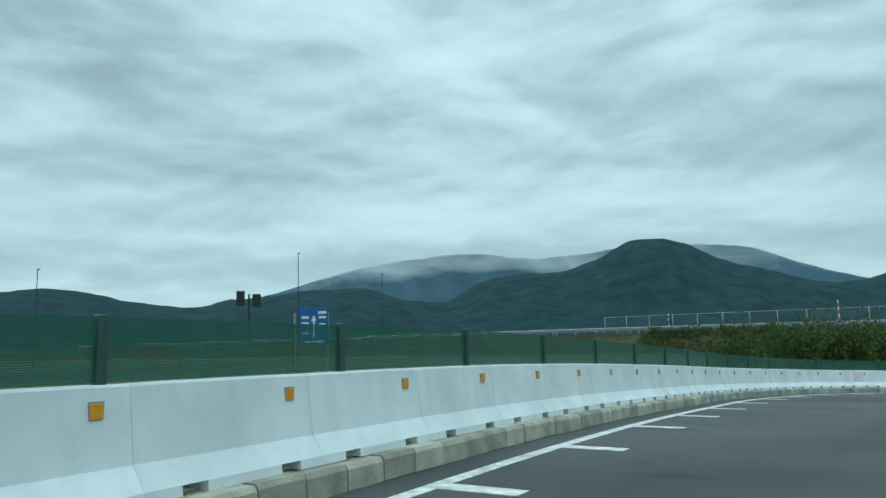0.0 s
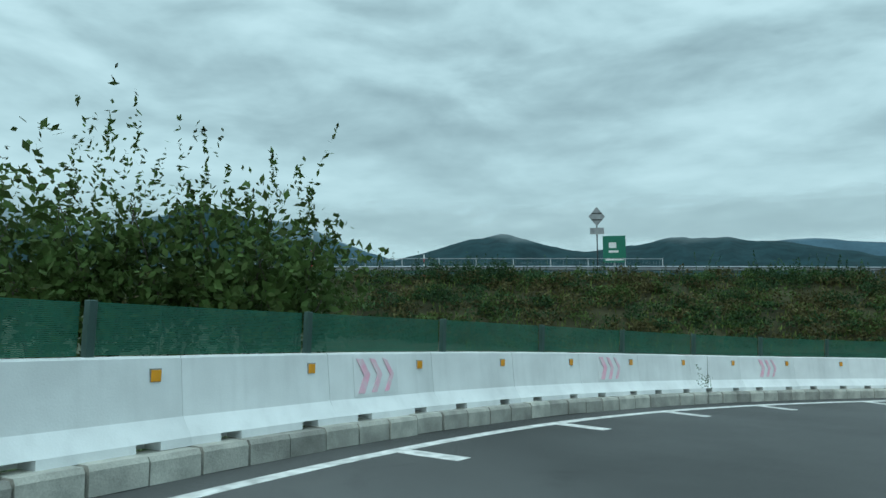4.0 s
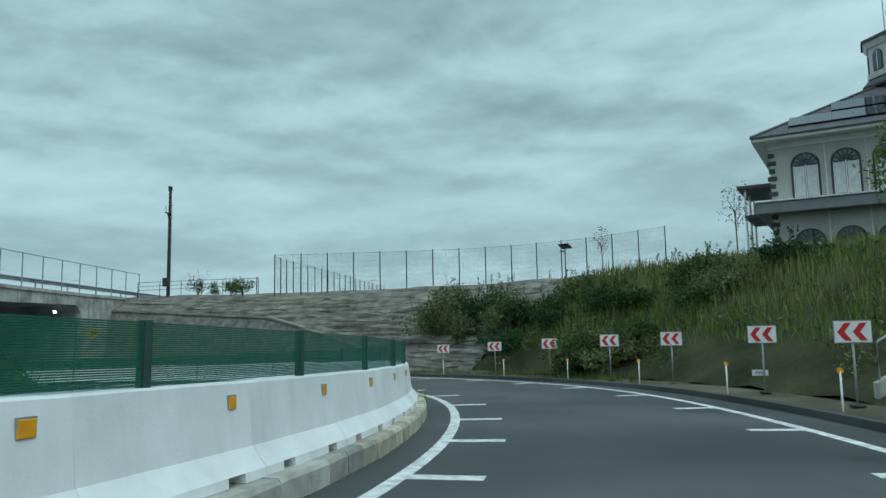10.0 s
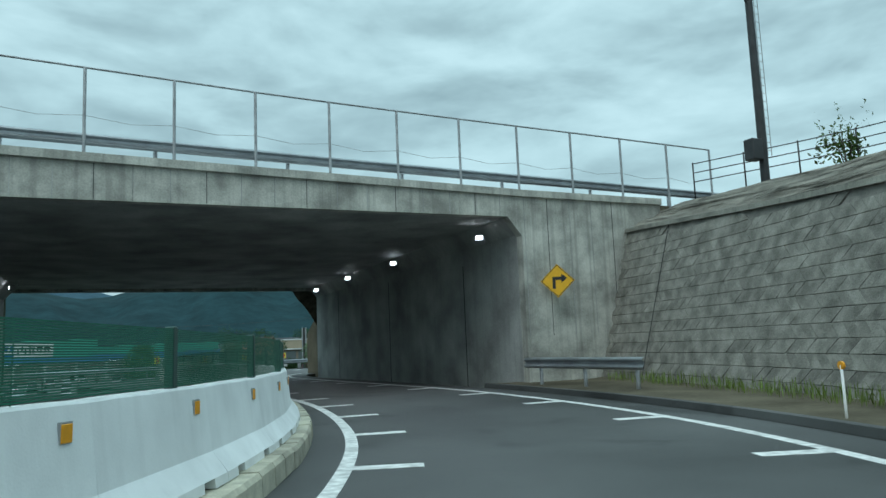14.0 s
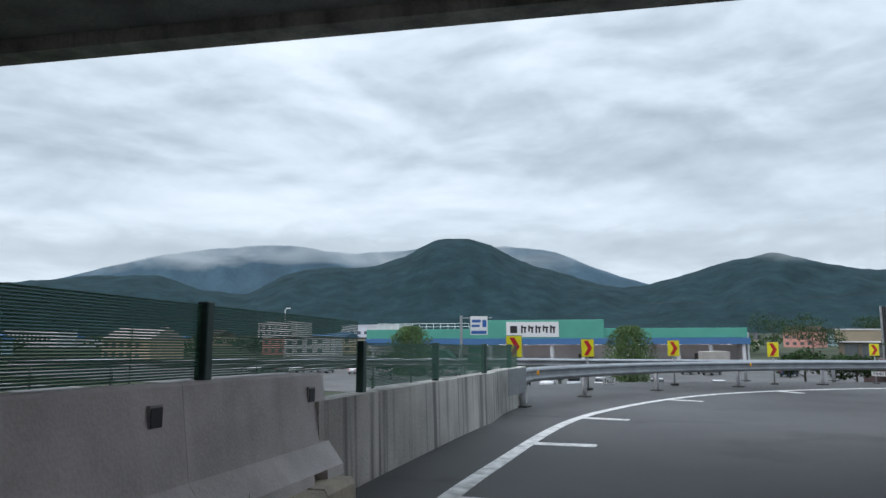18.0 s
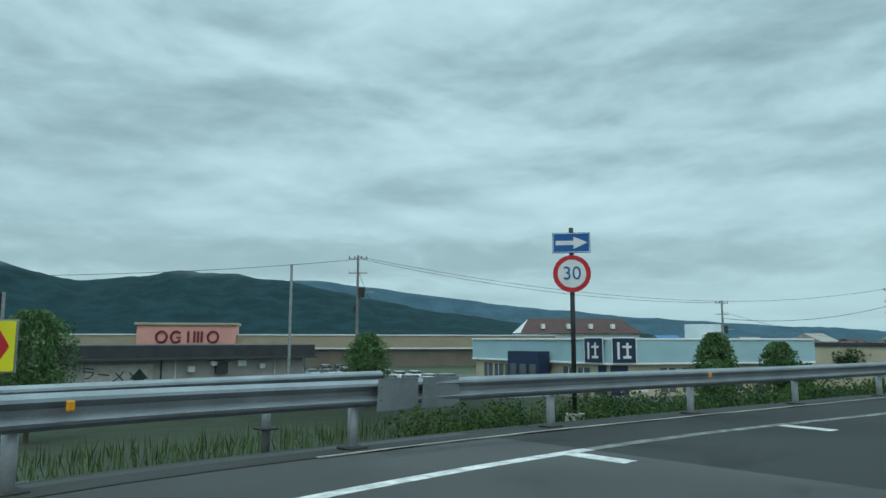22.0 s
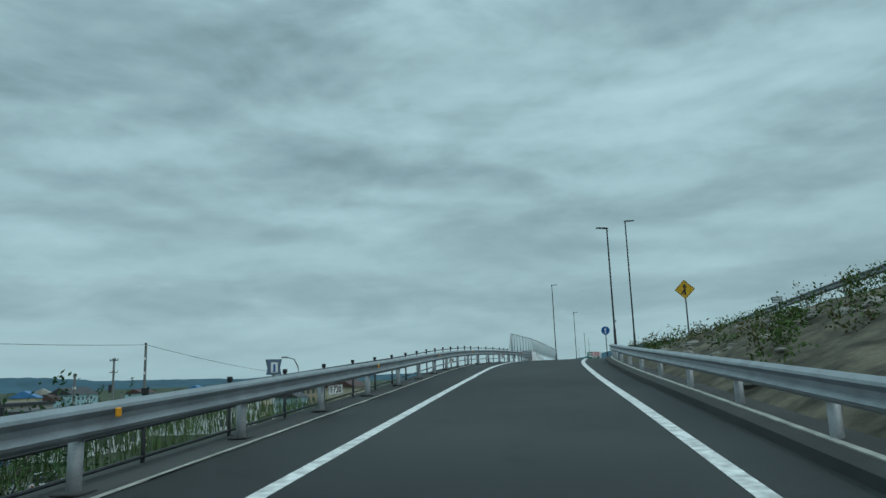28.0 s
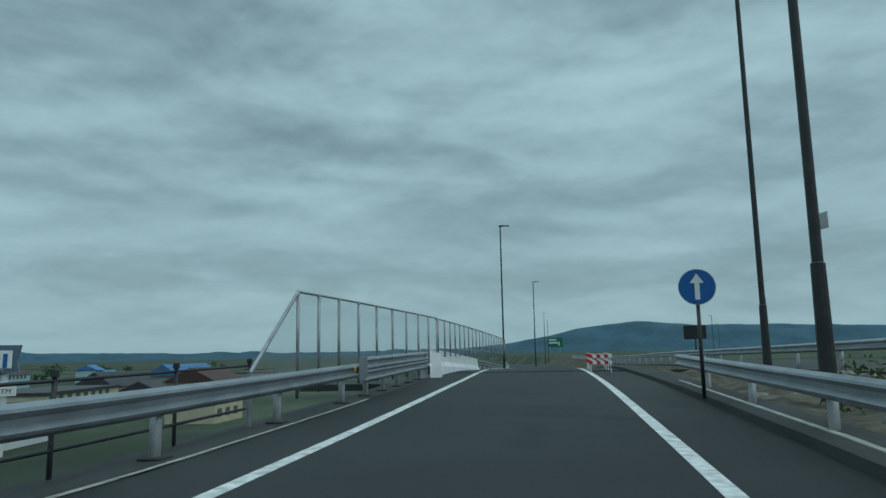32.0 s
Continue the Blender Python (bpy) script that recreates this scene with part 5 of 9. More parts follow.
def arched_window(parent, y, z, w, h, fan=True):
    arch = [(w / 2 * math.cos(a), h - w / 2 + w / 2 * math.sin(a)) for a in np.linspace(0.0, math.pi, 13)]
    frame_o = [(-w / 2, 0), (w / 2, 0)] + arch
    wm = Matrix.Translation((0, y, z))
    win = part("window", prism([(a * 1.12, b if b == 0 else b + 0.08) for a, b in frame_o], -0.10, 0.02, "x"), TRIM, parent, m=wm)
    part("pane", prism([(a * 0.93, b * 0.97 + 0.06) for a, b in frame_o], -0.125, -0.105, "x"), PANE, win)
    if fan:
        for a in np.linspace(0.0, math.pi, 8):
            part("fan_bar", tube([(-0.14, 0.15 * math.cos(a), h - w / 2 + 0.15 * math.sin(a)), (-0.14, w / 2 * math.cos(a), h - w / 2 + w / 2 * math.sin(a))], 0.045, 4), TRIM, win)
        for r in (0.25, 0.5):
            part("fan_ring", tube([(-0.14, w * r * math.cos(a), h - w / 2 + w * r * math.sin(a)) for a in np.linspace(0, math.pi, 12)], 0.05, 4), TRIM, win)
    for sx in (-1, 1):
        part("curtain", prism([(sx * w * 0.04, 0.1), (sx * w * 0.42, 0.1), (sx * w * 0.42, h - w / 2 - 0.1), (sx * w * 0.04, h - w / 2 - 0.1)], -0.135, -0.128, "x"), CURTAIN, win)
    for yy in (0.0, -w * 0.45, w * 0.45):
        part("mullion", box((-0.15, yy - 0.035, 0.05), (-0.12, yy + 0.035, h - w / 2), 0), WHITE, win)


for y in (7.8, 4.85, 1.9, -1.05, -4.0, -6.95):
    arched_window(house, y, 4.0, 1.95, 3.75)
    arched_window(house, y, -1.6, 2.0, 2.95)
    part("downpipe", tube([(-0.1, y - 1.48, -1.5), (-0.1, y - 1.48, EAVE)], 0.06, 6), WHITE_TRIM, house)
# side balcony on the left
bal = part("balcony", box((1.5, HWD / 2, 2.9), (8.0, HWD / 2 + 2.4, 3.2), 0.03), TRIM, house)
part("balcony_roof", box((1.1, HWD / 2, 5.45), (8.4, HWD / 2 + 2.9, 5.8), 0.05), ROOFMAT, house)
for x in (1.6, 4.7, 7.8):
    part("post", tube([(x, HWD / 2 + 2.3, -2.5), (x, HWD / 2 + 2.3, 5.45)], 0.10, 8), WHITE, bal)
for z in (3.6, 3.95, 4.3):
    part("rail", tube([(1.6, HWD / 2 + 2.3, z), (7.8, HWD / 2 + 2.3, z)], 0.03, 6), WHITE, bal)
# cupola
cx = HD / 2


def octagon(r, z):
    return [(cx + r * math.cos(math.pi / 8 + k * math.pi / 4), r * math.sin(math.pi / 8 + k * math.pi / 4), z) for k in range(8)]


def oct_block(levels):
    b = bmesh.new()
    rings = [[b.verts.new(p) for p in octagon(r, z)] for r, z in levels]
    for q, w in zip(rings, rings[1:]):
        for k in range(8):
            b.faces.new((q[k], q[(k + 1) % 8], w[(k + 1) % 8], w[k]))
    b.faces.new(rings[0][::-1])
    b.faces.new(rings[-1])
    return b


CUPOLA_WHITE = mat("white_cupola", (0.62, 0.61, 0.58), 0.7, 0, 0.1, 2, 0.05, 20)
part("cupola_base", oct_block([(2.7, 13.4), (2.7, 15.0)]), PLASTER, house)
part("cupola_skirt", oct_block([(3.25, 14.9), (3.3, 15.15), (2.55, 15.95)]), ROOFMAT, house)
part("cupola_sill", oct_block([(2.72, 15.9), (2.78, 16.35)]), CUPOLA_WHITE, house)
cup = part("cupola", oct_block([(2.55, 16.3), (2.55, 19.2)]), CUPOLA_WHITE, house)
part("cupola_cornice", oct_block([(2.7, 18.85), (3.0, 19.35)]), WHITE, house)
part("cupola_roof", oct_block([(3.15, 19.36), (3.15, 19.62), (0.3, 20.9)]), ROOFMAT, house)
for k in range(8):
    a = k * math.pi / 4
    m = Matrix.Translation((cx, 0, 16.55)) @ Matrix.Rotation(a, 4, "Z") @ Matrix.Translation((2.38, 0, 0)) @ Matrix.Rotation(math.pi, 4, "Z")
    o = [(-0.5, 0), (0.5, 0)] + [(0.5 * math.cos(q), 1.45 + 0.5 * math.sin(q)) for q in np.linspace(0, math.pi, 9)]
    wdw = part("window", prism(o, -0.06, 0.05, "x"), TRIM, cup, m=m)
    part("pane", prism([(p * 0.86, q * 0.94 + 0.06) for p, q in o], -0.09, -0.065, "x"), PANE, wdw)
    part("mullion", box((-0.11, -0.03, 0.05), (-0.088, 0.03, 1.8)), WHITE, wdw)
part("finial", tube([(cx, 0, 20.8), (cx, 0.05, 21.4), (cx, 0.1, 21.9), (cx, -0.15, 22.35), (cx, -0.35, 22.6)], 0.36, 8, None, 0.1), DARK_STEEL, house)
part("finial_wing", tube([(cx, 0.1, 21.7), (cx, 0.45, 22.1), (cx, 0.7, 22.5)], 0.2, 6, None, 0.04), DARK_STEEL, house)
part("antenna", tube([(cx - 0.6, 0.9, 20.0), (cx - 0.6, 0.9, 23.4)], 0.035, 5), DARK_STEEL, house)

# concrete steps with handrail up the bank
stair = thing("bank_steps", "grey concrete steps with steel handrail up the bank", "stairs", Matrix.Translation((69.6, 15.6, -4.78)) @ Matrix.Rotation(radians(-76), 4, "Z"))
for i in range(14):
    part("step", box((i * 0.36, -0.8, -0.6), (i * 0.36 + 0.40, 0.8, 0.17 + i * 0.235), 0.01), CONCRETE, stair)
for sy in (-0.95, 0.95):
    part("side_wall", prism([(-0.3, -0.4), (5.2, -0.4), (5.2, 3.5), (-0.3, 0.25)], sy - 0.1, sy + 0.1, "y"), CONCRETE, stair)
hr = tube([(-0.2, 0.95, 0.3), (-0.2, 0.95, 1.15), (5.0, 0.95, 4.4), (5.0, 0.95, 3.4)], 0.03, 8)
for x in (1.5, 3.3):
    tube([(x, 0.95, 0.5 + x * 0.6), (x, 0.95, 1.27 + x * 0.62)], 0.025, 6, hr)
part("handrail", hr, STEEL, stair)

# ---- the loop and the ramp: rails, tags, signs and lamps ----
S_END = EDGE.length - 0.5
S_PLATE = st(33.42)
guardrail("guardrail", EDGE, S_RAIL, S_PLATE, rail_off, "galvanised steel guardrail on round posts along the loop and ramp", False, 0.72, 4.0, 0.075, 1.6, True, 0.0, bank_gain)


def flat_plate(s, off, length, label, high=0.36, z=0.72, tilt=0.0):
    t = thing("end_plate", label, "guardrail end", EDGE.stand(s, off) @ Matrix.Rotation(tilt, 4, "Y"))
    o = [(-length / 2, z - high / 2 - 0.03), (length * 0.28, z - high / 2 - 0.03), (length / 2, z - high / 2 + 0.03), (length / 2, z + high / 2), (-length / 2 + 0.02, z + high / 2)]
    part("plate", prism(o, -0.10, -0.088, "y"), STEEL, t)
    b = bmesh.new()
    for x in (-length * 0.4, -length * 0.1, length * 0.35):
        for dz in (-0.09, 0.09):
            tube([(x, -0.112, z + dz), (x, -0.10, z + dz)], 0.018, 6, b)
    part("bolts", b, STEEL_DULL, t)
    return t


flat_plate(st(19.74), rail_off(st(19.74)) + 0.03, 1.15, "flat galvanised end plate bolted to the stained wall", 0.5, 0.74)
s_c = st(22.87)
for ds in (-0.42, 0.42):
    flat_plate(s_c + ds, rail_off(s_c), 0.78, "flat galvanised connector plate joining two guardrails", 0.42, 0.75)
# outer rail behind the loop
OUTER = Line([(52, 98.5, -7.6, 0), (64, 103.8, -7.6, 0), (72.9, 108.2, -7.6, 0), (77.7, 110.7, -7.65, 0), (84, 115.2, -7.75, 0), (90.5, 120.2, -7.85, 0), (97.5, 122.6, -7.85, 0)], 0.5)
guardrail("guardrail", OUTER, 0.3, OUTER.length - 0.2, None, "galvanised steel guardrail behind the loop", False, 0.72, 4.0, 0.075, 1.0, False)


def distance_tag(text, place):
    s_p = st(place) if not isinstance(place, tuple) else float(EDGE.s[int(np.argmin(np.hypot(EDGE.p[:, 0] - place[0], EDGE.p[:, 1] - place[1])))])
    t = thing("distance_tag", "white tag with black distance figures on a guardrail post", "road sign", EDGE.stand(s_p, rail_off(s_p) - 0.06, 0.0, -0.35), "distance tags")
    part("panel", plate_mesh("panel", rect(0.52, 0.205, 0.42), -0.03, -0.015, WHITE), None, t)
    g = bmesh.new()
    for a, b in (((-0.25, 0.325), (0.25, 0.325)), ((-0.25, 0.515), (0.25, 0.515)), ((-0.25, 0.325), (-0.25, 0.515)), ((0.25, 0.325), (0.25, 0.515))):
        tube([(a[0], -0.031, a[1]), (b[0], -0.031, b[1])], 0.005, 4, g)
    part("border", g, BLACK, t)
    writing(text, 0.20, BLACK, t, Matrix.Translation((0, -0.034, 0.42)))


for text, pl in (("F620", 20.53), ("F640", 21.85), ("F660", (112.4, 121.7)), ("F680", (132.3, 121.3)), ("F700", 27.83), ("F720", (172.3, 118.3)), ("F740", (192.2, 116.9)), ("F760", (212.2, 114.9))):
    distance_tag(text, pl)

for p, eye in (((77.9, 98.4, -7.35), (84.8, 88)), ((78.1, 103.7, -7.5), (84.6, 94)), ((79.8, 108.5, -7.6), (84.6, 96)), ((82.9, 111.8, -7.7), (85.2, 98)), ((86.36, 115.3, -7.80), (86.5, 102)), ((91.3, 119.6, -7.85), (87.5, 106))):
    k = 0.84 if 113 < p[1] < 116 else 1.0
    chevron_sign(p, eye, YELLOW_LIME, RED, "loop chevron signs", "lime yellow roadside sign with a broad red arrow", 0.41 * k, 0.57 * k, 1, False, 1.36 if p[1] < 112 else 1.40, 1.36 + 0.2 * k, 0.035 * k)

# speed limit and one-way sign
sp = thing("speed_limit_sign", "dark post with a blue one-way arrow and a red-ringed 30 disc", "road sign", face_to((102.0, 122.65, -8.1), (92, 110)))
part("pole", pole_mesh("pole", 4.25, 0.055, DARK_STEEL), None, sp)
ow = part("one_way_plate", plate_mesh("one_way_plate", rect(0.84, 0.46, 3.9), -0.09, -0.07, BLUE), None, sp, "blue plate with a white arrow")
g = bmesh.new()
for a, b in (((-0.40, 3.69), (0.40, 3.69)), ((-0.40, 4.11), (0.40, 4.11)), ((-0.40, 3.69), (-0.40, 4.11)), ((0.40, 3.69), (0.40, 4.11))):
    tube([(a[0], -0.092, a[1]), (b[0], -0.092, b[1])], 0.008, 4, g)
prism([(-0.35, 3.85), (0.05, 3.85), (0.05, 3.76), (0.36, 3.9), (0.05, 4.04), (0.05, 3.95), (-0.35, 3.95)], -0.096, -0.091, "y", g)
part("white_arrow", g, WHITE, ow)
d = part("disc", plate_mesh("disc", disc(0.42, 36, 0, 3.2), -0.09, -0.07, RED), None, sp, "red rimmed round disc")
part("disc_face", plate_mesh("disc_face", disc(0.315, 36, 0, 3.2), -0.096, -0.091, WHITE), None, d)
writing("30", 0.42, mat("blue_figure", (0.02, 0.16, 0.36), 0.4, 0, 0.1, 4, 0, 60), d, Matrix.Translation((0, -0.100, 3.2)))
part("base", tube([(0, 0, -0.1), (0, 0, 0.12)], 0.22, 12), KERB_MAT, sp)

# pale worn line of joint mortar at the rail foot
seam = part("edge_seam", sweep(EDGE, st(22.7), S_PLATE, lambda s: [(rail_off(s) - 0.20, 0.012), (rail_off(s) - 0.26 - 0.05 * noise.noise(Vector((s * 0.9, 0, 0))), 0.012), (rail_off(s) - 0.26, 0.0), (rail_off(s) - 0.20, 0.0)], 0.5), KERB_MAT, None)
tag_structure(seam, "pale worn mortar seam at the asphalt edge", "road edge")
# ragged asphalt shoulder kerb left
sh = part("shoulder", sweep(EDGE, st(22.0), S_END, lambda s: [(rail_off(s) + 0.9, -0.05), (rail_off(s) - 0.12, 0.012), (rail_off(s) - 0.20, 0.0), (rail_off(s) - 0.2, -0.4), (rail_off(s) + 0.7, -1.2)], 1.0), ASPHALT_OLD, None)
tag_structure(sh, "narrow dirty asphalt strip under the guardrail", "road edge")

# ---- right side of the ramp ----
def right_off(s):
    u = s_u(s)
    return -width(s) - float(np.interp(u, [24, 28, 30, 31.8, 32.8, 34], [1.2, 1.25, 1.35, 1.65, 1.95, 2.0]))


S_R0, S_R1 = st(23.6), st(33.75)
guardrail("guardrail", EDGE, S_R0, S_R1, right_off, "galvanised steel guardrail on the highway side of the ramp", True, 0.72, 4.0, 0.075, 0.8, False)
lip_r = part("ramp_lip", sweep(EDGE, S_R0 - 6, S_END, lambda s: [(right_off(s) + 0.32, -0.1), (right_off(s) + 0.30, 0.10), (right_off(s) - 0.45, 0.16), (right_off(s) - 0.50, 0.10), (right_off(s) - 0.5, -0.3)], 0.8), ASPHALT_OLD, None)
tag_structure(lip_r, "low dirty asphalt lip under the guardrail", "kerb")
gut = part("gutter_seam", sweep(EDGE, S_R0, S_R1, lambda s: [(right_off(s) + 0.02, 0.14), (right_off(s) - 0.07, 0.145 + 0.01 * noise.noise(Vector((s, 3, 0)))), (right_off(s) - 0.07, 0.12), (right_off(s) + 0.02, 0.12)], 0.6), KERB_MAT, None)
tag_structure(gut, "pale mortar edge of the concrete lip", "kerb")


def slope_mesh():
    """Rocky slope between the ramp and the highway edge."""
    v, f = [], []
    m, k = 300, 16
    for i in range(m + 1):
        s = S_R0 - 25 + (st(34.6) - S_R0 + 25) * i / m
        a = EDGE.at(s, right_off(s) - 0.48, 0.02)[0]
        j = hw_s(a.x + 1.5)
        b = HWY.at(j, HWY_W + 0.1, -0.06)[0]
        for q in range(k + 1):
            t = q / k
            z = a.z + (b.z - a.z) * (t ** 0.85)
            bump_z = noise.fractal(Vector((s * 0.55, t * 3.0, 3)), 0.9, 2.1, 4) * 0.45 * math.sin(t * math.pi)
            v.append((a.x + (b.x - a.x) * t, a.y + (b.y - a.y) * t, z + bump_z))
    for i in range(m):
        for q in range(k):
            p = i * (k + 1) + q
            f.append((p, p + k + 1, p + k + 2, p + 1))
    return smooth(mesh_of("ramp_slope", v, f))


ROCKY = mat("rocky_soil", (0.12, 0.107, 0.08), 0.95, 0, 0.5, 1.4, 1.0, 7, dark=(0.045, 0.043, 0.034), world_space=True)
ROCKY.node_tree.nodes["Principled BSDF"].inputs["Specular IOR Level"].default_value = 0.08
tag_structure(part("ramp_slope", slope_mesh(), ROCKY, None), "rocky earth slope up to the highway", "bank")


def rock_mesh(seed):
    b = bmesh.new()
    bmesh.ops.create_icosphere(b, subdivisions=2, radius=0.5)
    for v in b.verts:
        v.co *= 1 + 0.55 * noise.noise(v.co * 1.7 + Vector((seed * 7.3, 0, 0)))
        v.co.z *= 0.6
    me = bpy.data.meshes.new("rock")
    b.to_mesh(me)
    b.free()
    me.materials.append(STONE)
    return me


rocks = [rock_mesh(i) for i in range(5)]
rng = random.Random(11)
for i in range(260):
    s = rng.uniform(st(24.5), st(33.5))
    a = EDGE.at(s, right_off(s) - 0.48, 0.02)[0]
    b = HWY.at(hw_s(a.x + 1.5), HWY_W + 0.1, -0.06)[0]
    t = rng.uniform(0.05, 0.85)
    z = a.z + (b.z - a.z) * t ** 0.85
    sc = rng.uniform(0.15, 0.6)
    m = Matrix.Translation((a.x + (b.x - a.x) * t, a.y + (b.y - a.y) * t, z)) @ Matrix.Rotation(rng.uniform(0, 6), 4, "Z") @ Matrix.Diagonal((sc * 1.3, sc, sc, 1))
    tagged(part("rock", rocks[i % 5], None, None, m=m), "pale angular stone lying on the slope", "stone", "slope stones")

diamond((202.7, 103.2, -2.86), (178, 112), 3.2, 0.62, MERGE, "yellow diamond sign with a black merging lane arrow", 3.0, 0.045)
up = thing("straight_on_sign", "round blue sign with a white up arrow on a dark post", "road sign", face_to((221.7, 105.5, -2.92), (200, 111)))
part("pole", pole_mesh("pole", 1.75, 0.04, DARK_STEEL), None, up)
ud = part("disc", plate_mesh("disc", disc(0.36, 36, 0, 1.9), -0.08, -0.06, BLUE), None, up, "blue disc")
part("arrow", plate_mesh("arrow", [(-0.05, 1.63), (0.05, 1.63), (0.05, 1.98), (0.14, 1.98), (0, 2.18), (-0.14, 1.98), (-0.05, 1.98)], -0.087, -0.081, WHITE), None, ud)
part("rim", plate_mesh("rim", disc(0.375, 36, 0, 1.9), -0.059, -0.05, STEEL), None, ud)


def street_lamp(base, top, turn, label="tall dark tapered lamp post with a flat lamp head", arm=0.9, r=0.12, plate=True, tag=False):
    h = top - base[2]
    t = thing("street_lamp", label, "street lamp", Matrix.Translation(base) @ Matrix.Rotation(turn, 4, "Z"), "ramp lamps")
    part("post", tube([(0, 0, -0.3), (0, 0, 1.6), (0, 0, 1.62), (0, 0, h)], r, 12, None, r * 0.48), DARK_STEEL, t)
    hd = bmesh.new()
    prism([(-0.1, h - 0.02), (0.12, h + 0.0), (arm, h + 0.03), (arm + 0.02, h - 0.04), (0.1, h - 0.1), (-0.1, h - 0.1)], -0.13, 0.13, "y", hd)
    part("lamp_head", hd, DARK_STEEL, t)
    if tag:
        part("tag_plate", box((-0.16, -0.10, 2.1), (-0.145, 0.10, 2.33), 0.0), WHITE, t, "white tag")
        lm = writing("1-4", 0.1, BLACK, t, Matrix.Translation((-0.165, 0, 2.18)) @ Matrix.Rotation(-math.pi / 2, 4, "Z"))
    return t


street_lamp((216.75, 105.5, -2.75), 7.4, 1.75, tag=True)
street_lamp((226.4, 102.1, -2.75), 9.95, -1.4, tag=False)
street_lamp((271.6, 106.0, -3.4), 9.4, -1.2)
street_lamp((315.0, 98.1, -4.2), 8.4, -1.2)
for b, tp in (((380, 88.2, -5), 7.1), ((428, 81.0, -5.3), 7.4), ((560, 70, -5.6), 8.2)):
    street_lamp(b, tp, -0.3)
for b, tp in (((233, 66, -3.1), 7.6), ((288, 58, -3.8), 7.4), ((351, 47, -4.4), 7.8), ((420, 33, -4.6), 7.6), ((486, 6.6, -4.9), 7.4)):
    street_lamp(b, tp, 1.2)
pl = thing("plate_sign", "small grey plate sign on a post beside the highway", "road sign", face_to((193.1, 101.3, -3.2), (170, 114)))
part("pole", pole_mesh("pole", 1.7, 0.03, STEEL_DULL), None, pl)
pp = part("panel", plate_mesh("panel", rect(0.5, 0.32, 1.8), -0.05, -0.035, STEEL_DULL), None, pl)
for z in (1.72, 1.86):
    part("text_bar", plate_mesh("text_bar", rect(0.36, 0.06, z), -0.056, -0.051, WHITE), None, pp)

# dark pipe railing outside the left guardrail of the ramp
S_P0, S_P1 = st(26.6), st(33.0)


def pipe_z(s):
    return float(np.interp(s_u(s), [27, 30, 31.5], [-0.42, -0.3, -0.12]))


pr = thing("pipe_railing", "dark pipe railing outside the ramp guardrail", "railing")
pm = pole_mesh("post", 1.22, 0.03, DARK_STEEL, 8)
capm = bpy.data.meshes.new("post_cap")
b = tube([(0, 0, 1.2), (0, 0, 1.28)], 0.05, 8)
b.to_mesh(capm)
b.free()
capm.materials.append(DARK_STEEL)
n = int((S_P1 - S_P0) / 2.5)
sts = [S_P0 + (S_P1 - S_P0) * i / n for i in range(n + 1)]
for s in sts:
    q = part("post", pm, None, pr, m=EDGE.stand(s, rail_off(s) + 0.62, pipe_z(s), 0, False))
    part("post_cap", capm, None, q)
for z in (1.16, 0.78, 0.40):
    part("rail", tube([EDGE.at(s, rail_off(s) + 0.62, z + pipe_z(s))[0] for s in sts], 0.024, 6), DARK_STEEL, pr)

# end plate, short high rail and the parapet with its panel fence
flat_plate(S_PLATE + 0.1, rail_off(S_PLATE), 0.8, "flat galvanised connector plate between two guardrails", 0.55, 0.78)
S_W0 = st(34.3)
hi_rail = guardrail("guardrail", EDGE, S_PLATE + 0.2, S_W0 + 0.4, rail_off, "high galvanised guardrail piece before the parapet", False, 0.86, 2.0, 0.075, 0.9, False)
part("upper_rail", sweep(EDGE, S_PLATE + 0.2, S_W0 + 0.4, beam_profile(0.0, 0.55), 1.0, True, rail_off), STEEL, hi_rail)
PAR = Line([tuple(EDGE.at(S_W0, 1.55)[0]) + (0,), tuple(EDGE.at(S_W0 + 6, 1.35)[0]) + (0,), tuple(EDGE.at(S_END, 1.2)[0]) + (0,), (256, 107.9, -4.3, 0), (285, 104.6, -4.75, 0), (330, 101.0, -5.2, 0), (420, 95.0, -5.8, 0)], 1.0)
tag_structure(part("parapet", sweep(PAR, 0, 22, [(0.0, -0.3), (0.02, 0.25), (0.12, 0.45), (0.16, 0.95), (0.42, 0.95), (0.46, -0.8)], 1.0), CONCRETE_WHITE, None), "pale concrete parapet wall of the ramp bridge", "wall")
PANEL_GLASS = bpy.data.materials.new("clear_panel")
PANEL_GLASS.use_nodes = True
pn, plk = PANEL_GLASS.node_tree.nodes, PANEL_GLASS.node_tree.links
tb, gb, mxs = pn.new("ShaderNodeBsdfTransparent"), pn["Principled BSDF"], pn.new("ShaderNodeMixShader")
tb.inputs[0].default_value = (0.86, 0.9, 0.9, 1)
gb.inputs["Base Color"].default_value = (0.45, 0.5, 0.5, 1)
gb.inputs["Roughness"].default_value = 0.15
mxs.inputs[0].default_value = 0.22
plk.new(tb.outputs[0], mxs.inputs[1])
plk.new(gb.outputs[0], mxs.inputs[2])
plk.new(mxs.outputs[0], pn["Material Output"].inputs[0])


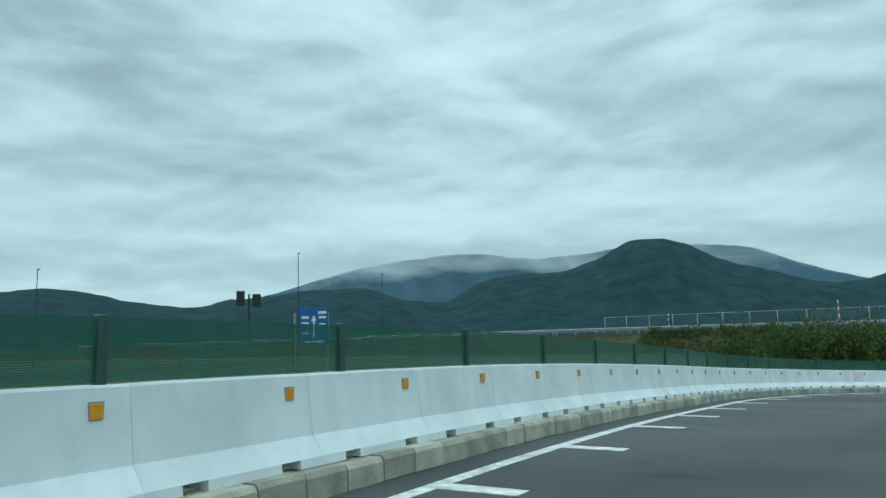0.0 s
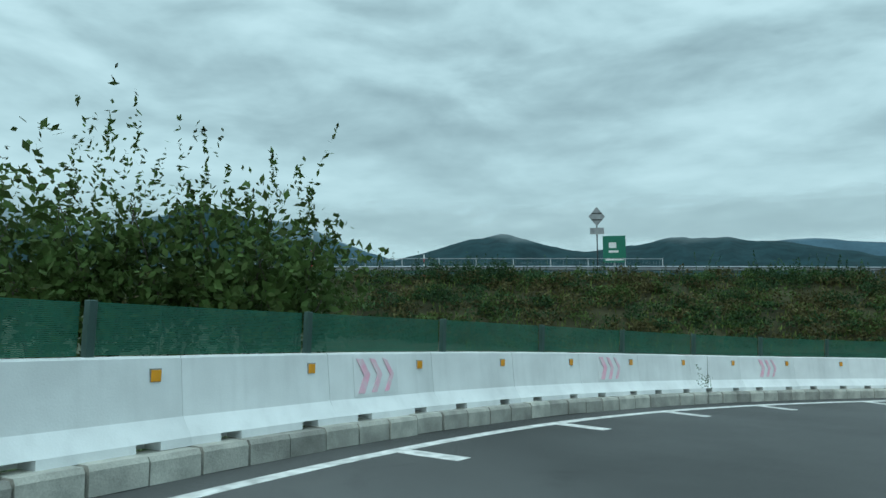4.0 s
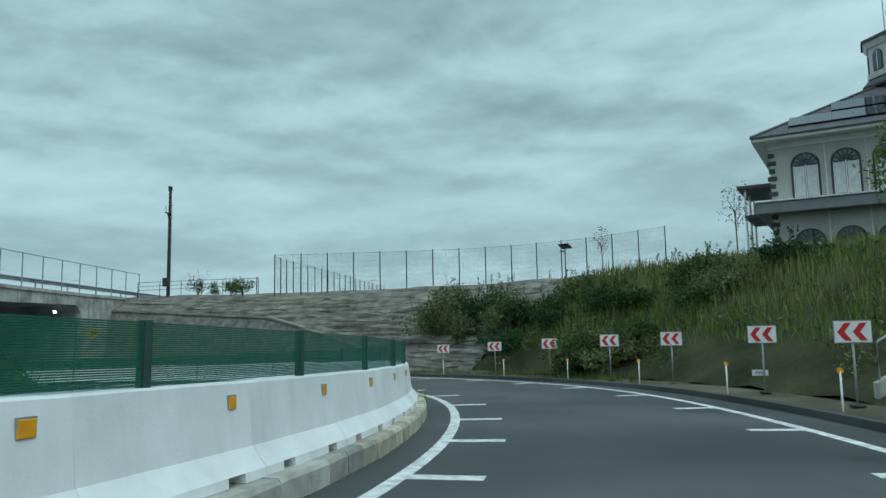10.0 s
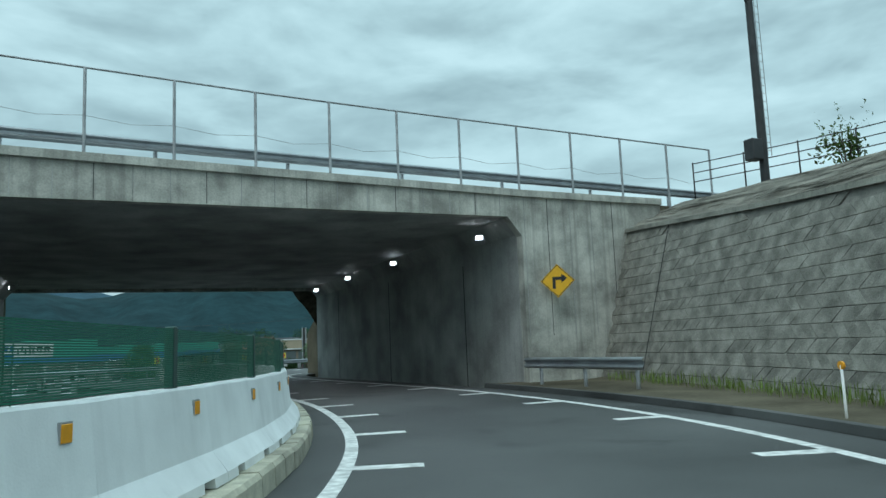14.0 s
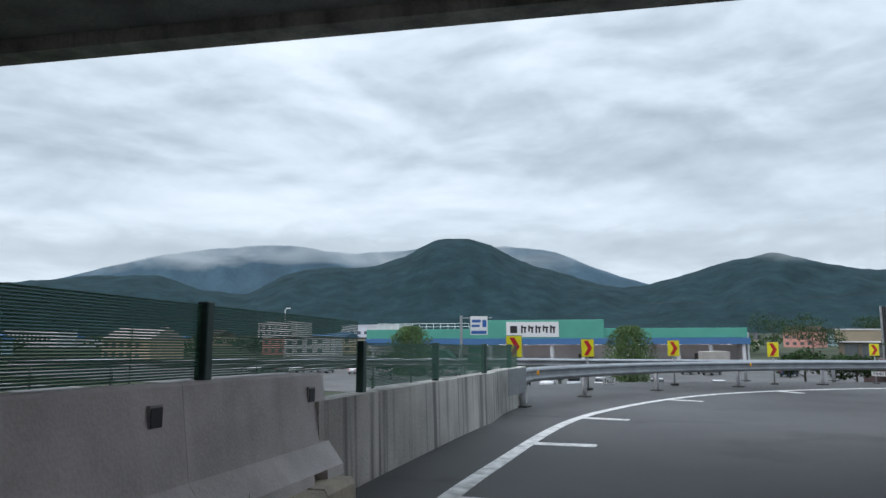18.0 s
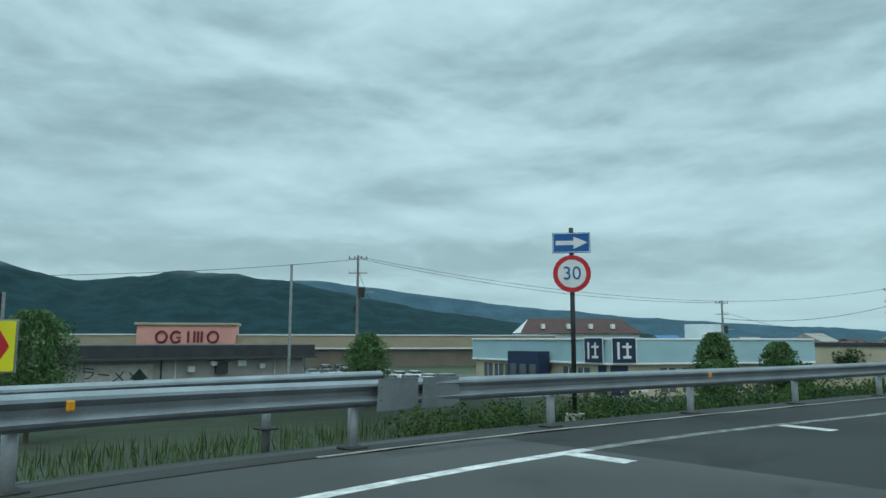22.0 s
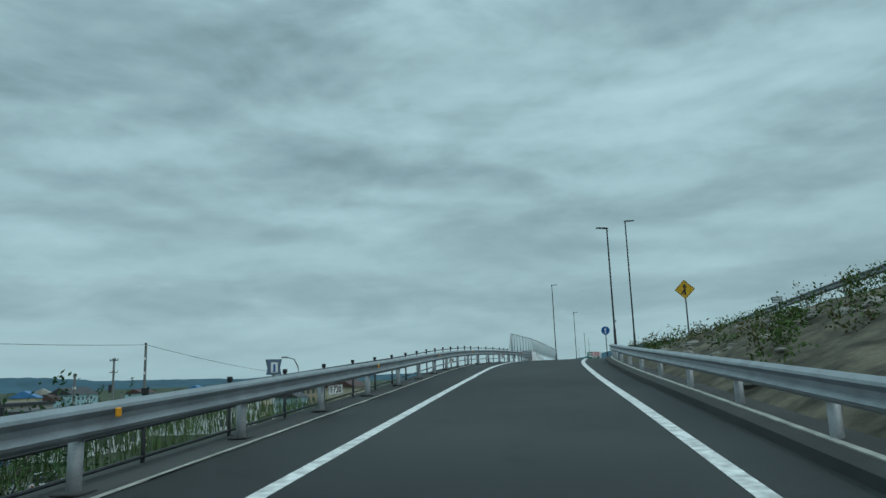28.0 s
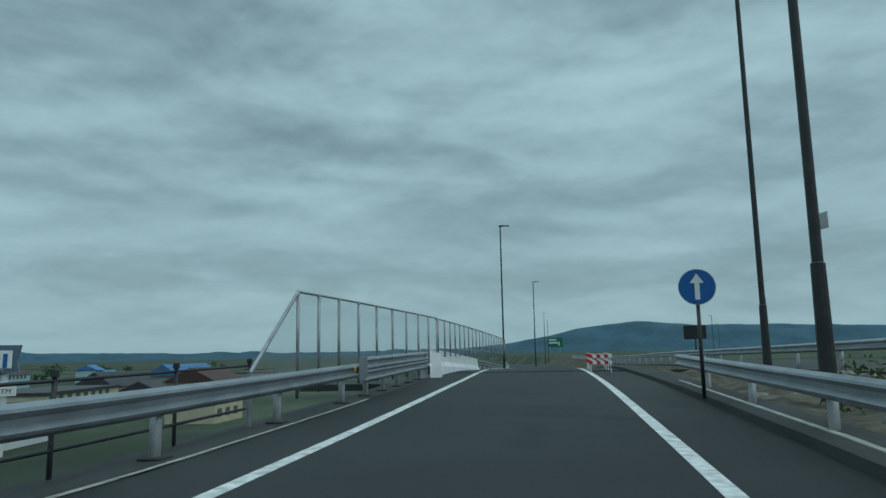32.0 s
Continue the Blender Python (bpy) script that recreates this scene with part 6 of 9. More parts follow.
def panel_fence(line, s0, s1, gap, base, top, label, slant):
    t = thing("panel_fence", label, "fence")
    n = max(1, round((s1 - s0) / gap))
    h = top - base
    pmm = pole_mesh("post", h + 0.03, 0.04, STEEL_DULL, 8, -0.3)
    for i in range(n + 1):
        s = s0 + (s1 - s0) * i / n
        part("post", pmm, None, t, m=line.stand(s, 0, base, 0, False))
        if i < n:
            a, b = line.at(s + 0.05, 0, base)[0], line.at(s + (s1 - s0) / n - 0.05, 0, base)[0]
            pan = part("panel", mesh_of("panel", [a, b, b + Vector((0, 0, h - 0.03)), a + Vector((0, 0, h - 0.03))], [(0, 1, 2, 3)]), PANEL_GLASS, t, "clear panel")
            pan.visible_shadow = False
    for z in (0.05, h):
        part("rail", tube([line.at(s0 + (s1 - s0) * i / n, 0, base + z)[0] for i in range(n + 1)], 0.03, 6), STEEL_DULL, t)
    if slant:
        a, b = line.at(s0 - slant, 0, base + 0.35)[0], line.at(s0, 0, base + h)[0]
        part("slanted_rail", tube([a, b], 0.04, 8), STEEL_DULL, t)
        part("post", tube([a - Vector((0, 0, 1.2)), a], 0.05, 8), STEEL_DULL, t)
        c = line.at(s0, 0, base + 0.05)[0]
        part("panel", mesh_of("panel", [a, c, b], [(0, 1, 2)]), PANEL_GLASS, t, "clear panel").visible_shadow = False


FEN = Line([(219.0, 114.3, -3.1, 0), (222.0, 113.98, -3.05, 0), (226.0, 113.5, -2.95, 0), (235.6, 111.5, -2.95, 0), (244, 110.2, -2.95, 0), (255, 108.4, -3.05, 0), (268.5, 106.1, -3.3, 0)], 0.5)
panel_fence(FEN, 3.1, 18.0, 1.7, 0.15, 2.12, "tall clear panel fence with slim grey posts and a slanted end", 2.6)
panel_fence(FEN, 18.3, 50.0, 1.7, 0.8, 2.1, "clear panel fence standing on the parapet wall", 0)
guardrail("guardrail", PAR, 22.0, PAR.length - 5, lambda s: 0.2, "galvanised guardrail beyond the ramp bridge", False, 0.72, 4.0, 0.07, 0, False)

# road beyond the crest
tag_structure(part("merge_road", sweep(PAR, 6.0, PAR.length, [(-0.3, -0.03), (-14, -0.03), (-14, -0.5), (-0.3, -0.5)], 3.0), ASPHALT_NEW, None), "asphalt merging lane beyond the crest", "road")
# red and white barricades at the tip
for i in range(4):
    q = EDGE.at(S_R1 + 9.0 + i * 2.2, -width(S_R1) - 0.5 - i * 0.1, 0.0)[0]
    bc = thing("barricade", "red and white striped plastic road barricade", "barricade", face_to(tuple(q), (205, 110.5)), "barricades")
    for x in (-0.42, 0.42):
        part("leg", tube([(x, 0, 0), (x * 0.9, 0, 0.8)], 0.022, 6), WHITE, bc)
    for z in (0.35, 0.62):
        for k in range(6):
            part("stripe", box((-0.48 + k * 0.16, -0.035, z), (-0.325 + k * 0.16, -0.015, z + 0.14)), RED if k % 2 == 0 else WHITE, bc)
# far gantry signs and a dark display board
vm = thing("display_board", "dark electronic display board on a post beside the highway", "sign board", face_to((300, 79, -3.6), (205, 110)))
part("pole", pole_mesh("pole", 3.5, 0.12, DARK_STEEL), None, vm)
part("board", box((-1.4, -0.2, 2.6), (1.4, 0.2, 4.4), 0.04), BLACK, vm)
gsn = thing("green_sign", "green highway direction sign with white bars on two posts", "road sign", face_to((360, 88.6, -3.9), (205, 110)))
for x in (-1.0, 1.0):
    part("post", tube([(x, 0, -0.5), (x, 0, 4.2)], 0.08, 8), STEEL_DULL, gsn)
part("panel", box((-1.6, -0.12, 2.6), (1.6, -0.06, 4.6), 0.02), GREEN_SIGN, gsn)
for x, z, w, h in ((-0.5, 4.1, 1.6, 0.3), (-0.4, 3.5, 1.8, 0.35), (0.8, 3.3, 0.3, 0.8)):
    part("text_bar", plate_mesh("text_bar", rect(w, h, z, x), -0.13, -0.122, WHITE), None, gsn)

# ---- the lowland with shops, lots and poles ----
LOT = mat("lot_asphalt", (0.115, 0.117, 0.115), 0.85, 0, 0.3, 0.12, 0.4, 30, world_space=True)
TEAL = mat("teal_cladding", (0.06, 0.36, 0.27), 0.5, 0, 0.08, 0.3, 0.05, 12)
FASCIA = mat("blue_fascia", (0.05, 0.17, 0.36), 0.5, 0, 0.08, 0.3, 0.05, 12)
WALLWHITE = mat("white_cladding", (0.66, 0.68, 0.68), 0.6, 0, 0.1, 0.4, 0.08, 14)
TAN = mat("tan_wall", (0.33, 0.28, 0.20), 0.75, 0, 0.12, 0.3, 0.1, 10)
# the tan wall again, with the shade below the parapet put into its colour
TAN_SHADED = mat("tan_wall_painted_shade", (0.17, 0.145, 0.115), 0.8, 0, 0.15, 0.3, 0.1, 10)
SALMON = mat("salmon_panel", (0.62, 0.30, 0.25), 0.65, 0, 0.08, 0.4, 0.05, 14)
MAROON = mat("maroon_letters", (0.16, 0.02, 0.035), 0.5, 0, 0.1, 3, 0, 20)
GREY_WALL = mat("grey_shop_wall", (0.36, 0.34, 0.31), 0.8, 0, 0.18, 0.5, 0.15, 12)
PALEBLUE = mat("pale_blue_cladding", (0.36, 0.52, 0.56), 0.55, 0, 0.07, 0.3, 0.05, 12)
CREAM = mat("cream_wall", (0.52, 0.46, 0.33), 0.8, 0, 0.12, 0.5, 0.1, 12)
NAVY = mat("navy_board", (0.015, 0.03, 0.075), 0.5, 0, 0.1, 2, 0, 20)
DARKROOF = mat("dark_roof", (0.045, 0.045, 0.05), 0.6, 0.1, 0.25, 0.8, 0.15, 12)
BROWNROOF = mat("brown_roof", (0.075, 0.036, 0.032), 0.7, 0, 0.2, 0.6, 0.15, 10)
TUBELIGHT = glow("shop_tube_light", (0.95, 0.98, 1.0), 4.0)
# the low light under the store canopy is put into this base colour
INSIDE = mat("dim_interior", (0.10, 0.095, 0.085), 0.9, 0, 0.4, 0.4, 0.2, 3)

# lots and the lower road
def flat_patch(name, corners, z, material, label, category="road", thick=0.3):
    return slab(name, corners, z - thick, z, material, label, category)


flat_patch("parking_lot", [(-60, 150), (58, 150), (100, 178), (142, 176), (138, 262), (60, 268), (-60, 262)], LOW + 0.06, LOT, "grey asphalt parking lot before the shops", "parking lot")
flat_patch("parking_lot", [(142.2, 176), (150, 158), (215, 145), (240, 200), (142.2, 230)], LOW + 0.064, LOT, "grey asphalt parking lot beside the pale blue shop", "parking lot")
LOWROAD = Line([(-120, 128, LOW, 0), (-20, 134, LOW, 0), (50, 139, LOW, 0), (100, 144, LOW, 0), (150, 144, LOW, 0), (200, 139, LOW, 0), (260, 132, LOW, 0), (360, 122, LOW, 0)], 2.0)
tag_structure(part("lower_road", sweep(LOWROAD, 0, LOWROAD.length, [(4.5, 0.10), (-4.5, 0.10), (-4.5, -0.3), (4.5, -0.3)], 4.0), LOT, None), "asphalt road on the plain below the ramp", "road")
tag_structure(part("road_line", sweep(LOWROAD, 0, LOWROAD.length, [(4.1, 0.108), (3.95, 0.108), (3.95, 0.101), (4.1, 0.101)], 4.0), PAINT, None), "white line of the lower road", "road marking")

# dark picket fence along the lower road
pick = thing("picket_fence", "low black picket fence along the lower road", "fence")
v, f = [], []
PF = Line([(60, 131.5, LOW, 0), (86, 134.5, LOW, 0), (110, 136.8, LOW, 0), (140, 137.4, LOW, 0), (180, 134.4, LOW, 0), (225, 128.5, LOW, 0)], 1.0)
i, s = 0, 0.0
while s < PF.length:
    if i % 12 == 0:
        part("post", pole_mesh("post", 1.5, 0.05, DARK_STEEL, 6), None, pick, m=PF.stand(s, 0, 0, 0, False))
    a = PF.at(s)[0]
    k = len(v)
    v += [(a.x - 0.018, a.y, a.z + 0.1), (a.x + 0.018, a.y, a.z + 0.1), (a.x + 0.018, a.y, a.z + 1.42), (a.x - 0.018, a.y, a.z + 1.42)]
    f.append((k, k + 1, k + 2, k + 3))
    i += 1
    s += 0.17
pk = part("pickets", mesh_of("pickets", v, f), DARK_STEEL, pick)
tagged(pk, "", "", "", "stuff")
for z in (0.15, 1.38):
    part("rail", tube([PF.at(q, 0, z)[0] for q in np.arange(0, PF.length, 2.0)], 0.022, 5), DARK_STEEL, pick)


def building(name, label, a, b, depth, category="shop"):
    """An Empty at a, with x along the front to b and y into the house."""
    h = math.atan2(b[1] - a[1], b[0] - a[0])
    t = thing(name, label, category, Matrix.Translation((a[0], a[1], LOW)) @ Matrix.Rotation(h, 4, "Z"))
    return t, math.hypot(b[0] - a[0], b[1] - a[1])


# home centre
hc, L = building("home_centre", "long store with teal upper wall and blue fascia over open front", (-8.4, 206.0), (65.0, 237.0), 34)
part("back_hall", box((0, 9.0, 0), (L, 34, 7.4)), WALLWHITE, hc)
part("upper_wall", box((0, 0, 5.9), (L - 0.15, 9, 7.9), 0.04), TEAL, hc)
part("sign_block", box((23.6, -0.5, 5.85), (50.9, 6, 9.75), 0.05), TEAL, hc)
part("fascia", box((-0.2, -0.7, 4.55), (L + 0.2, 0.0, 5.86), 0.04), FASCIA, hc)
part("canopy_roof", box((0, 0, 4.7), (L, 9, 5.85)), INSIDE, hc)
sb = part("sign_board", box((30.6, -0.62, 6.15), (41.6, -0.51, 9.35), 0.03), WHITE, hc, "white sign board")
ring = bmesh.new()
box((31.4, -0.66, 7.0), (32.9, -0.63, 8.5), 0.05, ring)
part("emblem", ring, BLACK, sb)
for i in range(5):
    x = 33.7 + i * 1.52
    g = bmesh.new()
    box((x, -0.66, 7.0 + 0.3 * (i % 2)), (x + 0.34, -0.63, 8.6), 0.03, g)
    box((x + 0.1, -0.66, 8.0), (x + 1.15, -0.63, 8.35), 0.03, g)
    box((x + 0.65, -0.66, 7.0), (x + 1.0, -0.63, 8.2), 0.03, g)
    part("glyph_bar", g, BLACK, sb)
for i, x in enumerate(np.linspace(1.5, L - 1.0, 13)):
    part("post", box((x - 0.32, -0.2, 0), (x + 0.32, 0.4, 4.6), 0.03), WALLWHITE, hc)
for i in range(9):
    x = 3 + i * L / 9.4
    part("tube_light", box((x, 4.0, 4.45), (x + 6.6, 4.25, 4.6)), TUBELIGHT, hc, "lit ceiling tubes")
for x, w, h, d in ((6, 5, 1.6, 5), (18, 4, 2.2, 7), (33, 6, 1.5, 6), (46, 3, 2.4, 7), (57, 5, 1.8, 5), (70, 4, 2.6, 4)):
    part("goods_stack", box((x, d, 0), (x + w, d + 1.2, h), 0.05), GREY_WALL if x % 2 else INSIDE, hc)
tent = bmesh.new()
prism([(12.5, 0), (20.5, 0), (20.5, 2.3), (19.0, 3.7), (14.0, 3.7), (12.5, 2.3)], -12, -6, "y", tent)
part("green_tent", tent, mat("green_canvas", (0.03, 0.14, 0.10), 0.8, 0, 0.15, 1, 0.1, 10), hc)
part("side_annex", box((L, 1.0, 0), (L + 0.35, 19, 6.9)), WALLWHITE, hc)
for i in range(10):
    part("side_rib", box((L + 0.35, 1.5 + i * 1.8, 0.2), (L + 0.43, 1.6 + i * 1.8, 6.7)), STEEL, hc)
part("kiosk", box((L - 11, -9, 0), (L - 6, -5, 3.3), 0.04), GREY_WALL, hc)
rf = bmesh.new()
for x in np.linspace(1, 22, 14):
    tube([(x, 6, 7.9), (x, 6, 9.2)], 0.05, 4, rf)
for z in (8.5, 9.2):
    tube([(1, 6, z), (22, 6, z)], 0.05, 4, rf)
part("roof_railing", rf, WHITE, hc)

# supermarket
om, L = building("supermarket", "long tan supermarket with a salmon sign block on its roof", (79.0, 292.0), (200.0, 254.0), 30)
part("wall", box((0, 0, 0), (L, 30, 4.3)), TAN_SHADED, om)
part("parapet", box((-0.5, -0.8, 4.3), (L + 0.3, 30, 7.3), 0.05), TAN, om)
part("parapet_cap", box((-0.7, -1.0, 7.3), (L + 0.5, 30, 7.6), 0.03), WALLWHITE, om)
part("parapet_band", box((-0.6, -0.9, 4.15), (L + 0.4, -0.1, 4.5), 0.03), WALLWHITE, om)
blk = part("sign_block", box((29.3, -2.2, 3.8), (50.6, 4, 9.5), 0.05), SALMON, om, "salmon sign block")
part("block_cap", box((28.8, -2.6, 9.5), (51.1, 4.4, 10.1), 0.08), TAN, blk)
for i, x in enumerate((34.6, 37.7, 40.3, 42.4, 45.6)):
    g = bmesh.new()
    if i in (0, 4):
        tube([(x + 1.1 * math.cos(a), -2.3, 6.95 + 1.2 * math.sin(a)) for a in np.linspace(0, 2 * math.pi, 22)], 0.27, 5, g)
    elif i == 1:
        tube([(x + 1.1 * math.cos(a), -2.3, 6.95 + 1.2 * math.sin(a)) for a in np.linspace(0.7, 5.6, 18)], 0.27, 5, g)
        box((x + 0.1, -2.42, 6.6), (x + 1.0, -2.25, 7.0), 0, g)
    else:
        for dx in ((0,) if i == 2 else (-0.8, 0.0, 0.8)):
            box((x + dx - 0.25, -2.42, 5.7), (x + dx + 0.25, -2.25, 8.2), 0.02, g)
    part("emblem_shape", g, MAROON, blk)
for i in range(16):
    x = 1.5 + i * 4.1
    part("window", box((x, -0.12, 0.4), (x + 3.2, -0.02, 3.6), 0.02), PANE, om)

# noodle shop
rm, L = building("noodle_shop", "low grey noodle shop with a dark flat roof and painted sign", (92.0, 183.6), (116.5, 189.9), 14)
part("wall", box((0, 0, 0), (L, 14, 4.6), 0.03), GREY_WALL, rm)
part("roof_band", box((-0.9, -0.9, 4.5), (L + 0.9, 14.5, 5.85), 0.05), DARKROOF, rm)
part("roof_edge", box((-1.1, -1.1, 4.35), (L + 1.1, -0.8, 4.6), 0.02), TRIM, rm)
bd = part("sign_board", box((2.0, -0.10, 0.9), (8.2, -0.02, 4.0), 0.02), mat("mural_board", (0.45, 0.43, 0.38), 0.8, 0, 0.2, 2, 0.1, 20), rm, "pale painted sign board")
writing("ラーメン", 1.35, BLACK, bd, Matrix.Translation((4.3, -0.115, 2.9)) @ Matrix.Rotation(0.12, 4, "Y"))
g = bmesh.new()
prism([(6.0, 2.6), (6.9, 3.6), (7.8, 2.6), (7.4, 2.6), (7.3, 1.6), (6.5, 1.6), (6.4, 2.6)], -0.118, -0.105, "y", g)
part("painted_house", g, mat("dark_green_paint", (0.02, 0.05, 0.035), 0.8, 0, 0.2, 2, 0, 20), bd)
for i in range(4):
    part("brush_bar", box((2.3 + i * 0.85, -0.115, 1.2), (2.95 + i * 0.85, -0.105, 1.6 + 0.1 * (i % 2))), BLACK, bd)
for x, z, w, h in ((11.6, 3.1, 0.7, 0.6), (14.0, 3.7, 0.7, 0.5), (14.6, 2.9, 1.3, 1.1), (17.0, 3.6, 1.0, 0.7), (19.6, 3.3, 0.6, 0.5)):
    part("vent_hood", box((x, -0.45, z), (x + w, 0.0, z + h), 0.04), WALLWHITE if w < 1.2 else TRIM, rm)
for x in (9.0, 10.4, 21.5):
    part("drain_pipe", tube([(x, -0.12, 0), (x, -0.12, 4.5)], 0.08, 6), TRIM if x == 9.0 else WALLWHITE, rm)
part("base_wall", box((11, -2.4, 0), (L + 0.2, -2.1, 1.7), 0.03), WALLWHITE, rm)
part("lean_to", box((-4.5, 1, 0), (-0.02, 10, 3.6), 0.03), BROWNROOF, rm)

# pale blue shop
C = (146.4, 172.4)
bs = thing("pale_blue_shop", "pale blue shop with cream ground floor and navy sign boards", "shop", Matrix.Translation((C[0], C[1], LOW)))
nA, nB = Vector((144.9 - C[0], 199.0 - C[1])), Vector((173.0 - C[0], 166.2 - C[1]))


def face_box(d, s0, s1, z0, z1, lo, hi, material, name, label="", parent=None, bevel=0.03):
    """A block on one front: along it from s0 to s1, in depth from lo (outside, negative) to hi."""
    ang = math.atan2(d.y, d.x)
    sgn = -1 if d is nA else 1
    ys = sorted((sgn * lo, sgn * hi))
    return part(name, box((s0, ys[0], z0), (s1, ys[1], z1), bevel), material, parent or bs, label, Matrix.Rotation(ang, 4, "Z"))


LA, LB = nA.length, nB.length
body = [(0.0, 0.0), tuple(nB), tuple(nA + nB), tuple(nA)]
bm = bmesh.new()
lo_v = [bm.verts.new((p[0], p[1], 0)) for p in body]
hi_v = [bm.verts.new((p[0], p[1], 4.3)) for p in body]
for i in range(4):
    bm.faces.new((lo_v[i], lo_v[(i + 1) % 4], hi_v[(i + 1) % 4], hi_v[i]))
bm.faces.new(hi_v)
part("ground_floor", bm, CREAM, bs)
bm = bmesh.new()
grow = [(-0.35, -0.45), (nB.x + 0.3, nB.y - 0.5), (nA.x + nB.x + 0.3, nA.y + nB.y + 0.3), (nA.x - 0.4, nA.y + 0.3)]
lo_v = [bm.verts.new((p[0], p[1], 3.75)) for p in grow]
hi_v = [bm.verts.new((p[0], p[1], 6.45)) for p in grow]
for i in range(4):
    bm.faces.new((lo_v[i], lo_v[(i + 1) % 4], hi_v[(i + 1) % 4], hi_v[i]))
bm.faces.new(hi_v)
bm.faces.new(lo_v[::-1])
part("upper_wall", bm, PALEBLUE, bs)
for d, LL in ((nA, LA), (nB, LB)):
    face_box(d, -0.3, LL + 0.3, 6.40, 6.62, -0.58, 0.1, WHITE, "white_trim")
    face_box(d, -0.3, LL + 0.3, 3.62, 3.84, -0.58, 0.1, WHITE, "white_trim")


def glyph(parent, d, s0, z0, size, out):
    """A white sign shape of one upright stroke and a crossed one; mirrored along the front that runs the other way."""
    if d is nA:
        for a, b, lo_, hi_ in ((0.79, 0.95, 0.0, 1.0), (0.0, 0.61, 0.66, 0.8), (0.2, 0.35, 0.1, 0.98), (0.03, 0.57, 0.04, 0.2)):
            face_box(d, s0 + size * a, s0 + size * b, z0 + size * lo_, z0 + size * hi_, out - 0.03, out - 0.005, WHITE, "glyph_bar", "", parent, 0.01)
        return
    g1 = face_box(d, s0, s0 + size * 0.16, z0, z0 + size, out - 0.03, out - 0.005, WHITE, "glyph_bar", "", parent, 0.01)
    face_box(d, s0 + size * 0.34, s0 + size * 0.95, z0 + size * 0.66, z0 + size * 0.8, out - 0.03, out - 0.005, WHITE, "glyph_bar", "", parent, 0.01)
    face_box(d, s0 + size * 0.6, s0 + size * 0.75, z0 + size * 0.1, z0 + size * 0.98, out - 0.03, out - 0.005, WHITE, "glyph_bar", "", parent, 0.01)
    face_box(d, s0 + size * 0.38, s0 + size * 0.92, z0 + size * 0.04, z0 + size * 0.2, out - 0.03, out - 0.005, WHITE, "glyph_bar", "", parent, 0.01)


for d, w in ((nA, 3.1), (nB, 3.1)):
    face_box(d, 0.1, w + 0.16, 3.72, 6.72, -0.66, -0.60, WHITE, "board_rim")
    face_box(d, 0.2, w, 3.85, 6.6, -0.72, -0.665, NAVY, "sign_board", "navy sign board with white shapes")
    glyph(bs, d, 0.75, 4.25, 1.9, -0.73)
face_box(nB, 0.2, 2.4, 0.2, 3.5, -0.10, -0.02, NAVY, "navy_shutter")
face_box(nA, 0.3, 1.6, 0.2, 3.5, -0.10, -0.02, NAVY, "navy_shutter")
for k in range(7):
    face_box(nB, 1.4 + 0.13 * (k % 3) + 0.1 * k, 1.55 + 0.13 * (k % 3) + 0.1 * k, 0.5 + 0.2 * k, 0.65 + 0.2 * k, -0.12, -0.105, WHITE, "pale_dot")
face_box(nA, 9.5, 15.8, 0.0, 5.0, -2.4, -0.62, NAVY, "entrance_canopy", "dark entrance canopy")
for s0 in (9.9, 11.9, 13.9):
    face_box(nA, s0, s0 + 1.3, 0.1, 3.4, -2.46, -2.41, PANE, "glass_door")
for d, spots in ((nA, (3.0, 5.6, 17.5, 20.0, 22.5)), (nB, (6.5, 9.4, 15.5, 19.5, 22.5))):
    for s0 in spots:
        face_box(d, s0, s0 + 2.0, 0.5, 3.2, -0.08, -0.01, PANE, "window")
        face_box(d, s0 + 0.95, s0 + 1.05, 0.5, 3.2, -0.11, -0.085, WHITE, "mullion")
face_box(nB, 3.3, 4.9, 0.5, 2.9, -0.09, -0.02, WHITE, "notice_board", "white notice board")
for z in (1.1, 1.6, 2.1):
    face_box(nB, 3.5, 4.6, z, z + 0.22, -0.11, -0.092, BLACK, "text_bar")
part("roof_unit", box((nB.x * 0.62, nB.y * 0.62 + 5, 6.4), (nB.x * 0.62 + 3.4, nB.y * 0.62 + 8, 8.4), 0.05), WALLWHITE, bs)

# brown-roofed house behind
bh, L = building("brown_roof_house", "large house with a long brown hip roof and white half-timbered gable", (217.0, 292.0), (250.0, 276.5), 16, "house")
part("wall", box((0, 0, 0), (L, 15, 8.5)), WALLWHITE, bh)
bm = bmesh.new()
vs = [bm.verts.new(p) for p in ((-1, -1.2, 8.4), (L + 1, -1.2, 8.4), (L + 1, 16.2, 8.4), (-1, 16.2, 8.4), (3.0, 7.5, 13.2), (L - 4, 7.5, 13.2))]
for q in ((0, 1, 5, 4), (2, 3, 4, 5), (1, 2, 5), (3, 2, 1, 0)):
    bm.faces.new([vs[i] for i in q])
roofb = part("roof", bm, BROWNROOF, bh)
bm = bmesh.new()
vs = [bm.verts.new(p) for p in ((-0.9, -1.0, 8.5), (-0.9, 16.0, 8.5), (2.9, 7.5, 13.0))]
bm.faces.new(vs)
part("gable", bm, WHITE, bh)
for x in (6, 14, 21, 28):
    part("dormer", box((x, 0.6, 9.8), (x + 1.1, 2.4, 11.3), 0.05), WHITE, roofb)

# ---- far buildings of the town ----
rng = random.Random(21)
FARMATS = [WALLWHITE, CREAM, GREY_WALL, TAN, PALEBLUE, SALMON]


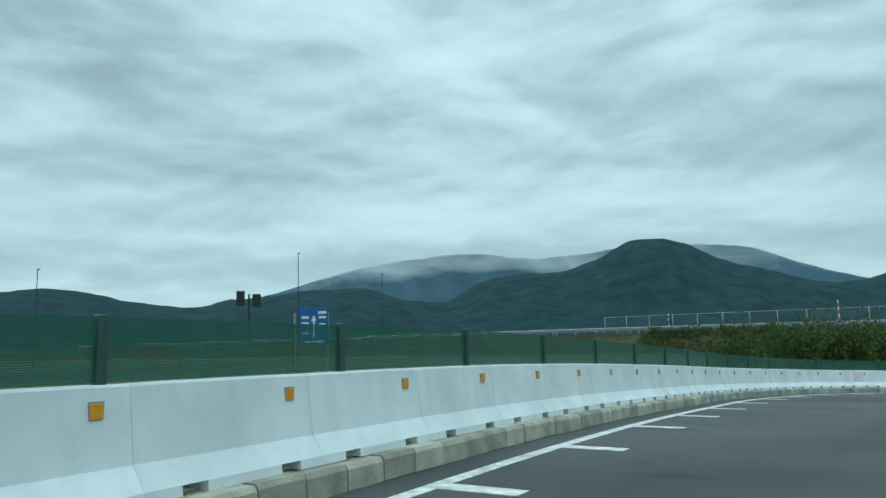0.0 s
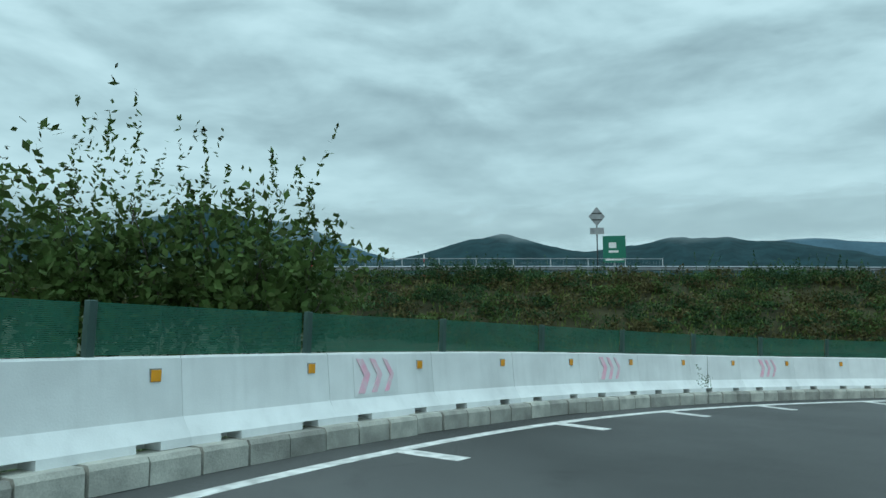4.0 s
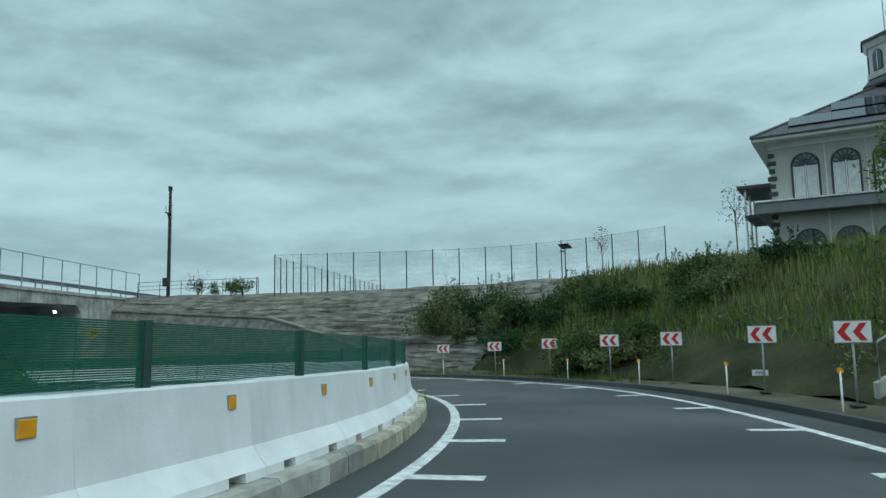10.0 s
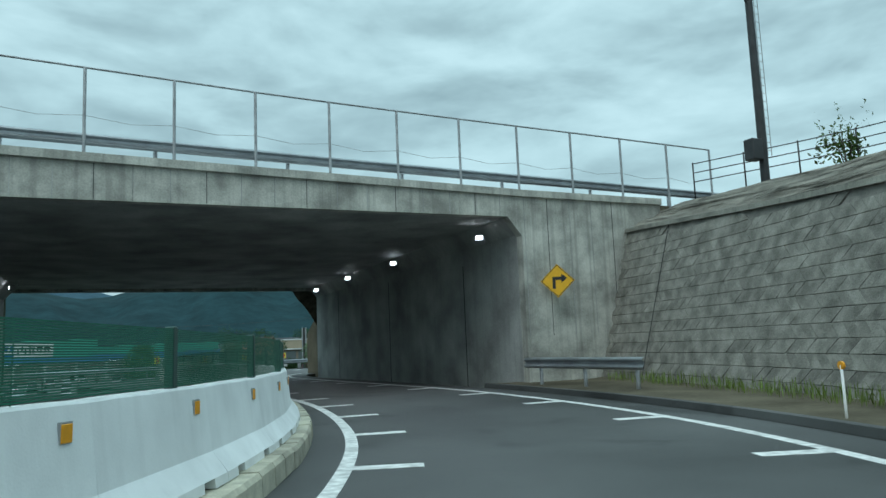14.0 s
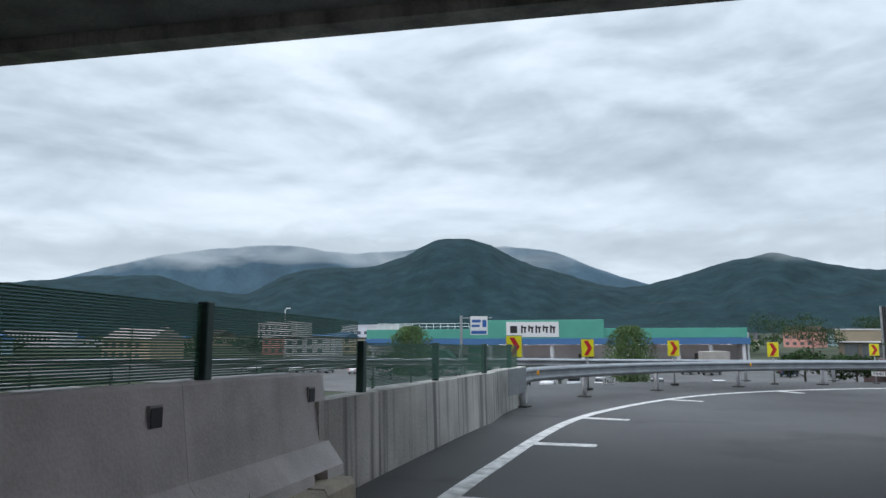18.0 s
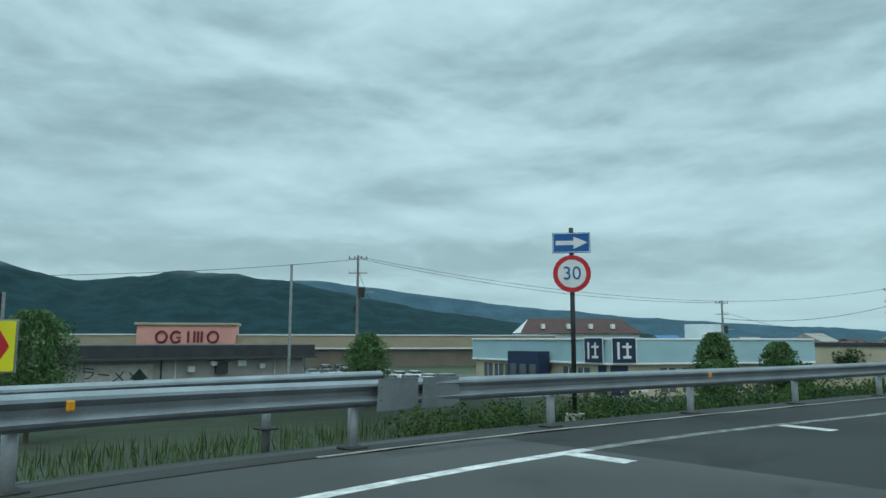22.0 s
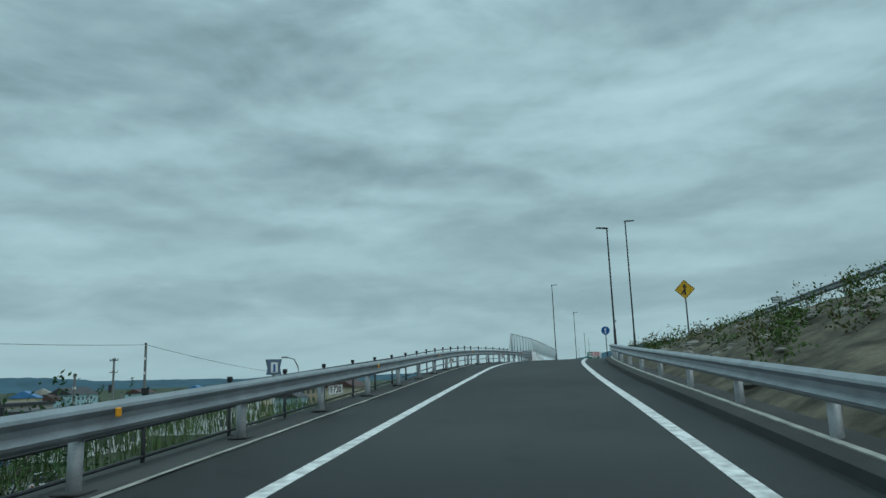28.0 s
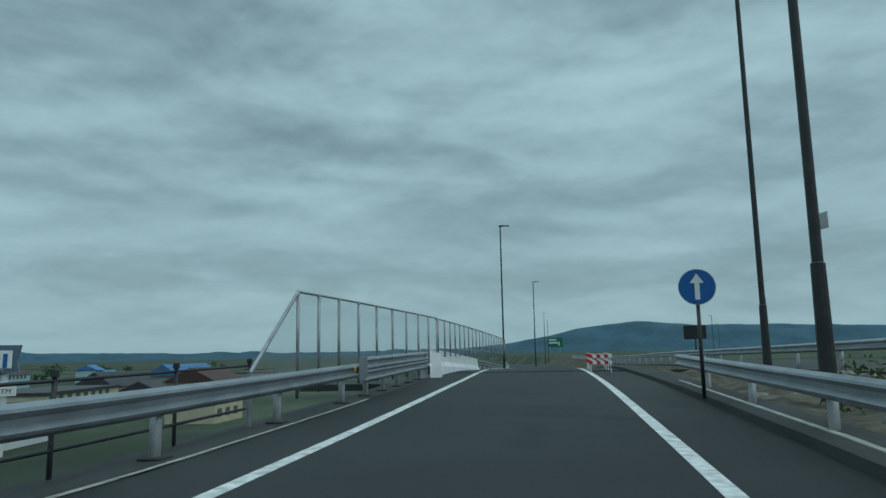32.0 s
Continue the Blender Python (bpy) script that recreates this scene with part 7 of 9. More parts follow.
def town_house(x, y, w, d, h, turn, wall, roofm, gable, z=LOW):
    t = thing("town_house", "small distant town building with pitched roof" if gable else "distant flat-roofed town building", "building", Matrix.Translation((x, y, z)) @ Matrix.Rotation(turn, 4, "Z"), "distant town")
    part("wall", box((-w / 2, -d / 2, 0), (w / 2, d / 2, h)), wall, t)
    if gable:
        b = bmesh.new()
        prism([(-d / 2 - 0.5, h), (d / 2 + 0.5, h), (0, h + d * 0.28)], -w / 2 - 0.4, w / 2 + 0.4, "x", b)
        part("roof", b, roofm, t)
    else:
        part("roof", box((-w / 2 - 0.2, -d / 2 - 0.2, h), (w / 2 + 0.2, d / 2 + 0.2, h + 0.5)), roofm, t)
    for i in range(max(1, int(w / 3.4))):
        for zz in np.arange(1.0, h - 1.2, 2.8):
            part("window", box((-w / 2 + 1 + i * 3.2, -d / 2 - 0.06, zz), (-w / 2 + 2.6 + i * 3.2, -d / 2 - 0.01, zz + 1.3)), PANE, t)


for i in range(95):
    b = rng.uniform(-78, 62)
    r = rng.uniform(210, 520)
    x, y = 100 - math.sin(radians(b)) * r, 60 + math.cos(radians(b)) * r
    if y < 130 or (-60 < x < 215 and y < 330) or (x > 205 and y < 150):
        continue
    town_house(x, y, rng.uniform(8, 20), rng.uniform(7, 12), rng.uniform(3.2, 6.8), rng.uniform(-0.5, 0.5), rng.choice(FARMATS), rng.choice([DARKROOF, BROWNROOF, GREY_WALL, FASCIA]), rng.random() < 0.7)
for x, y, w, h in ((-150, 330, 22, 12), (-88, 318, 26, 10), (-300, 300, 40, 9), (-55, 420, 30, 9)):
    town_house(x, y, w, 12, h, 0.15, WALLWHITE, WALLWHITE, False)
for x, y, w, h, m_, c in ((196, 172, 26, 5.6, 0.2, CREAM), (232, 186, 30, 5.0, 0.1, SALMON), (248, 172, 18, 5.4, -0.1, WALLWHITE), (262, 196, 22, 6.0, 0.0, GREY_WALL), (290, 170, 26, 4.6, 0.05, WALLWHITE), (330, 180, 30, 5.2, 0.1, CREAM)):
    town_house(x, y, w, 12, h, m_, c, DARKROOF if c is not SALMON else SALMON, False)

# ---- cars in the lots ----
CARPAINT = [mat("car_white", (0.72, 0.73, 0.74), 0.3, 0, 0.04, 2, 0, 20, coat=0.6), mat("car_silver", (0.42, 0.44, 0.46), 0.3, 0.5, 0.05, 2, 0, 20, coat=0.6), mat("car_black", (0.015, 0.016, 0.018), 0.25, 0, 0.05, 2, 0, 20, coat=0.8), mat("car_blue", (0.02, 0.05, 0.14), 0.3, 0.1, 0.05, 2, 0, 20, coat=0.7)]
TYRE = mat("tyre_rubber", (0.02, 0.02, 0.02), 0.8, 0, 0.2, 8, 0.2, 40)
CARGLASS = glass("car_glass", (0.02, 0.025, 0.028))


def car_parts(paint, tall):
    h = 1.75 if tall else 1.45
    b = bmesh.new()
    prism([(-2.0, 0.35), (2.0, 0.35), (2.05, 0.7), (1.9, 0.92), (1.0, 1.0), (-1.9, 1.02), (-2.05, 0.75)], -0.82, 0.82, "y", b)
    bmesh.ops.bevel(b, geom=b.edges[:], offset=0.08, segments=2, affect="EDGES")
    cb = bmesh.new()
    prism([(-1.85, 0.98), (1.05, 0.98), (0.45, h - 0.06), (-1.45 if not tall else -1.75, h - 0.04)], -0.72, 0.72, "y", cb)
    bmesh.ops.bevel(cb, geom=cb.edges[:], offset=0.07, segments=2, affect="EDGES")
    rb = box((-1.45 if not tall else -1.7, -0.66, h - 0.05), (0.42, 0.66, h + 0.02), 0.03)
    out_ = []
    for nm, bb, mm in (("body", b, paint), ("cabin_glass", cb, CARGLASS), ("roof_panel", rb, paint)):
        me = bpy.data.meshes.new(nm)
        bb.to_mesh(me)
        bb.free()
        smooth(me)
        me.materials.append(mm)
        out_.append((nm, me))
    return out_


wheel = tube([(0, -0.1, 0), (0, 0.1, 0)], 0.31, 16)
wheel_me = bpy.data.meshes.new("wheel")
wheel.to_mesh(wheel_me)
wheel.free()
wheel_me.materials.append(TYRE)
rimb = tube([(0, -0.105, 0), (0, 0.105, 0)], 0.19, 12)
rim_me = bpy.data.meshes.new("rim")
rimb.to_mesh(rim_me)
rimb.free()
rim_me.materials.append(STEEL)
lampb = box((1.96, -0.7, 0.66), (2.04, -0.42, 0.8), 0.02)
lamp_me = bpy.data.meshes.new("headlight")
lampb.to_mesh(lamp_me)
lampb.free()
lamp_me.materials.append(WHITE)
tailb = box((-2.07, -0.74, 0.72), (-1.99, -0.52, 0.92), 0.02)
tail_me = bpy.data.meshes.new("tail_light")
tailb.to_mesh(tail_me)
tailb.free()
tail_me.materials.append(RED)
CARKITS = [[car_parts(p, t) for t in (False, True)] for p in CARPAINT]
WORDS = ["white", "silver", "black", "dark blue"]


def car(x, y, turn, kind, tall):
    t = thing("car", WORDS[kind] + (" van" if tall else " hatchback car") + " parked on the lot", "car", Matrix.Translation((x, y, LOW + 0.06)) @ Matrix.Rotation(turn, 4, "Z"), "parked cars")
    for nm, me in CARKITS[kind][1 if tall else 0]:
        part(nm, me, None, t)
    for sx in (-1.25, 1.3):
        for sy in (-0.74, 0.74):
            w = part("wheel", wheel_me, None, t, m=Matrix.Translation((sx, sy, 0.31)))
            part("rim", rim_me, None, w)
    for sy in (0, 1.12):
        part("headlight", lamp_me, None, t, m=Matrix.Translation((0, sy, 0)))
        part("tail_light", tail_me, None, t, m=Matrix.Translation((0, sy * 1.1, 0)))


rng = random.Random(8)
for y0, x0, n, step, tilt in ((178, -20, 20, 3.1, 0.3), (192, -14, 22, 3.0, 0.35), (166, 40, 10, 3.4, 0.3), (196, 122, 8, 2.7, -0.1), (203, 112, 12, 2.7, -0.1), (214, 112, 12, 2.7, -0.1), (226, 110, 12, 2.7, -0.1), (238, 110, 11, 2.8, -0.1), (206, 50, 5, 3.4, -0.3)):
    for i in range(n):
        if rng.random() < (0.1 if x0 > 100 else 0.32):
            continue
        x = x0 + i * step
        car(x, y0 + (x - x0) * tilt * 0.4 + rng.uniform(-0.3, 0.3), math.pi / 2 + tilt + (math.pi if rng.random() < 0.5 else 0), rng.choice([0, 0, 0, 0, 1, 1, 2]), rng.random() < 0.4)
car(75.0, 205.0, 1.3, 3, True)
car(112.0, 141.6, 0.08, 3, True)
car(168.0, 165.0, 0.2, 0, False)
car(188.0, 158.0, 0.5, 2, True)
car(214.0, 152.0, 0.3, 0, True)

# ---- poles, wires and signs of the plain ----
POLE = mat("utility_pole_concrete", (0.20, 0.20, 0.19), 0.85, 0, 0.2, 2, 0.15, 20)


def utility_pole(x, y, top, arms=2, transformer=True, turn=0.0, label="grey concrete utility pole with crossarms, insulators and transformer"):
    t = thing("utility_pole", label, "utility pole", Matrix.Translation((x, y, LOW)) @ Matrix.Rotation(turn, 4, "Z"), "utility poles")
    h = top - LOW
    part("shaft", tube([(0, 0, -0.5), (0, 0, h)], 0.19, 10, None, 0.12), POLE, t)
    for i in range(arms):
        z = h - 0.35 - i * 1.5
        arm_ = part("crossarm", box((-1.0, -0.05, z - 0.05), (1.0, 0.05, z + 0.05)), STEEL_DULL, t)
        for xx in (-0.9, -0.35, 0.35, 0.9):
            part("insulator", tube([(xx, 0, z + 0.05), (xx, 0, z + 0.28)], 0.06, 6), WHITE if i else TRIM, arm_)
    if transformer:
        part("transformer", tube([(0.42, 0, h - 4.4), (0.42, 0, h - 3.4)], 0.33, 12), DARK_STEEL, t)
        part("bracket", box((-0.2, -0.05, h - 3.9), (1.7, 0.05, h - 3.8)), STEEL_DULL, t)
    part("cable_box", box((-0.4, -0.15, h - 6.0), (-0.15, 0.15, h - 5.3), 0.02), DARK_STEEL, t)
    return t


PP = [(118.9, 179.5, 2.4), (169.9, 176.4, -1.1), (189.3, 165.6, 0.6), (230.5, 152.7, 0.1), (237.6, 164.8, -2.7), (246.4, 165.0, -0.7)]
for i, (x, y, tp) in enumerate(PP):
    utility_pole(x, y, tp, 3 if i in (2, 3) else 2, i in (0, 1, 2, 5), -0.5 + 0.3 * i)
for x, y, tp in ((236, 190, -5.2), (243, 180, -5.5), (256, 200, -5.0), (280, 182, -5.2), (205, 215, -5.5), (192, 212, -5.8), (300, 200, -4.8)):
    utility_pole(x, y, tp, 2, False, 0.4, "far grey utility pole with two crossarms")
for x, y, tp, r in ((112.3, 181.2, 1.2, 0.16), (87.7, 170.2, -3.1, 0.22), (154.0, 196.0, -6.0, 0.1), (181.0, 184.0, -6.0, 0.1)):
    p = thing("plain_pole", "plain grey steel pole at the lot", "pole", Matrix.Translation((x, y, LOW)))
    part("shaft", tube([(0, 0, -0.5), (0, 0, tp - LOW)], r, 10, None, r * 0.8), STEEL_DULL if r < 0.2 else DARK_STEEL, p)
    if r > 0.2:
        for xx in (-0.28, 0.3):
            part("twin_shaft", tube([(xx, 0, 4.2), (xx, 0, tp - LOW + 0.1)], 0.12, 8), STEEL_DULL, p)
    else:
        part("cap", tube([(0, 0, tp - LOW), (0, 0, tp - LOW + 0.1)], r * 0.9, 10), STEEL_DULL, p)


def wire(a, b, sag, r=0.022):
    a, b = Vector(a), Vector(b)
    return tube([a.lerp(b, t) - Vector((0, 0, sag * 4 * t * (1 - t))) for t in np.linspace(0, 1, 17)], r, 4)


def span(a, b, dz, sag, r=0.022):
    tagged(part("power_line", wire((a[0], a[1], a[2] + dz), (b[0], b[1], b[2] + dz), sag, r), BLACK, None), "thin black overhead cable between utility poles", "cable", "overhead cables")


span(PP[0], PP[1], -0.1, 1.0)
span(PP[0], PP[1], -0.3, 1.2)
span(PP[1], PP[2], -0.1, 0.5)
span(PP[1], PP[2], -2.4, 1.0, 0.03)
span(PP[2], PP[3], -0.2, 0.6)
span(PP[2], PP[4], -2.6, 1.0)
span(PP[3], (330, 150, -3.0), -0.2, 1.6)
span((60, 176, -1.5), PP[0], -0.4, 1.2)
span(PP[0], (150, 240, -4.0), -1.5, 1.5)
span(PP[1], (236, 190, -5.2), -1.5, 1.2)

ad = thing("pole_sign", "white advertising sign with blue print on a tall grey pole", "sign", face_to((42.4, 158.3, LOW), (84, 96)))
part("pole", tube([(0, 0, -0.3), (0, 0, -3.5 - LOW)], 0.17, 10), STEEL_DULL, ad)
part("arm", tube([(0, 0, 9.0), (3.9, 0, 9.0)], 0.06, 6), STEEL_DULL, ad)
bd = part("panel", box((1.15, -0.12, 6.9), (3.3, 0.0, 9.2), 0.02), WHITE, ad, "white sign panel")
for x, z, w, h in ((1.9, 8.6, 1.1, 0.35), (2.9, 8.3, 0.5, 0.9), (1.8, 8.0, 1.0, 0.3), (2.2, 7.2, 1.9, 0.4)):
    part("print_bar", plate_mesh("print_bar", rect(w, h, z, x), -0.135, -0.125, BLUE), None, bd)
# blue container on a frame, timber arch
bx = thing("blue_container", "blue box container with white print beside a steel pipe frame", "container", face_to((200.2, 148.4, LOW), (120, 117)))
part("body", box((-1.9, -1.2, 3.6), (1.9, 1.2, 6.4), 0.04), BLUE, bx)
part("stand", box((-1.8, -1.1, 0), (1.8, 1.1, 3.59), 0.04), GREY_WALL, bx)
for x, z, w, h in ((-0.4, 5.5, 1.8, 0.3), (0.2, 4.9, 2.2, 0.35), (0.9, 4.2, 1.0, 0.5)):
    part("print_bar", plate_mesh("print_bar", rect(w, h, z, x), -1.24, -1.21, PALEBLUE), None, bx)
part("pipe_frame", tube([(-6.5, 0, 0), (-6.5, 0, 6.0)], 0.16, 8), STEEL_DULL, bx)
part("pipe_arm", tube([(-6.5, 0, 5.4), (-2.0, 0, 5.4)], 0.12, 8), STEEL_DULL, bx)
part("pipe_arm", tube([(-6.5, 0, 4.4), (-2.0, 0, 4.4)], 0.08, 8), STEEL_DULL, bx)
ar = thing("timber_arch", "dark timber frame with a pointed top", "arch", face_to((203.0, 159.5, LOW), (120, 117)))
for x in (-1.4, 0.0, 1.4):
    part("post", box((x - 0.13, -0.13, 0), (x + 0.13, 0.13, 6.6 if x else 8.4)), TRIM, ar)
for sx in (-1, 1):
    part("rafter", tube([(sx * 1.5, 0, 6.4), (0, 0, 8.6)], 0.15, 6), TRIM, ar)
part("tie_beam", box((-1.5, -0.1, 6.2), (1.5, 0.1, 6.45)), TRIM, ar)
part("lamp_ball", tube([(-0.9, -0.2, 6.0), (-0.9, 0.2, 6.0)], 0.35, 12), BLACK, ar)
part("plinth", box((-1.7, -0.5, 0), (1.7, 0.5, 2.3), 0.04), BROWNROOF, ar)
# sign tower and curved street lamp
tw = thing("sign_tower", "tall white pole with a flared blue and white sign box", "sign", face_to((273.0, 152.3, LOW), (195, 112)))
part("pole", tube([(0, 0, 0), (0, 0, 9.6)], 0.3, 10), WALLWHITE, tw)
bm = bmesh.new()
prism([(-1.15, 9.5), (1.15, 9.5), (0.95, 10.6), (1.25, 12.0), (-1.25, 12.0), (-0.95, 10.6)], -0.6, 0.6, "y", bm)
sbx = part("sign_box", bm, mat("grey_blue_box", (0.10, 0.15, 0.22), 0.5, 0, 0.1, 2, 0, 20), tw, "blue and white sign box")
part("bright_panel", box((-0.55, -0.65, 9.8), (0.55, -0.605, 11.5), 0.02), WHITE, sbx)
part("dark_slot", box((-0.18, -0.68, 9.9), (0.18, -0.655, 11.2), 0.02), BLUE, sbx)
atm = part("lower_panel", box((-1.0, -0.4, 7.3), (1.0, 0.4, 8.6), 0.03), WHITE, tw, "white lower panel")
writing("ATM", 0.62, BLACK, atm, Matrix.Translation((0, -0.42, 7.75)))
cl = thing("curved_street_lamp", "grey street lamp with a curved arm", "street lamp", Matrix.Translation((229.5, 137.3, LOW)))
part("post", tube([(0, 0, 0), (0, 0, 8.6), (0.2, 0.0, 9.8), (1.0, 0.0, 10.6), (2.6, 0, 10.8)], 0.09, 8, None, 0.05), STEEL_DULL, cl)
part("lamp_head", box((2.4, -0.14, 10.68), (3.4, 0.14, 10.86), 0.05), STEEL_DULL, cl)
cl.matrix_basis = Matrix.Translation((232.5, 136.6, LOW)) @ Matrix.Rotation(2.9, 4, "Z")
cl2 = thing("curved_street_lamp", "white street lamp at the edge of the lot", "street lamp", Matrix.Translation((-6.0, 178.0, LOW)))
part("post", tube([(0, 0, 0), (0, 0, 11.5), (0.5, 0, 11.8)], 0.1, 8, None, 0.06), WALLWHITE, cl2)
part("lamp_head", box((0.3, -0.15, 11.65), (1.2, 0.15, 11.85), 0.04), WALLWHITE, cl2)

# ---- low cloud drifting along the mountain tops ----
MIST = bpy.data.materials.new("drifting_cloud")
MIST.use_nodes = True
mn, ml = MIST.node_tree.nodes, MIST.node_tree.links
mn.remove(mn["Principled BSDF"])
geo_n, uvm = mn.new("ShaderNodeNewGeometry"), mn.new("ShaderNodeTexCoord")
mp = mn.new("ShaderNodeMapping")
mp.inputs["Scale"].default_value = (0.0022, 0.0022, 0.0065)
ml.new(geo_n.outputs["Position"], mp.inputs[0])
tn = mn.new("ShaderNodeTexNoise")
tn.inputs["Scale"].default_value, tn.inputs["Detail"].default_value, tn.inputs["Distortion"].default_value = 1.0, 6, 0.6
ml.new(mp.outputs[0], tn.inputs["Vector"])
sepu = mn.new("ShaderNodeSeparateXYZ")
ml.new(uvm.outputs["UV"], sepu.inputs[0])
hr_ = mn.new("ShaderNodeValToRGB")
hr_.color_ramp.elements[0].position, hr_.color_ramp.elements[0].color = 0.0, (0, 0, 0, 1)
hr_.color_ramp.elements[1].position, hr_.color_ramp.elements[1].color = 1.0, (0, 0, 0, 1)
for q, c in ((0.2, 0.14), (0.45, 0.58), (0.75, 0.5)):
    e_ = hr_.color_ramp.elements.new(q)
    e_.color = (c, c, c, 1)
ml.new(sepu.outputs["Y"], hr_.inputs[0])
ad_ = mn.new("ShaderNodeMath")
ad_.operation = "ADD"
ml.new(tn.outputs[0], ad_.inputs[0])
ml.new(hr_.outputs[0], ad_.inputs[1])
mr_ = mn.new("ShaderNodeMapRange")
mr_.inputs["From Min"].default_value, mr_.inputs["From Max"].default_value, mr_.inputs["To Max"].default_value = 0.84, 1.24, 0.66
ml.new(ad_.outputs[0], mr_.inputs["Value"])
# emission in a sky tone stands in for daylight on the cloud
tr_, em_, mx_ = mn.new("ShaderNodeBsdfTransparent"), mn.new("ShaderNodeEmission"), mn.new("ShaderNodeMixShader")
em_.inputs["Color"].default_value, em_.inputs["Strength"].default_value = (0.35, 0.49, 0.515, 1), 1.0
ends = mn.new("ShaderNodeValToRGB")
ends.color_ramp.elements[0].color, ends.color_ramp.elements[1].color = (0, 0, 0, 1), (0, 0, 0, 1)
for q in (0.12, 0.88):
    ends.color_ramp.elements.new(q).color = (1, 1, 1, 1)
ml.new(sepu.outputs["X"], ends.inputs[0])
thin = mn.new("ShaderNodeMath")
thin.operation = "MULTIPLY"
ml.new(mr_.outputs[0], thin.inputs[0])
ml.new(ends.outputs[0], thin.inputs[1])
ml.new(thin.outputs[0], mx_.inputs[0])
ml.new(tr_.outputs[0], mx_.inputs[1])
ml.new(em_.outputs[0], mx_.inputs[2])
ml.new(mx_.outputs[0], mn["Material Output"].inputs["Surface"])


def cloud_bank(dist, b0, b1, lo, hi, label):
    """A drifting cloud sheet far off along the range, between two heights in degrees."""
    n = 80
    v, f = [], []
    for i in range(n + 1):
        a = radians(b0 + (b1 - b0) * i / n)
        for k in range(7):
            h = math.tan(radians(lo + (hi - lo) * k / 6)) * dist
            v.append((100 - math.sin(a) * dist, 50 + math.cos(a) * dist, -14 + h))
    for i in range(n):
        for k in range(6):
            p = i * 7 + k
            f.append((p, p + 7, p + 8, p + 1))
    me = mesh_of("cloud_bank", v, f)
    uv = me.uv_layers.new(name="height")
    for poly in me.polygons:
        for li in poly.loop_indices:
            vi = me.loops[li].vertex_index
            uv.data[li].uv = ((vi // 7) / n, (vi % 7) / 6)
    ob = part("cloud_bank", smooth(me), MIST, None)
    ob.visible_shadow = False
    tag_structure(ob, label, "cloud")


cloud_bank(3850, -95, 112, 2.8, 9.5, "pale low cloud drifting over the mountain tops")
cloud_bank(2900, -40, 21, 3.2, 9.0, "thin low cloud hanging before the mountain tops")
cloud_bank(4500, -150, 112, 2.0, 9.0, "pale low cloud between the mountain ranges")

# ---- plants ----
npr = np.random.default_rng(4)


def quads(name, centre, a, b):
    """A mesh of leaf quads; centre, a and b are arrays of places and half-axes."""
    n = len(centre)
    co = np.stack([centre - a, centre - b * 0.8, centre + a, centre + b * 0.8], 1).reshape(-1, 3)
    me = bpy.data.meshes.new(name)
    me.vertices.add(n * 4)
    me.vertices.foreach_set("co", co.astype(np.float32).ravel())
    me.loops.add(n * 4)
    me.loops.foreach_set("vertex_index", np.arange(n * 4, dtype=np.int32))
    me.polygons.add(n)
    me.polygons.foreach_set("loop_start", np.arange(n, dtype=np.int32) * 4)
    me.polygons.foreach_set("loop_total", np.full(n, 4, dtype=np.int32))
    me.update()
    me.validate()
    return me


def axes_for(n, length, width, upright=0.0):
    d = npr.normal(size=(n, 3))
    d[:, 2] += upright
    d /= np.linalg.norm(d, axis=1)[:, None]
    e = np.cross(d, npr.normal(size=(n, 3)))
    e /= np.linalg.norm(e, axis=1)[:, None]
    k = npr.uniform(0.6, 1.25, n)[:, None]
    return d * length * k / 2, e * width * k / 2


def clump_points(x, y, z, r, h, n):
    """Points in an uneven crown standing on z."""
    d = npr.normal(size=(n, 3))
    d /= np.linalg.norm(d, axis=1)[:, None]
    rad = npr.uniform(0.35, 1.0, n) ** 0.6
    lob = 1 + 0.28 * np.sin(d[:, 0] * 5 + x * 3) * np.cos(d[:, 1] * 4 + y * 2) + 0.18 * np.sin(d[:, 2] * 7 + x)
    p = d * (rad * lob)[:, None]
    return np.stack([x + p[:, 0] * r, y + p[:, 1] * r, z + h * 0.5 + p[:, 2] * h * 0.55], 1)


def blades(base, height, width, lean=0.3):
    n = len(base)
    hgt = height * npr.uniform(0.45, 1.2, n)
    ang = npr.uniform(0, 6.28, n)
    ln = npr.normal(0, lean, n)
    up = np.stack([np.cos(ang) * ln * hgt, np.sin(ang) * ln * hgt, hgt], 1)
    side = np.stack([-np.sin(ang), np.cos(ang), np.zeros(n)], 1) * width / 2
    return base + up / 2, up / 2, side


def shoots(base, height, per, leaf):
    """Thin upright shoots with small leaves along them."""
    pts = []
    for b in base:
        hgt = height * npr.uniform(0.5, 1.3)
        ln = npr.normal(0, 0.22, 2)
        t = npr.uniform(0.1, 1.0, per)
        pts.append(np.stack([b[0] + ln[0] * hgt * t + npr.normal(0, 0.09, per) * (1.2 - t), b[1] + ln[1] * hgt * t + npr.normal(0, 0.09, per) * (1.2 - t), b[2] + hgt * t], 1))
    p = np.concatenate(pts)
    return (p, *axes_for(len(p), leaf, leaf * 0.5))


def stuff(name, me, material, label, category):
    ob = part(name, me, material, None)
    return tagged(ob, label, category, "", "stuff")


def spread(line, s0, s1, o0, o1, n, height_at):
    """Places on a bank: along the line and across it."""
    out_ = []
    for s, o in zip(npr.uniform(s0, s1, n), npr.uniform(o0, o1, n)):
        p = line.at(s, o, 0.0)[0]
        out_.append((p.x, p.y, p.z + height_at(s, o)))
    return np.array(out_)


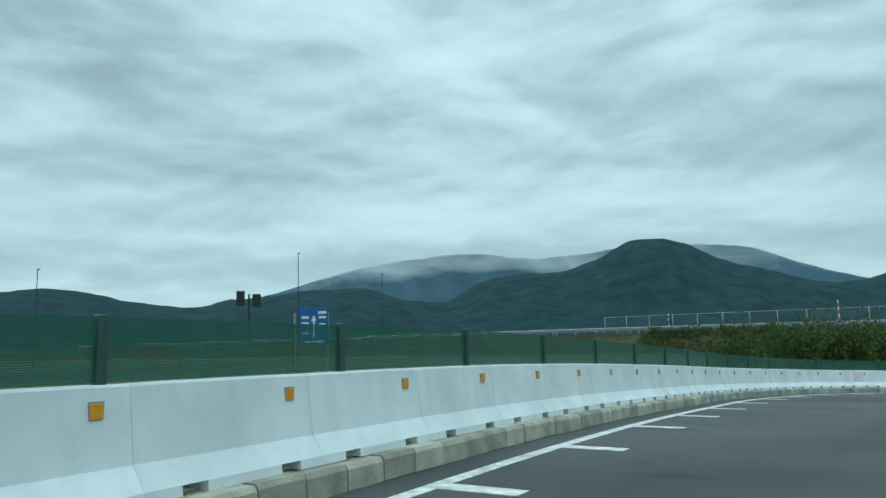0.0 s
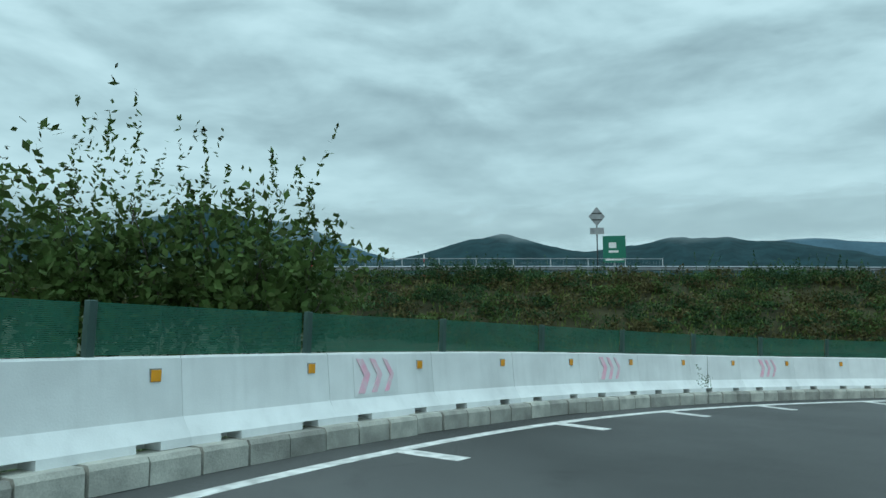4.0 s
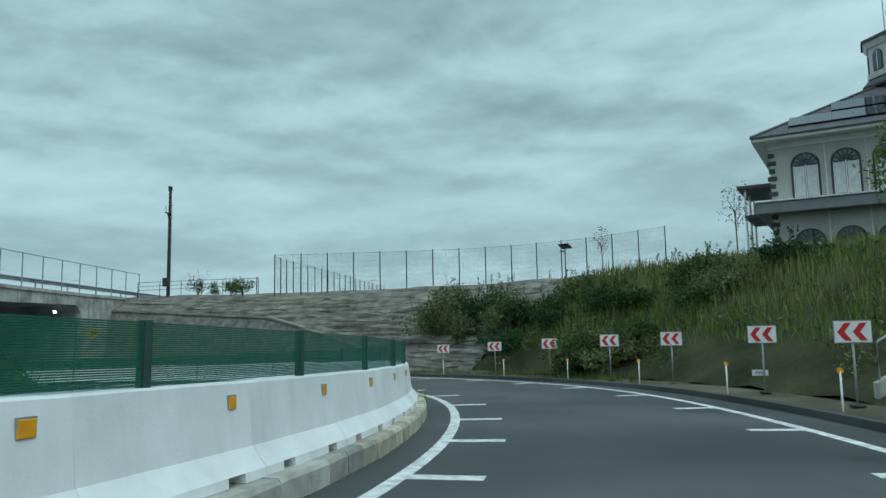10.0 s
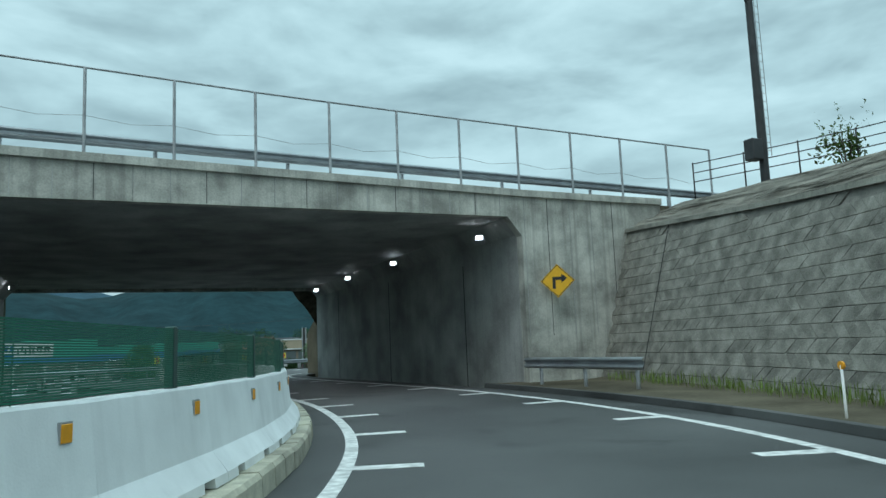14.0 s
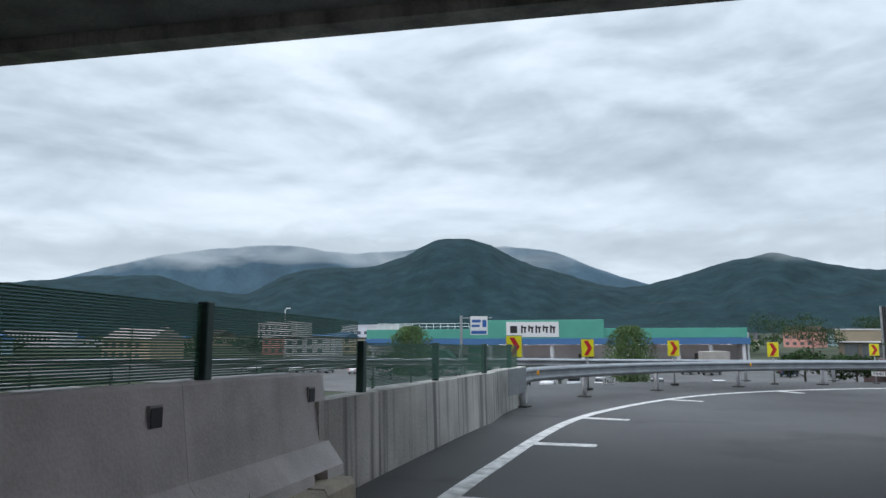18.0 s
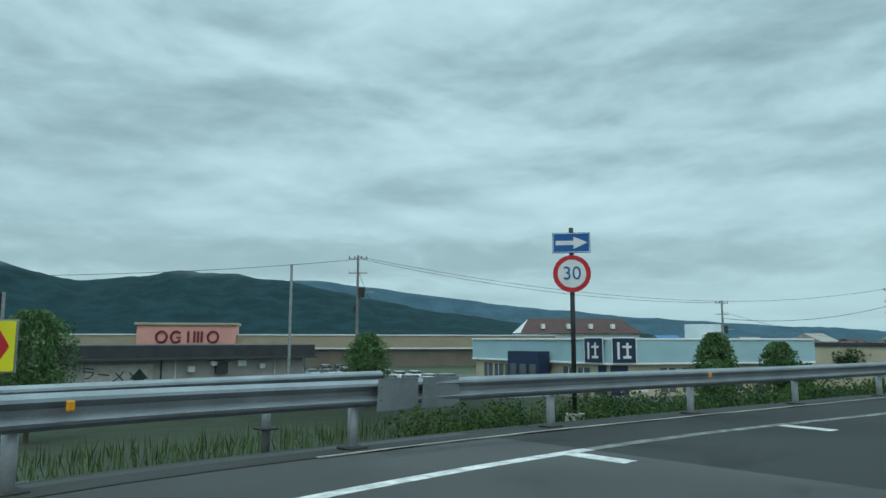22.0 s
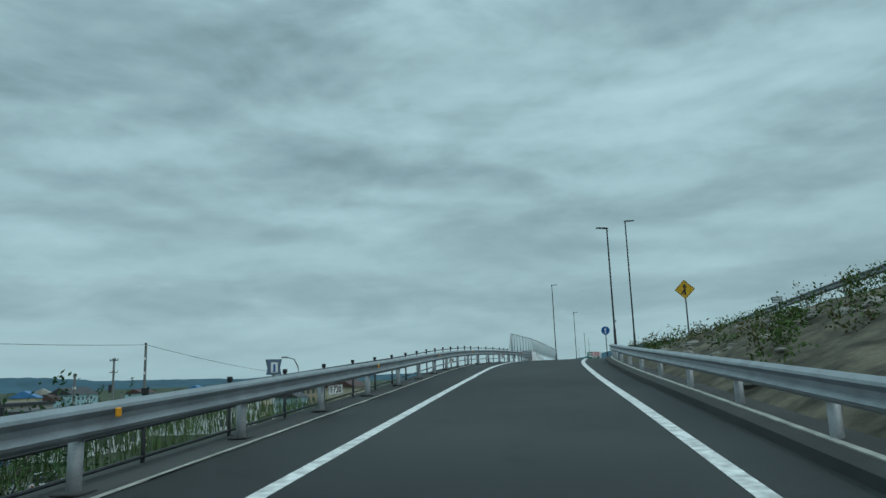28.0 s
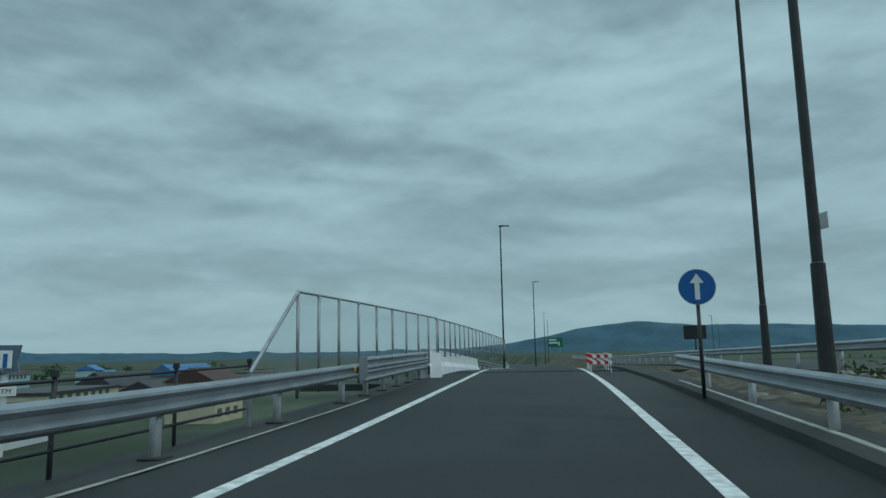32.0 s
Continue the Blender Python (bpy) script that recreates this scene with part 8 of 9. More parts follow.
def emb(s, o):
    return float(np.interp(o, [-12.5, -10.5, -0.9, 0.0], [-4.6, -4.35, -0.12, -0.05])) - cone_drop(s, o)


# shrubs on the highway embankment
for material, n, label, lf in ((LEAF_BROWN, 640, "dense brownish autumn shrubs on the highway embankment", 0.17), (LEAF, 420, "green shrubs and bramble on the highway embankment", 0.16), (LEAF_DARK, 520, "dark green shrubs on the highway embankment", 0.16)):
    base = spread(HWY, hw_s(-42), hw_s(77), -11.5, 0.35, n, emb)
    pts = np.concatenate([clump_points(x, y, z - 0.25, npr.uniform(0.6, 1.25), npr.uniform(0.5, 1.25), 150) for x, y, z in base])
    stuff("embankment_shrubs", quads("shrubs", pts, *axes_for(len(pts), lf * 1.3, lf)), material, label, "shrubs")
# ragged thickets along the crest, in uneven groups
thick = []
for s in npr.uniform(hw_s(-40), hw_s(66), 900):
    w = noise.fractal(Vector((s * 0.09, 3.0, 0)), 1.0, 2.0, 3)
    if w > npr.uniform(-0.25, 0.5):
        p = HWY.at(s, npr.uniform(-2.2, 0.2), 0)[0]
        thick.append((p.x, p.y, p.z - 0.5, 0.7 + max(0, w) * 0.9))
pts = np.concatenate([clump_points(x, y, z, npr.uniform(0.4, 0.9), h * npr.uniform(0.7, 1.5), 70) for x, y, z, h in thick])
stuff("crest_thicket", quads("thicket", pts, *axes_for(len(pts), 0.19, 0.12)), LEAF_DARK, "ragged dark thicket along the crest of the embankment", "shrubs")
tall_s = np.array([(x, y, z) for x, y, z, h in thick[::3]])
stuff("thicket_shoots", quads("shoots", *shoots(tall_s, 2.0, 60, 0.14)), LEAF_DARK, "long leafy shoots sticking out of the thicket", "shrubs")
top = spread(HWY, hw_s(-38), hw_s(72), -1.6, 0.5, 170, emb)
stuff("shrub_shoots", quads("shoots", *shoots(top, 1.35, 55, 0.15)), LEAF_DARK, "thin leafy shoots rising above the guardrail", "shrubs")
base = spread(HWY, hw_s(-160), hw_s(78), -12.3, -0.5, 9000, emb)
stuff("embankment_grass", quads("grass", *blades(base, 0.55, 0.09, 0.5)), GRASS_BLADE, "rough dry grass between the shrubs of the embankment", "grass")

# green strip behind the barriers
strip = part("grass_strip", rough_up(sweep(EDGE, 2, st(6.6), lambda s: [(34, 0.25), (26, 0.1), (18, -0.1), (9, -0.25), (1.6, -0.25)], 2.0, False), 0.12, 0.3, 2), GRASS_GROUND, None)
tag_structure(strip, "green grass strip behind the barriers", "grass")
base = spread(EDGE, 4, st(6.5), 1.8, 24, 20000, lambda s, o: -0.3 + 0.012 * max(0, o - 9))
stuff("strip_grass", quads("grass", *blades(base, 0.5, 0.07)), mat("fresh_grass_blade", (0.045, 0.095, 0.03), 0.7, 0, 0.35, 0.25, 0, 20, island=0.4, alpha_transmit=0.25, world_space=True), "lush green grass behind the barriers", "grass")


def bush(x, y, z, r, h, material, label, n=900, leaf=0.15):
    t = thing("bush", label, "bush", Matrix.Translation((x, y, z)), "bushes")
    for k in range(5):
        a = k * 1.3 + x
        part("stem", tube([(0, 0, -0.3), (math.cos(a) * r * 0.25, math.sin(a) * r * 0.25, h * 0.4), (math.cos(a) * r * 0.6, math.sin(a) * r * 0.6, h * 0.8)], 0.03, 5, None, 0.01), BARK, t)
    pts = np.concatenate([clump_points(npr.normal(0, r * 0.4), npr.normal(0, r * 0.4), npr.uniform(0, h * 0.35), r * npr.uniform(0.4, 0.7), h * npr.uniform(0.45, 0.75), n // 6) for _ in range(6)])
    sp_ = shoots(np.array([(npr.normal(0, r * 0.5), npr.normal(0, r * 0.5), h * 0.6) for _ in range(10)]), h * 0.55, n // 40, leaf)
    a, b = axes_for(len(pts), leaf * 1.4, leaf)
    part("foliage", quads("foliage", np.concatenate([pts, sp_[0]]), np.concatenate([a, sp_[1]]), np.concatenate([b, sp_[2]])), material, t)


for x, y, r, h in ((-16.4, 6.5, 2.0, 3.4), (-15.3, 7.0, 2.0, 3.8), (-13.7, 7.7, 2.0, 4.0), (-12.1, 8.3, 2.0, 4.4), (-10.8, 8.8, 2.0, 4.5), (-9.5, 9.2, 2.0, 4.5), (-8.2, 9.5, 2.0, 4.2), (-7.1, 9.7, 2.0, 3.4)):
    bush(x, y, -1.2, r, h, LEAF, "large green roadside bush below the highway", 1500, 0.17)

# grass bank on the outside of the curve
def bank_places(s0, s1, n, lo, hi):
    out_ = []
    grid = [bank_profile(q) for q in np.linspace(s0, s1, 200)]
    for s in npr.uniform(s0, s1, n):
        pr_ = grid[int((s - s0) / (s1 - s0) * 199)]
        o = pr_[0][0] - npr.uniform(lo, hi) * (pr_[0][0] - pr_[6][0])
        z = float(np.interp(-o, [-q[0] for q in pr_], [q[1] for q in pr_]))
        p = EDGE.at(s, o, z - 0.05)[0]
        out_.append((p.x, p.y, p.z))
    return np.array(out_)


base = bank_places(st(8.2), st(13.34), 34000, 0.16, 1.5)
stuff("bank_grass", quads("grass", *blades(base, 0.7, 0.06, 0.4)), GRASS_BLADE, "tall yellow green grass on the bank", "grass")
base = bank_places(st(8.0), st(13.3), 12000, 0.3, 1.5)
stuff("bank_seed_grass", quads("grass", *blades(base, 1.05, 0.04, 0.25)), mat("dry_grass_blade", (0.23, 0.21, 0.08), 0.8, 0, 0.3, 0.3, 0, 20, island=0.35, alpha_transmit=0.25, world_space=True), "tall dry seeding grass on the bank", "grass")
for material, n, label in ((LEAF_OLIVE, 230, "olive green weeds on the bank"), (LEAF, 110, "green weeds and shrubs on the bank")):
    base = bank_places(st(8.2), st(13.3), n, 0.05, 1.1)
    pts = np.concatenate([clump_points(x, y, z - 0.15, npr.uniform(0.4, 0.9), npr.uniform(0.5, 1.1), 110) for x, y, z in base])
    stuff("bank_weeds", quads("weeds", pts, *axes_for(len(pts), 0.16, 0.09)), material, label, "weeds")
for i, p in enumerate(bank_places(st(13.2), st(13.85), 9, 0.0, 0.45)):
    bush(p[0], p[1], p[2] - 0.2, npr.uniform(1.1, 1.6), npr.uniform(2.0, 3.0), LEAF_OLIVE if i % 3 else LEAF_DARK, "tall leafy bush at the end of the block wall", 2000, 0.13)
for i, p in enumerate(bank_places(st(12.4), st(13.4), 20, 0.0, 1.0)):
    bush(p[0], p[1], p[2] - 0.2, npr.uniform(1.0, 1.5), npr.uniform(1.2, 2.0), LEAF_DARK if i % 5 == 0 else LEAF_OLIVE if i % 2 else LEAF, "leafy bush at the end of the grass bank", 1700, 0.13)
for x, y, z, h in ((108.0, 64.5, 0.4, 1.9), (110.5, 62.0, 0.5, 1.5), (112.5, 66.0, 0.3, 1.6), (107.0, 60.0, 0.3, 1.3), (104.5, 57.0, 0.2, 1.2)):
    bush(x, y, z, 0.8, h, LEAF, "small green shrub at the head of the slope", 420, 0.13)
# weeds at the foot of the wall and the verge
base = np.array([tuple(EDGE.at(s, foot(s) + npr.uniform(-0.1, 0.75), 0.02)[0]) for s in npr.uniform(st(12.2), st(16.2), 2600)])
stuff("wall_weeds", quads("weeds", *blades(base, 0.42, 0.03, 0.35)), GRASS_BLADE, "weeds growing along the foot of the block wall", "weeds")
base = np.array([tuple(EDGE.at(s, 0.68 + npr.uniform(-0.03, 0.1), 0.0)[0]) for s in np.r_[npr.uniform(st(11.6), st(12.2), 120), npr.uniform(st(17.0), st(18.6), 60)]])
stuff("kerb_weeds", quads("weeds", *blades(base, 0.4, 0.02, 0.3)), GRASS_BLADE, "thin weeds in the kerb joint", "weeds")
kw = np.array([tuple(EDGE.at(s, 0.62 + npr.uniform(-0.1, 0.05), 0.0)[0]) for s in npr.uniform(165.2, 167.6, 150)])
stuff("kerb_tall_weeds", quads("weeds", *blades(kw, 0.85, 0.025, 0.18)), GRASS_BLADE, "tuft of tall weeds growing at the kerb", "weeds")
sk = EDGE.at(84.9, 0.63, 0.0)[0]
weed = thing("tall_weed", "single tall weed growing at the kerb", "weed", Matrix.Translation(sk))
part("stalk", tube([(0, 0, 0), (0.01, 0, 0.5), (0.02, 0.01, 1.25)], 0.009, 5, None, 0.004), BARK, weed)
part("foliage", quads("foliage", *shoots(np.array([(0, 0, 0.35)] * 2), 0.75, 45, 0.06)), LEAF, weed)

# verge plants behind the ramp guardrail
def left_drop(s, o):
    p = EDGE.at(s, o, 0)[0]
    return ground_z(p.x, p.y) - p.z


for material, n, hh, lf, label in ((LEAF, 330, 1.05, 0.08, "green weeds behind the ramp guardrail"), (LEAF_DARK, 200, 1.0, 0.08, "dark green weeds behind the ramp guardrail")):
    out_ = []
    for s in npr.uniform(st(23.1), st(28.3), n):
        o = rail_off(s) + npr.uniform(0.75, 4.5)
        p = EDGE.at(s, o, 0)[0]
        out_.append(clump_points(p.x, p.y, ground_z(p.x, p.y) - 0.1, npr.uniform(0.35, 0.7), npr.uniform(0.6, 1.1) * hh, 210))
    pts = np.concatenate(out_)
    stuff("verge_weeds", quads("weeds", pts, *axes_for(len(pts), lf * 1.3, lf * 0.8)), material, label, "weeds")
base = []
for s in npr.uniform(st(21.7), st(30), 20000):
    p = EDGE.at(s, rail_off(s) + npr.uniform(0.6, 7.0), 0)[0]
    base.append((p.x, p.y, ground_z(p.x, p.y) - 0.05))
stuff("verge_grass", quads("grass", *blades(np.array(base), 0.5, 0.035, 0.4)), mat("verge_blade", (0.075, 0.115, 0.035), 0.8, 0, 0.4, 0.25, 0, 20, island=0.45, alpha_transmit=0.2, world_space=True), "long green grass behind the ramp guardrail", "grass")
top = np.array([tuple(EDGE.at(s, rail_off(s) + npr.uniform(1.0, 2.5), -0.4)[0]) for s in npr.uniform(st(27.0), st(28.8), 45)])
stuff("verge_shoots", quads("shoots", *shoots(top, 1.5, 60, 0.07)), LEAF_DARK, "tall leafy shoots standing above the guardrail", "weeds")

# shrubs on the slope beside the ramp
for material, n in ((LEAF, 150), (LEAF_BROWN, 90)):
    out_ = []
    for s in npr.uniform(st(24.6), st(33.2), n):
        a = EDGE.at(s, right_off(s) - 0.6, 0.02)[0]
        b = HWY.at(hw_s(a.x + 1.5), HWY_W + 0.1, -0.06)[0]
        t = npr.uniform(0.1, 1.0)
        out_.append(clump_points(a.x + (b.x - a.x) * t, a.y + (b.y - a.y) * t, a.z + (b.z - a.z) * t ** 0.85 - 0.1, npr.uniform(0.25, 0.7), npr.uniform(0.4, 1.1), 120))
    pts = np.concatenate(out_)
    stuff("slope_shrubs", quads("shrubs", pts, *axes_for(len(pts), 0.13, 0.07)), material, "scattered low shrubs on the rocky slope", "shrubs")


def tree(x, y, z, height, r, material, label, n=2600, leaf=0.24, droop=0.0, trunk=0.16, cone=False):
    t = thing("tree", label, "tree", Matrix.Translation((x, y, z)), "trees")
    tb_ = bmesh.new()
    tube([(0, 0, -0.3), (0.05, 0.02, height * 0.3), (0.0, 0.08, height * 0.62), (0.05, 0.0, height * 0.92)], trunk, 8, tb_, trunk * 0.2)
    part("trunk", tb_, BARK, t)
    heads = []
    for k in range(9):
        a = k * 2.4 + x
        z0 = height * npr.uniform(0.25, 0.6)
        q = 1.0 if not cone else 1.0 - 0.75 * (z0 / height)
        e = Vector((math.cos(a) * r * 0.62 * q, math.sin(a) * r * 0.62 * q, z0 + height * npr.uniform(0.12, 0.3)))
        part("limb", tube([(0, 0, z0), (e.x * 0.5, e.y * 0.5, (z0 + e.z) / 2 + 0.1), tuple(e)], trunk * 0.35, 5, None, 0.015), BARK, t)
        heads.append(e)
    pts = []
    for e in heads + [Vector((0, 0, height * 0.8))]:
        pts.append(clump_points(e.x, e.y, e.z - height * 0.16, r * 0.48, height * 0.36, n // 10))
    if droop:
        # an even dome of hanging twigs
        zz = height * npr.uniform(0.16, 1.0, n) ** 0.8
        lift = np.clip((zz / height - 0.55) / 0.47, 0, 1)
        a = npr.uniform(0, 6.28, n)
        low = np.clip(0.72 + 0.28 * (zz / height - 0.16) / 0.39, 0.72, 1.0)
        rr = r * low * np.sqrt(1 - lift ** 2) * npr.uniform(0.35, 1.12, n) * (1 + 0.14 * np.sin(a * 4 + x + zz) + 0.10 * np.sin(a * 9 + zz * 2))
        pts = [np.stack([np.cos(a) * rr, np.sin(a) * rr, zz], 1)]
    if cone:
        u_ = npr.uniform(0, 1, n)
        a = npr.uniform(0, 6.28, n)
        rr = r * (1 - u_) * npr.uniform(0.3, 1.0, n) + 0.1
        pts = [np.stack([np.cos(a) * rr, np.sin(a) * rr, height * (0.12 + 0.9 * u_)], 1)]
    p = np.concatenate(pts)
    part("crown", quads("crown", p, *axes_for(len(p), leaf * 1.4, leaf * (0.65 if droop else 0.8), -0.8 if droop else 0.0)), material, t)


WILLOW = mat("willow_leaf", (0.10, 0.18, 0.06), 0.6, 0, 0.35, 0.6, 0, 20, island=0.4, alpha_transmit=0.3, world_space=True)
for x, y, h, r in ((90.3, 161.7, 8.2, 2.4), (63.5, 158.4, 7.8, 2.4), (36.5, 155.8, 8.0, 2.6), (117.9, 174.0, 7.0, 1.9), (140.5, 152.3, 7.0, 1.6), (162.9, 163.0, 6.2, 1.8), (138.5, 150.6, 4.8, 1.3)):
    tree(x, y, LOW, h, r, WILLOW, "round drooping green street tree beside the lot", 7500, 0.24, 0.7)
for x, y, h, r in ((79, 180, 5.0, 3.0), (84.5, 182, 4.2, 2.6), (22, 172, 4.0, 2.0), (75, 262, 11, 6.5), (60, 330, 13, 8), (88, 335, 12, 7), (185, 168, 6, 2.6), (222, 166, 5.5, 3), (150, 152, 4.5, 1.6)):
    tree(x, y, LOW, h, r, LEAF_DARK, "dark green round tree on the plain", 2600, 0.34)
tree(39.8, 52.4, -0.6, 5.6, 2.1, LEAF_PALE, "pale slender pointed young tree on the embankment", 2400, 0.18, 0, 0.08, True)
tree(101.0, 6.6, 1.6, 8.4, 2.8, GRASS_BLADE, "light green tree before the pale house", 3000, 0.2)
tree(113.0, 27.0, 1.0, 4.4, 0.9, LEAF_BROWN, "slim nearly bare sapling on the bank", 160, 0.12, 0, 0.05)
tree(110.5, 16.5, 2.4, 5.0, 1.2, LEAF_BROWN, "slim nearly bare young tree on the bank", 260, 0.14, 0, 0.06)
for x, y, h in ((163.5, 124.0, 3.3), (166.0, 124.6, 3.6), (169.0, 123.8, 2.8)):
    tree(x, y, -8.6, h + 1.2, 1.5, LEAF_DARK, "ragged dark shrub tree behind the guardrail", 1500, 0.085, 0, 0.05)
# far woods and orchards on the plain
far = []
for k in range(420):
    b = npr.uniform(-75, 95)
    r = npr.uniform(260, 900)
    x, y = 100 - math.sin(radians(b)) * r, 60 + math.cos(radians(b)) * r
    if y < 330 and x > -65:
        continue
    zz = LOW if y > 60 + 0.13 * x else 0.0
    far.append(clump_points(x, y, zz, npr.uniform(3, 8), npr.uniform(3, 8), 90))
far = np.concatenate(far)
stuff("far_trees", quads("far_trees", far, *axes_for(len(far), 1.6, 1.2)), LEAF_DARK, "distant dark trees and orchards on the plain", "trees")

# ---- things to the west and along the highway ----
for b, tp, trn in (((-106.5, 30.3, 2.0), 19.0, 0.0), ((-110.0, 54.0, 2.2), 16.5, 0.0), ((-115.3, -11.3, 0.0), 14.6, 0.0)):
    street_lamp(b, tp, trn, "tall slim dark lamp post at the junction", 0.8, 0.13)
bsn = thing("direction_sign", "blue direction sign with white bars and arrow on grey posts", "road sign", face_to((-44.5, -10.4, -1.1), (4, -46)))
for x in (-1.55, 1.15):
    part("post", tube([(x, 0.1, -0.5), (x, 0.1, 5.9)], 0.11, 8), STEEL, bsn)
pnl = part("panel", box((-1.2, -0.1, 3.2), (1.2, 0.0, 6.3), 0.02), BLUE, bsn)
for x, z, w, h in ((0.0, 4.6, 0.14, 1.5), (-0.7, 5.5, 0.6, 0.22), (-0.7, 5.0, 0.6, 0.2), (0.7, 5.9, 0.7, 0.22), (0.7, 5.5, 0.6, 0.2), (0.7, 4.9, 0.5, 0.2), (-0.7, 4.2, 0.5, 0.2), (0.0, 3.5, 1.6, 0.16)):
    part("text_bar", plate_mesh("text_bar", rect(w, h, z, x), -0.115, -0.105, WHITE), None, pnl)
part("arrow_head", plate_mesh("arrow_head", [(-0.22, 5.2), (0.22, 5.2), (0, 5.7)], -0.118, -0.106, WHITE), None, pnl)
sg = thing("signal_box", "dark traffic signal housing on a post", "traffic signal", face_to((-119.9, 27.9, -2.3), (4, -46)) @ Matrix.Scale(1.6, 4))
part("post", tube([(0, 0, -0.5), (0, 0, 9.0)], 0.12, 8), DARK_STEEL, sg)
part("signal_head", box((-1.5, -0.3, 7.6), (-0.5, 0.2, 9.4), 0.05), BLACK, sg)
part("signal_head", box((0.4, -0.3, 7.4), (1.4, 0.2, 9.0), 0.05), BLACK, sg)
mk = thing("snow_marker", "diamond marker sign with small plate on a dark pole", "road sign", face_to((1.6, 50.0, 2.0), (6, 12)))
part("pole", pole_mesh("pole", 4.6, 0.05, DARK_STEEL), None, mk)
part("diamond_plate", plate_mesh("diamond_plate", [(0, 4.05), (0.62, 4.8), (0, 5.55), (-0.62, 4.8)], -0.07, -0.05, STEEL_DULL), None, mk)
for z in (4.55, 5.05):
    part("stiffener", box((-0.4, -0.09, z - 0.04), (0.4, -0.071, z + 0.04)), DARK_STEEL, mk)
part("lower_plate", plate_mesh("lower_plate", rect(1.05, 0.5, 3.7), -0.07, -0.05, STEEL_DULL), None, mk)
gs2 = thing("green_sign", "green highway exit sign with white bars", "road sign", face_to((5.7, 86.3, 2.0), (4, 10)))
part("post", tube([(0, 0.1, -0.5), (0, 0.1, 4.0)], 0.1, 8), STEEL_DULL, gs2)
gp = part("panel", box((-1.4, -0.08, 3.2), (1.4, 0.0, 6.6), 0.02), GREEN_SIGN, gs2)
for x, z, w, h in ((-0.2, 5.4, 0.9, 0.7), (-0.1, 4.6, 1.2, 0.28), (0, 3.6, 2.2, 0.24)):
    part("text_bar", plate_mesh("text_bar", rect(w, h, z, x), -0.095, -0.085, WHITE), None, gp)
s6 = thing("plate_sign", "grey plate sign seen from its back on a dark post", "road sign", face_to((66.6, 63.2, 0.9), (50, 25)))
part("pole", pole_mesh("pole", 3.9, 0.04, DARK_STEEL), None, s6)
part("panel", plate_mesh("panel", rect(0.75, 1.1, 3.6), -0.07, -0.05, STEEL_DULL), None, s6)
for z in (3.35, 3.85):
    part("stiffener", box((-0.3, -0.09, z - 0.03), (0.3, -0.071, z + 0.03)), DARK_STEEL, s6)
for x, y, z in ((-54, 72, 2.3), (-16, 72, 2.3), (-20, 47, 2.3)):
    sn = thing("snow_pole", "striped snow pole beside the highway", "marker pole", Matrix.Translation((x, y, z)), "snow poles")
    for k in range(8):
        part("band", tube([(0, 0, k * 0.42), (0, 0, k * 0.42 + 0.42)], 0.06, 6), (WHITE if k % 2 else (RED if x > -40 else BLACK)), sn)
# far wire screen fence beyond the highway
fence_run("mesh_fence", [tuple(HWY.at(hw_s(x), HWY_W + 0.6, 0.0)[0]) for x in (-60, -40, -20, 0, 14)], 3.0, 4.0, (3.0,), "tall pale wire fence on the far side of the highway", STEEL_DULL, STEEL_DULL, 0.05, 0.03, 0.35)
# white edge rail of the opposite lane behind the screen
guardrail("guardrail", EDGE, st(7.2), st(18.3), lambda s: 9.2, "pale guardrail on the far side of the opposite lane", False, 0.55, 4.0, 0.06, 0, False)

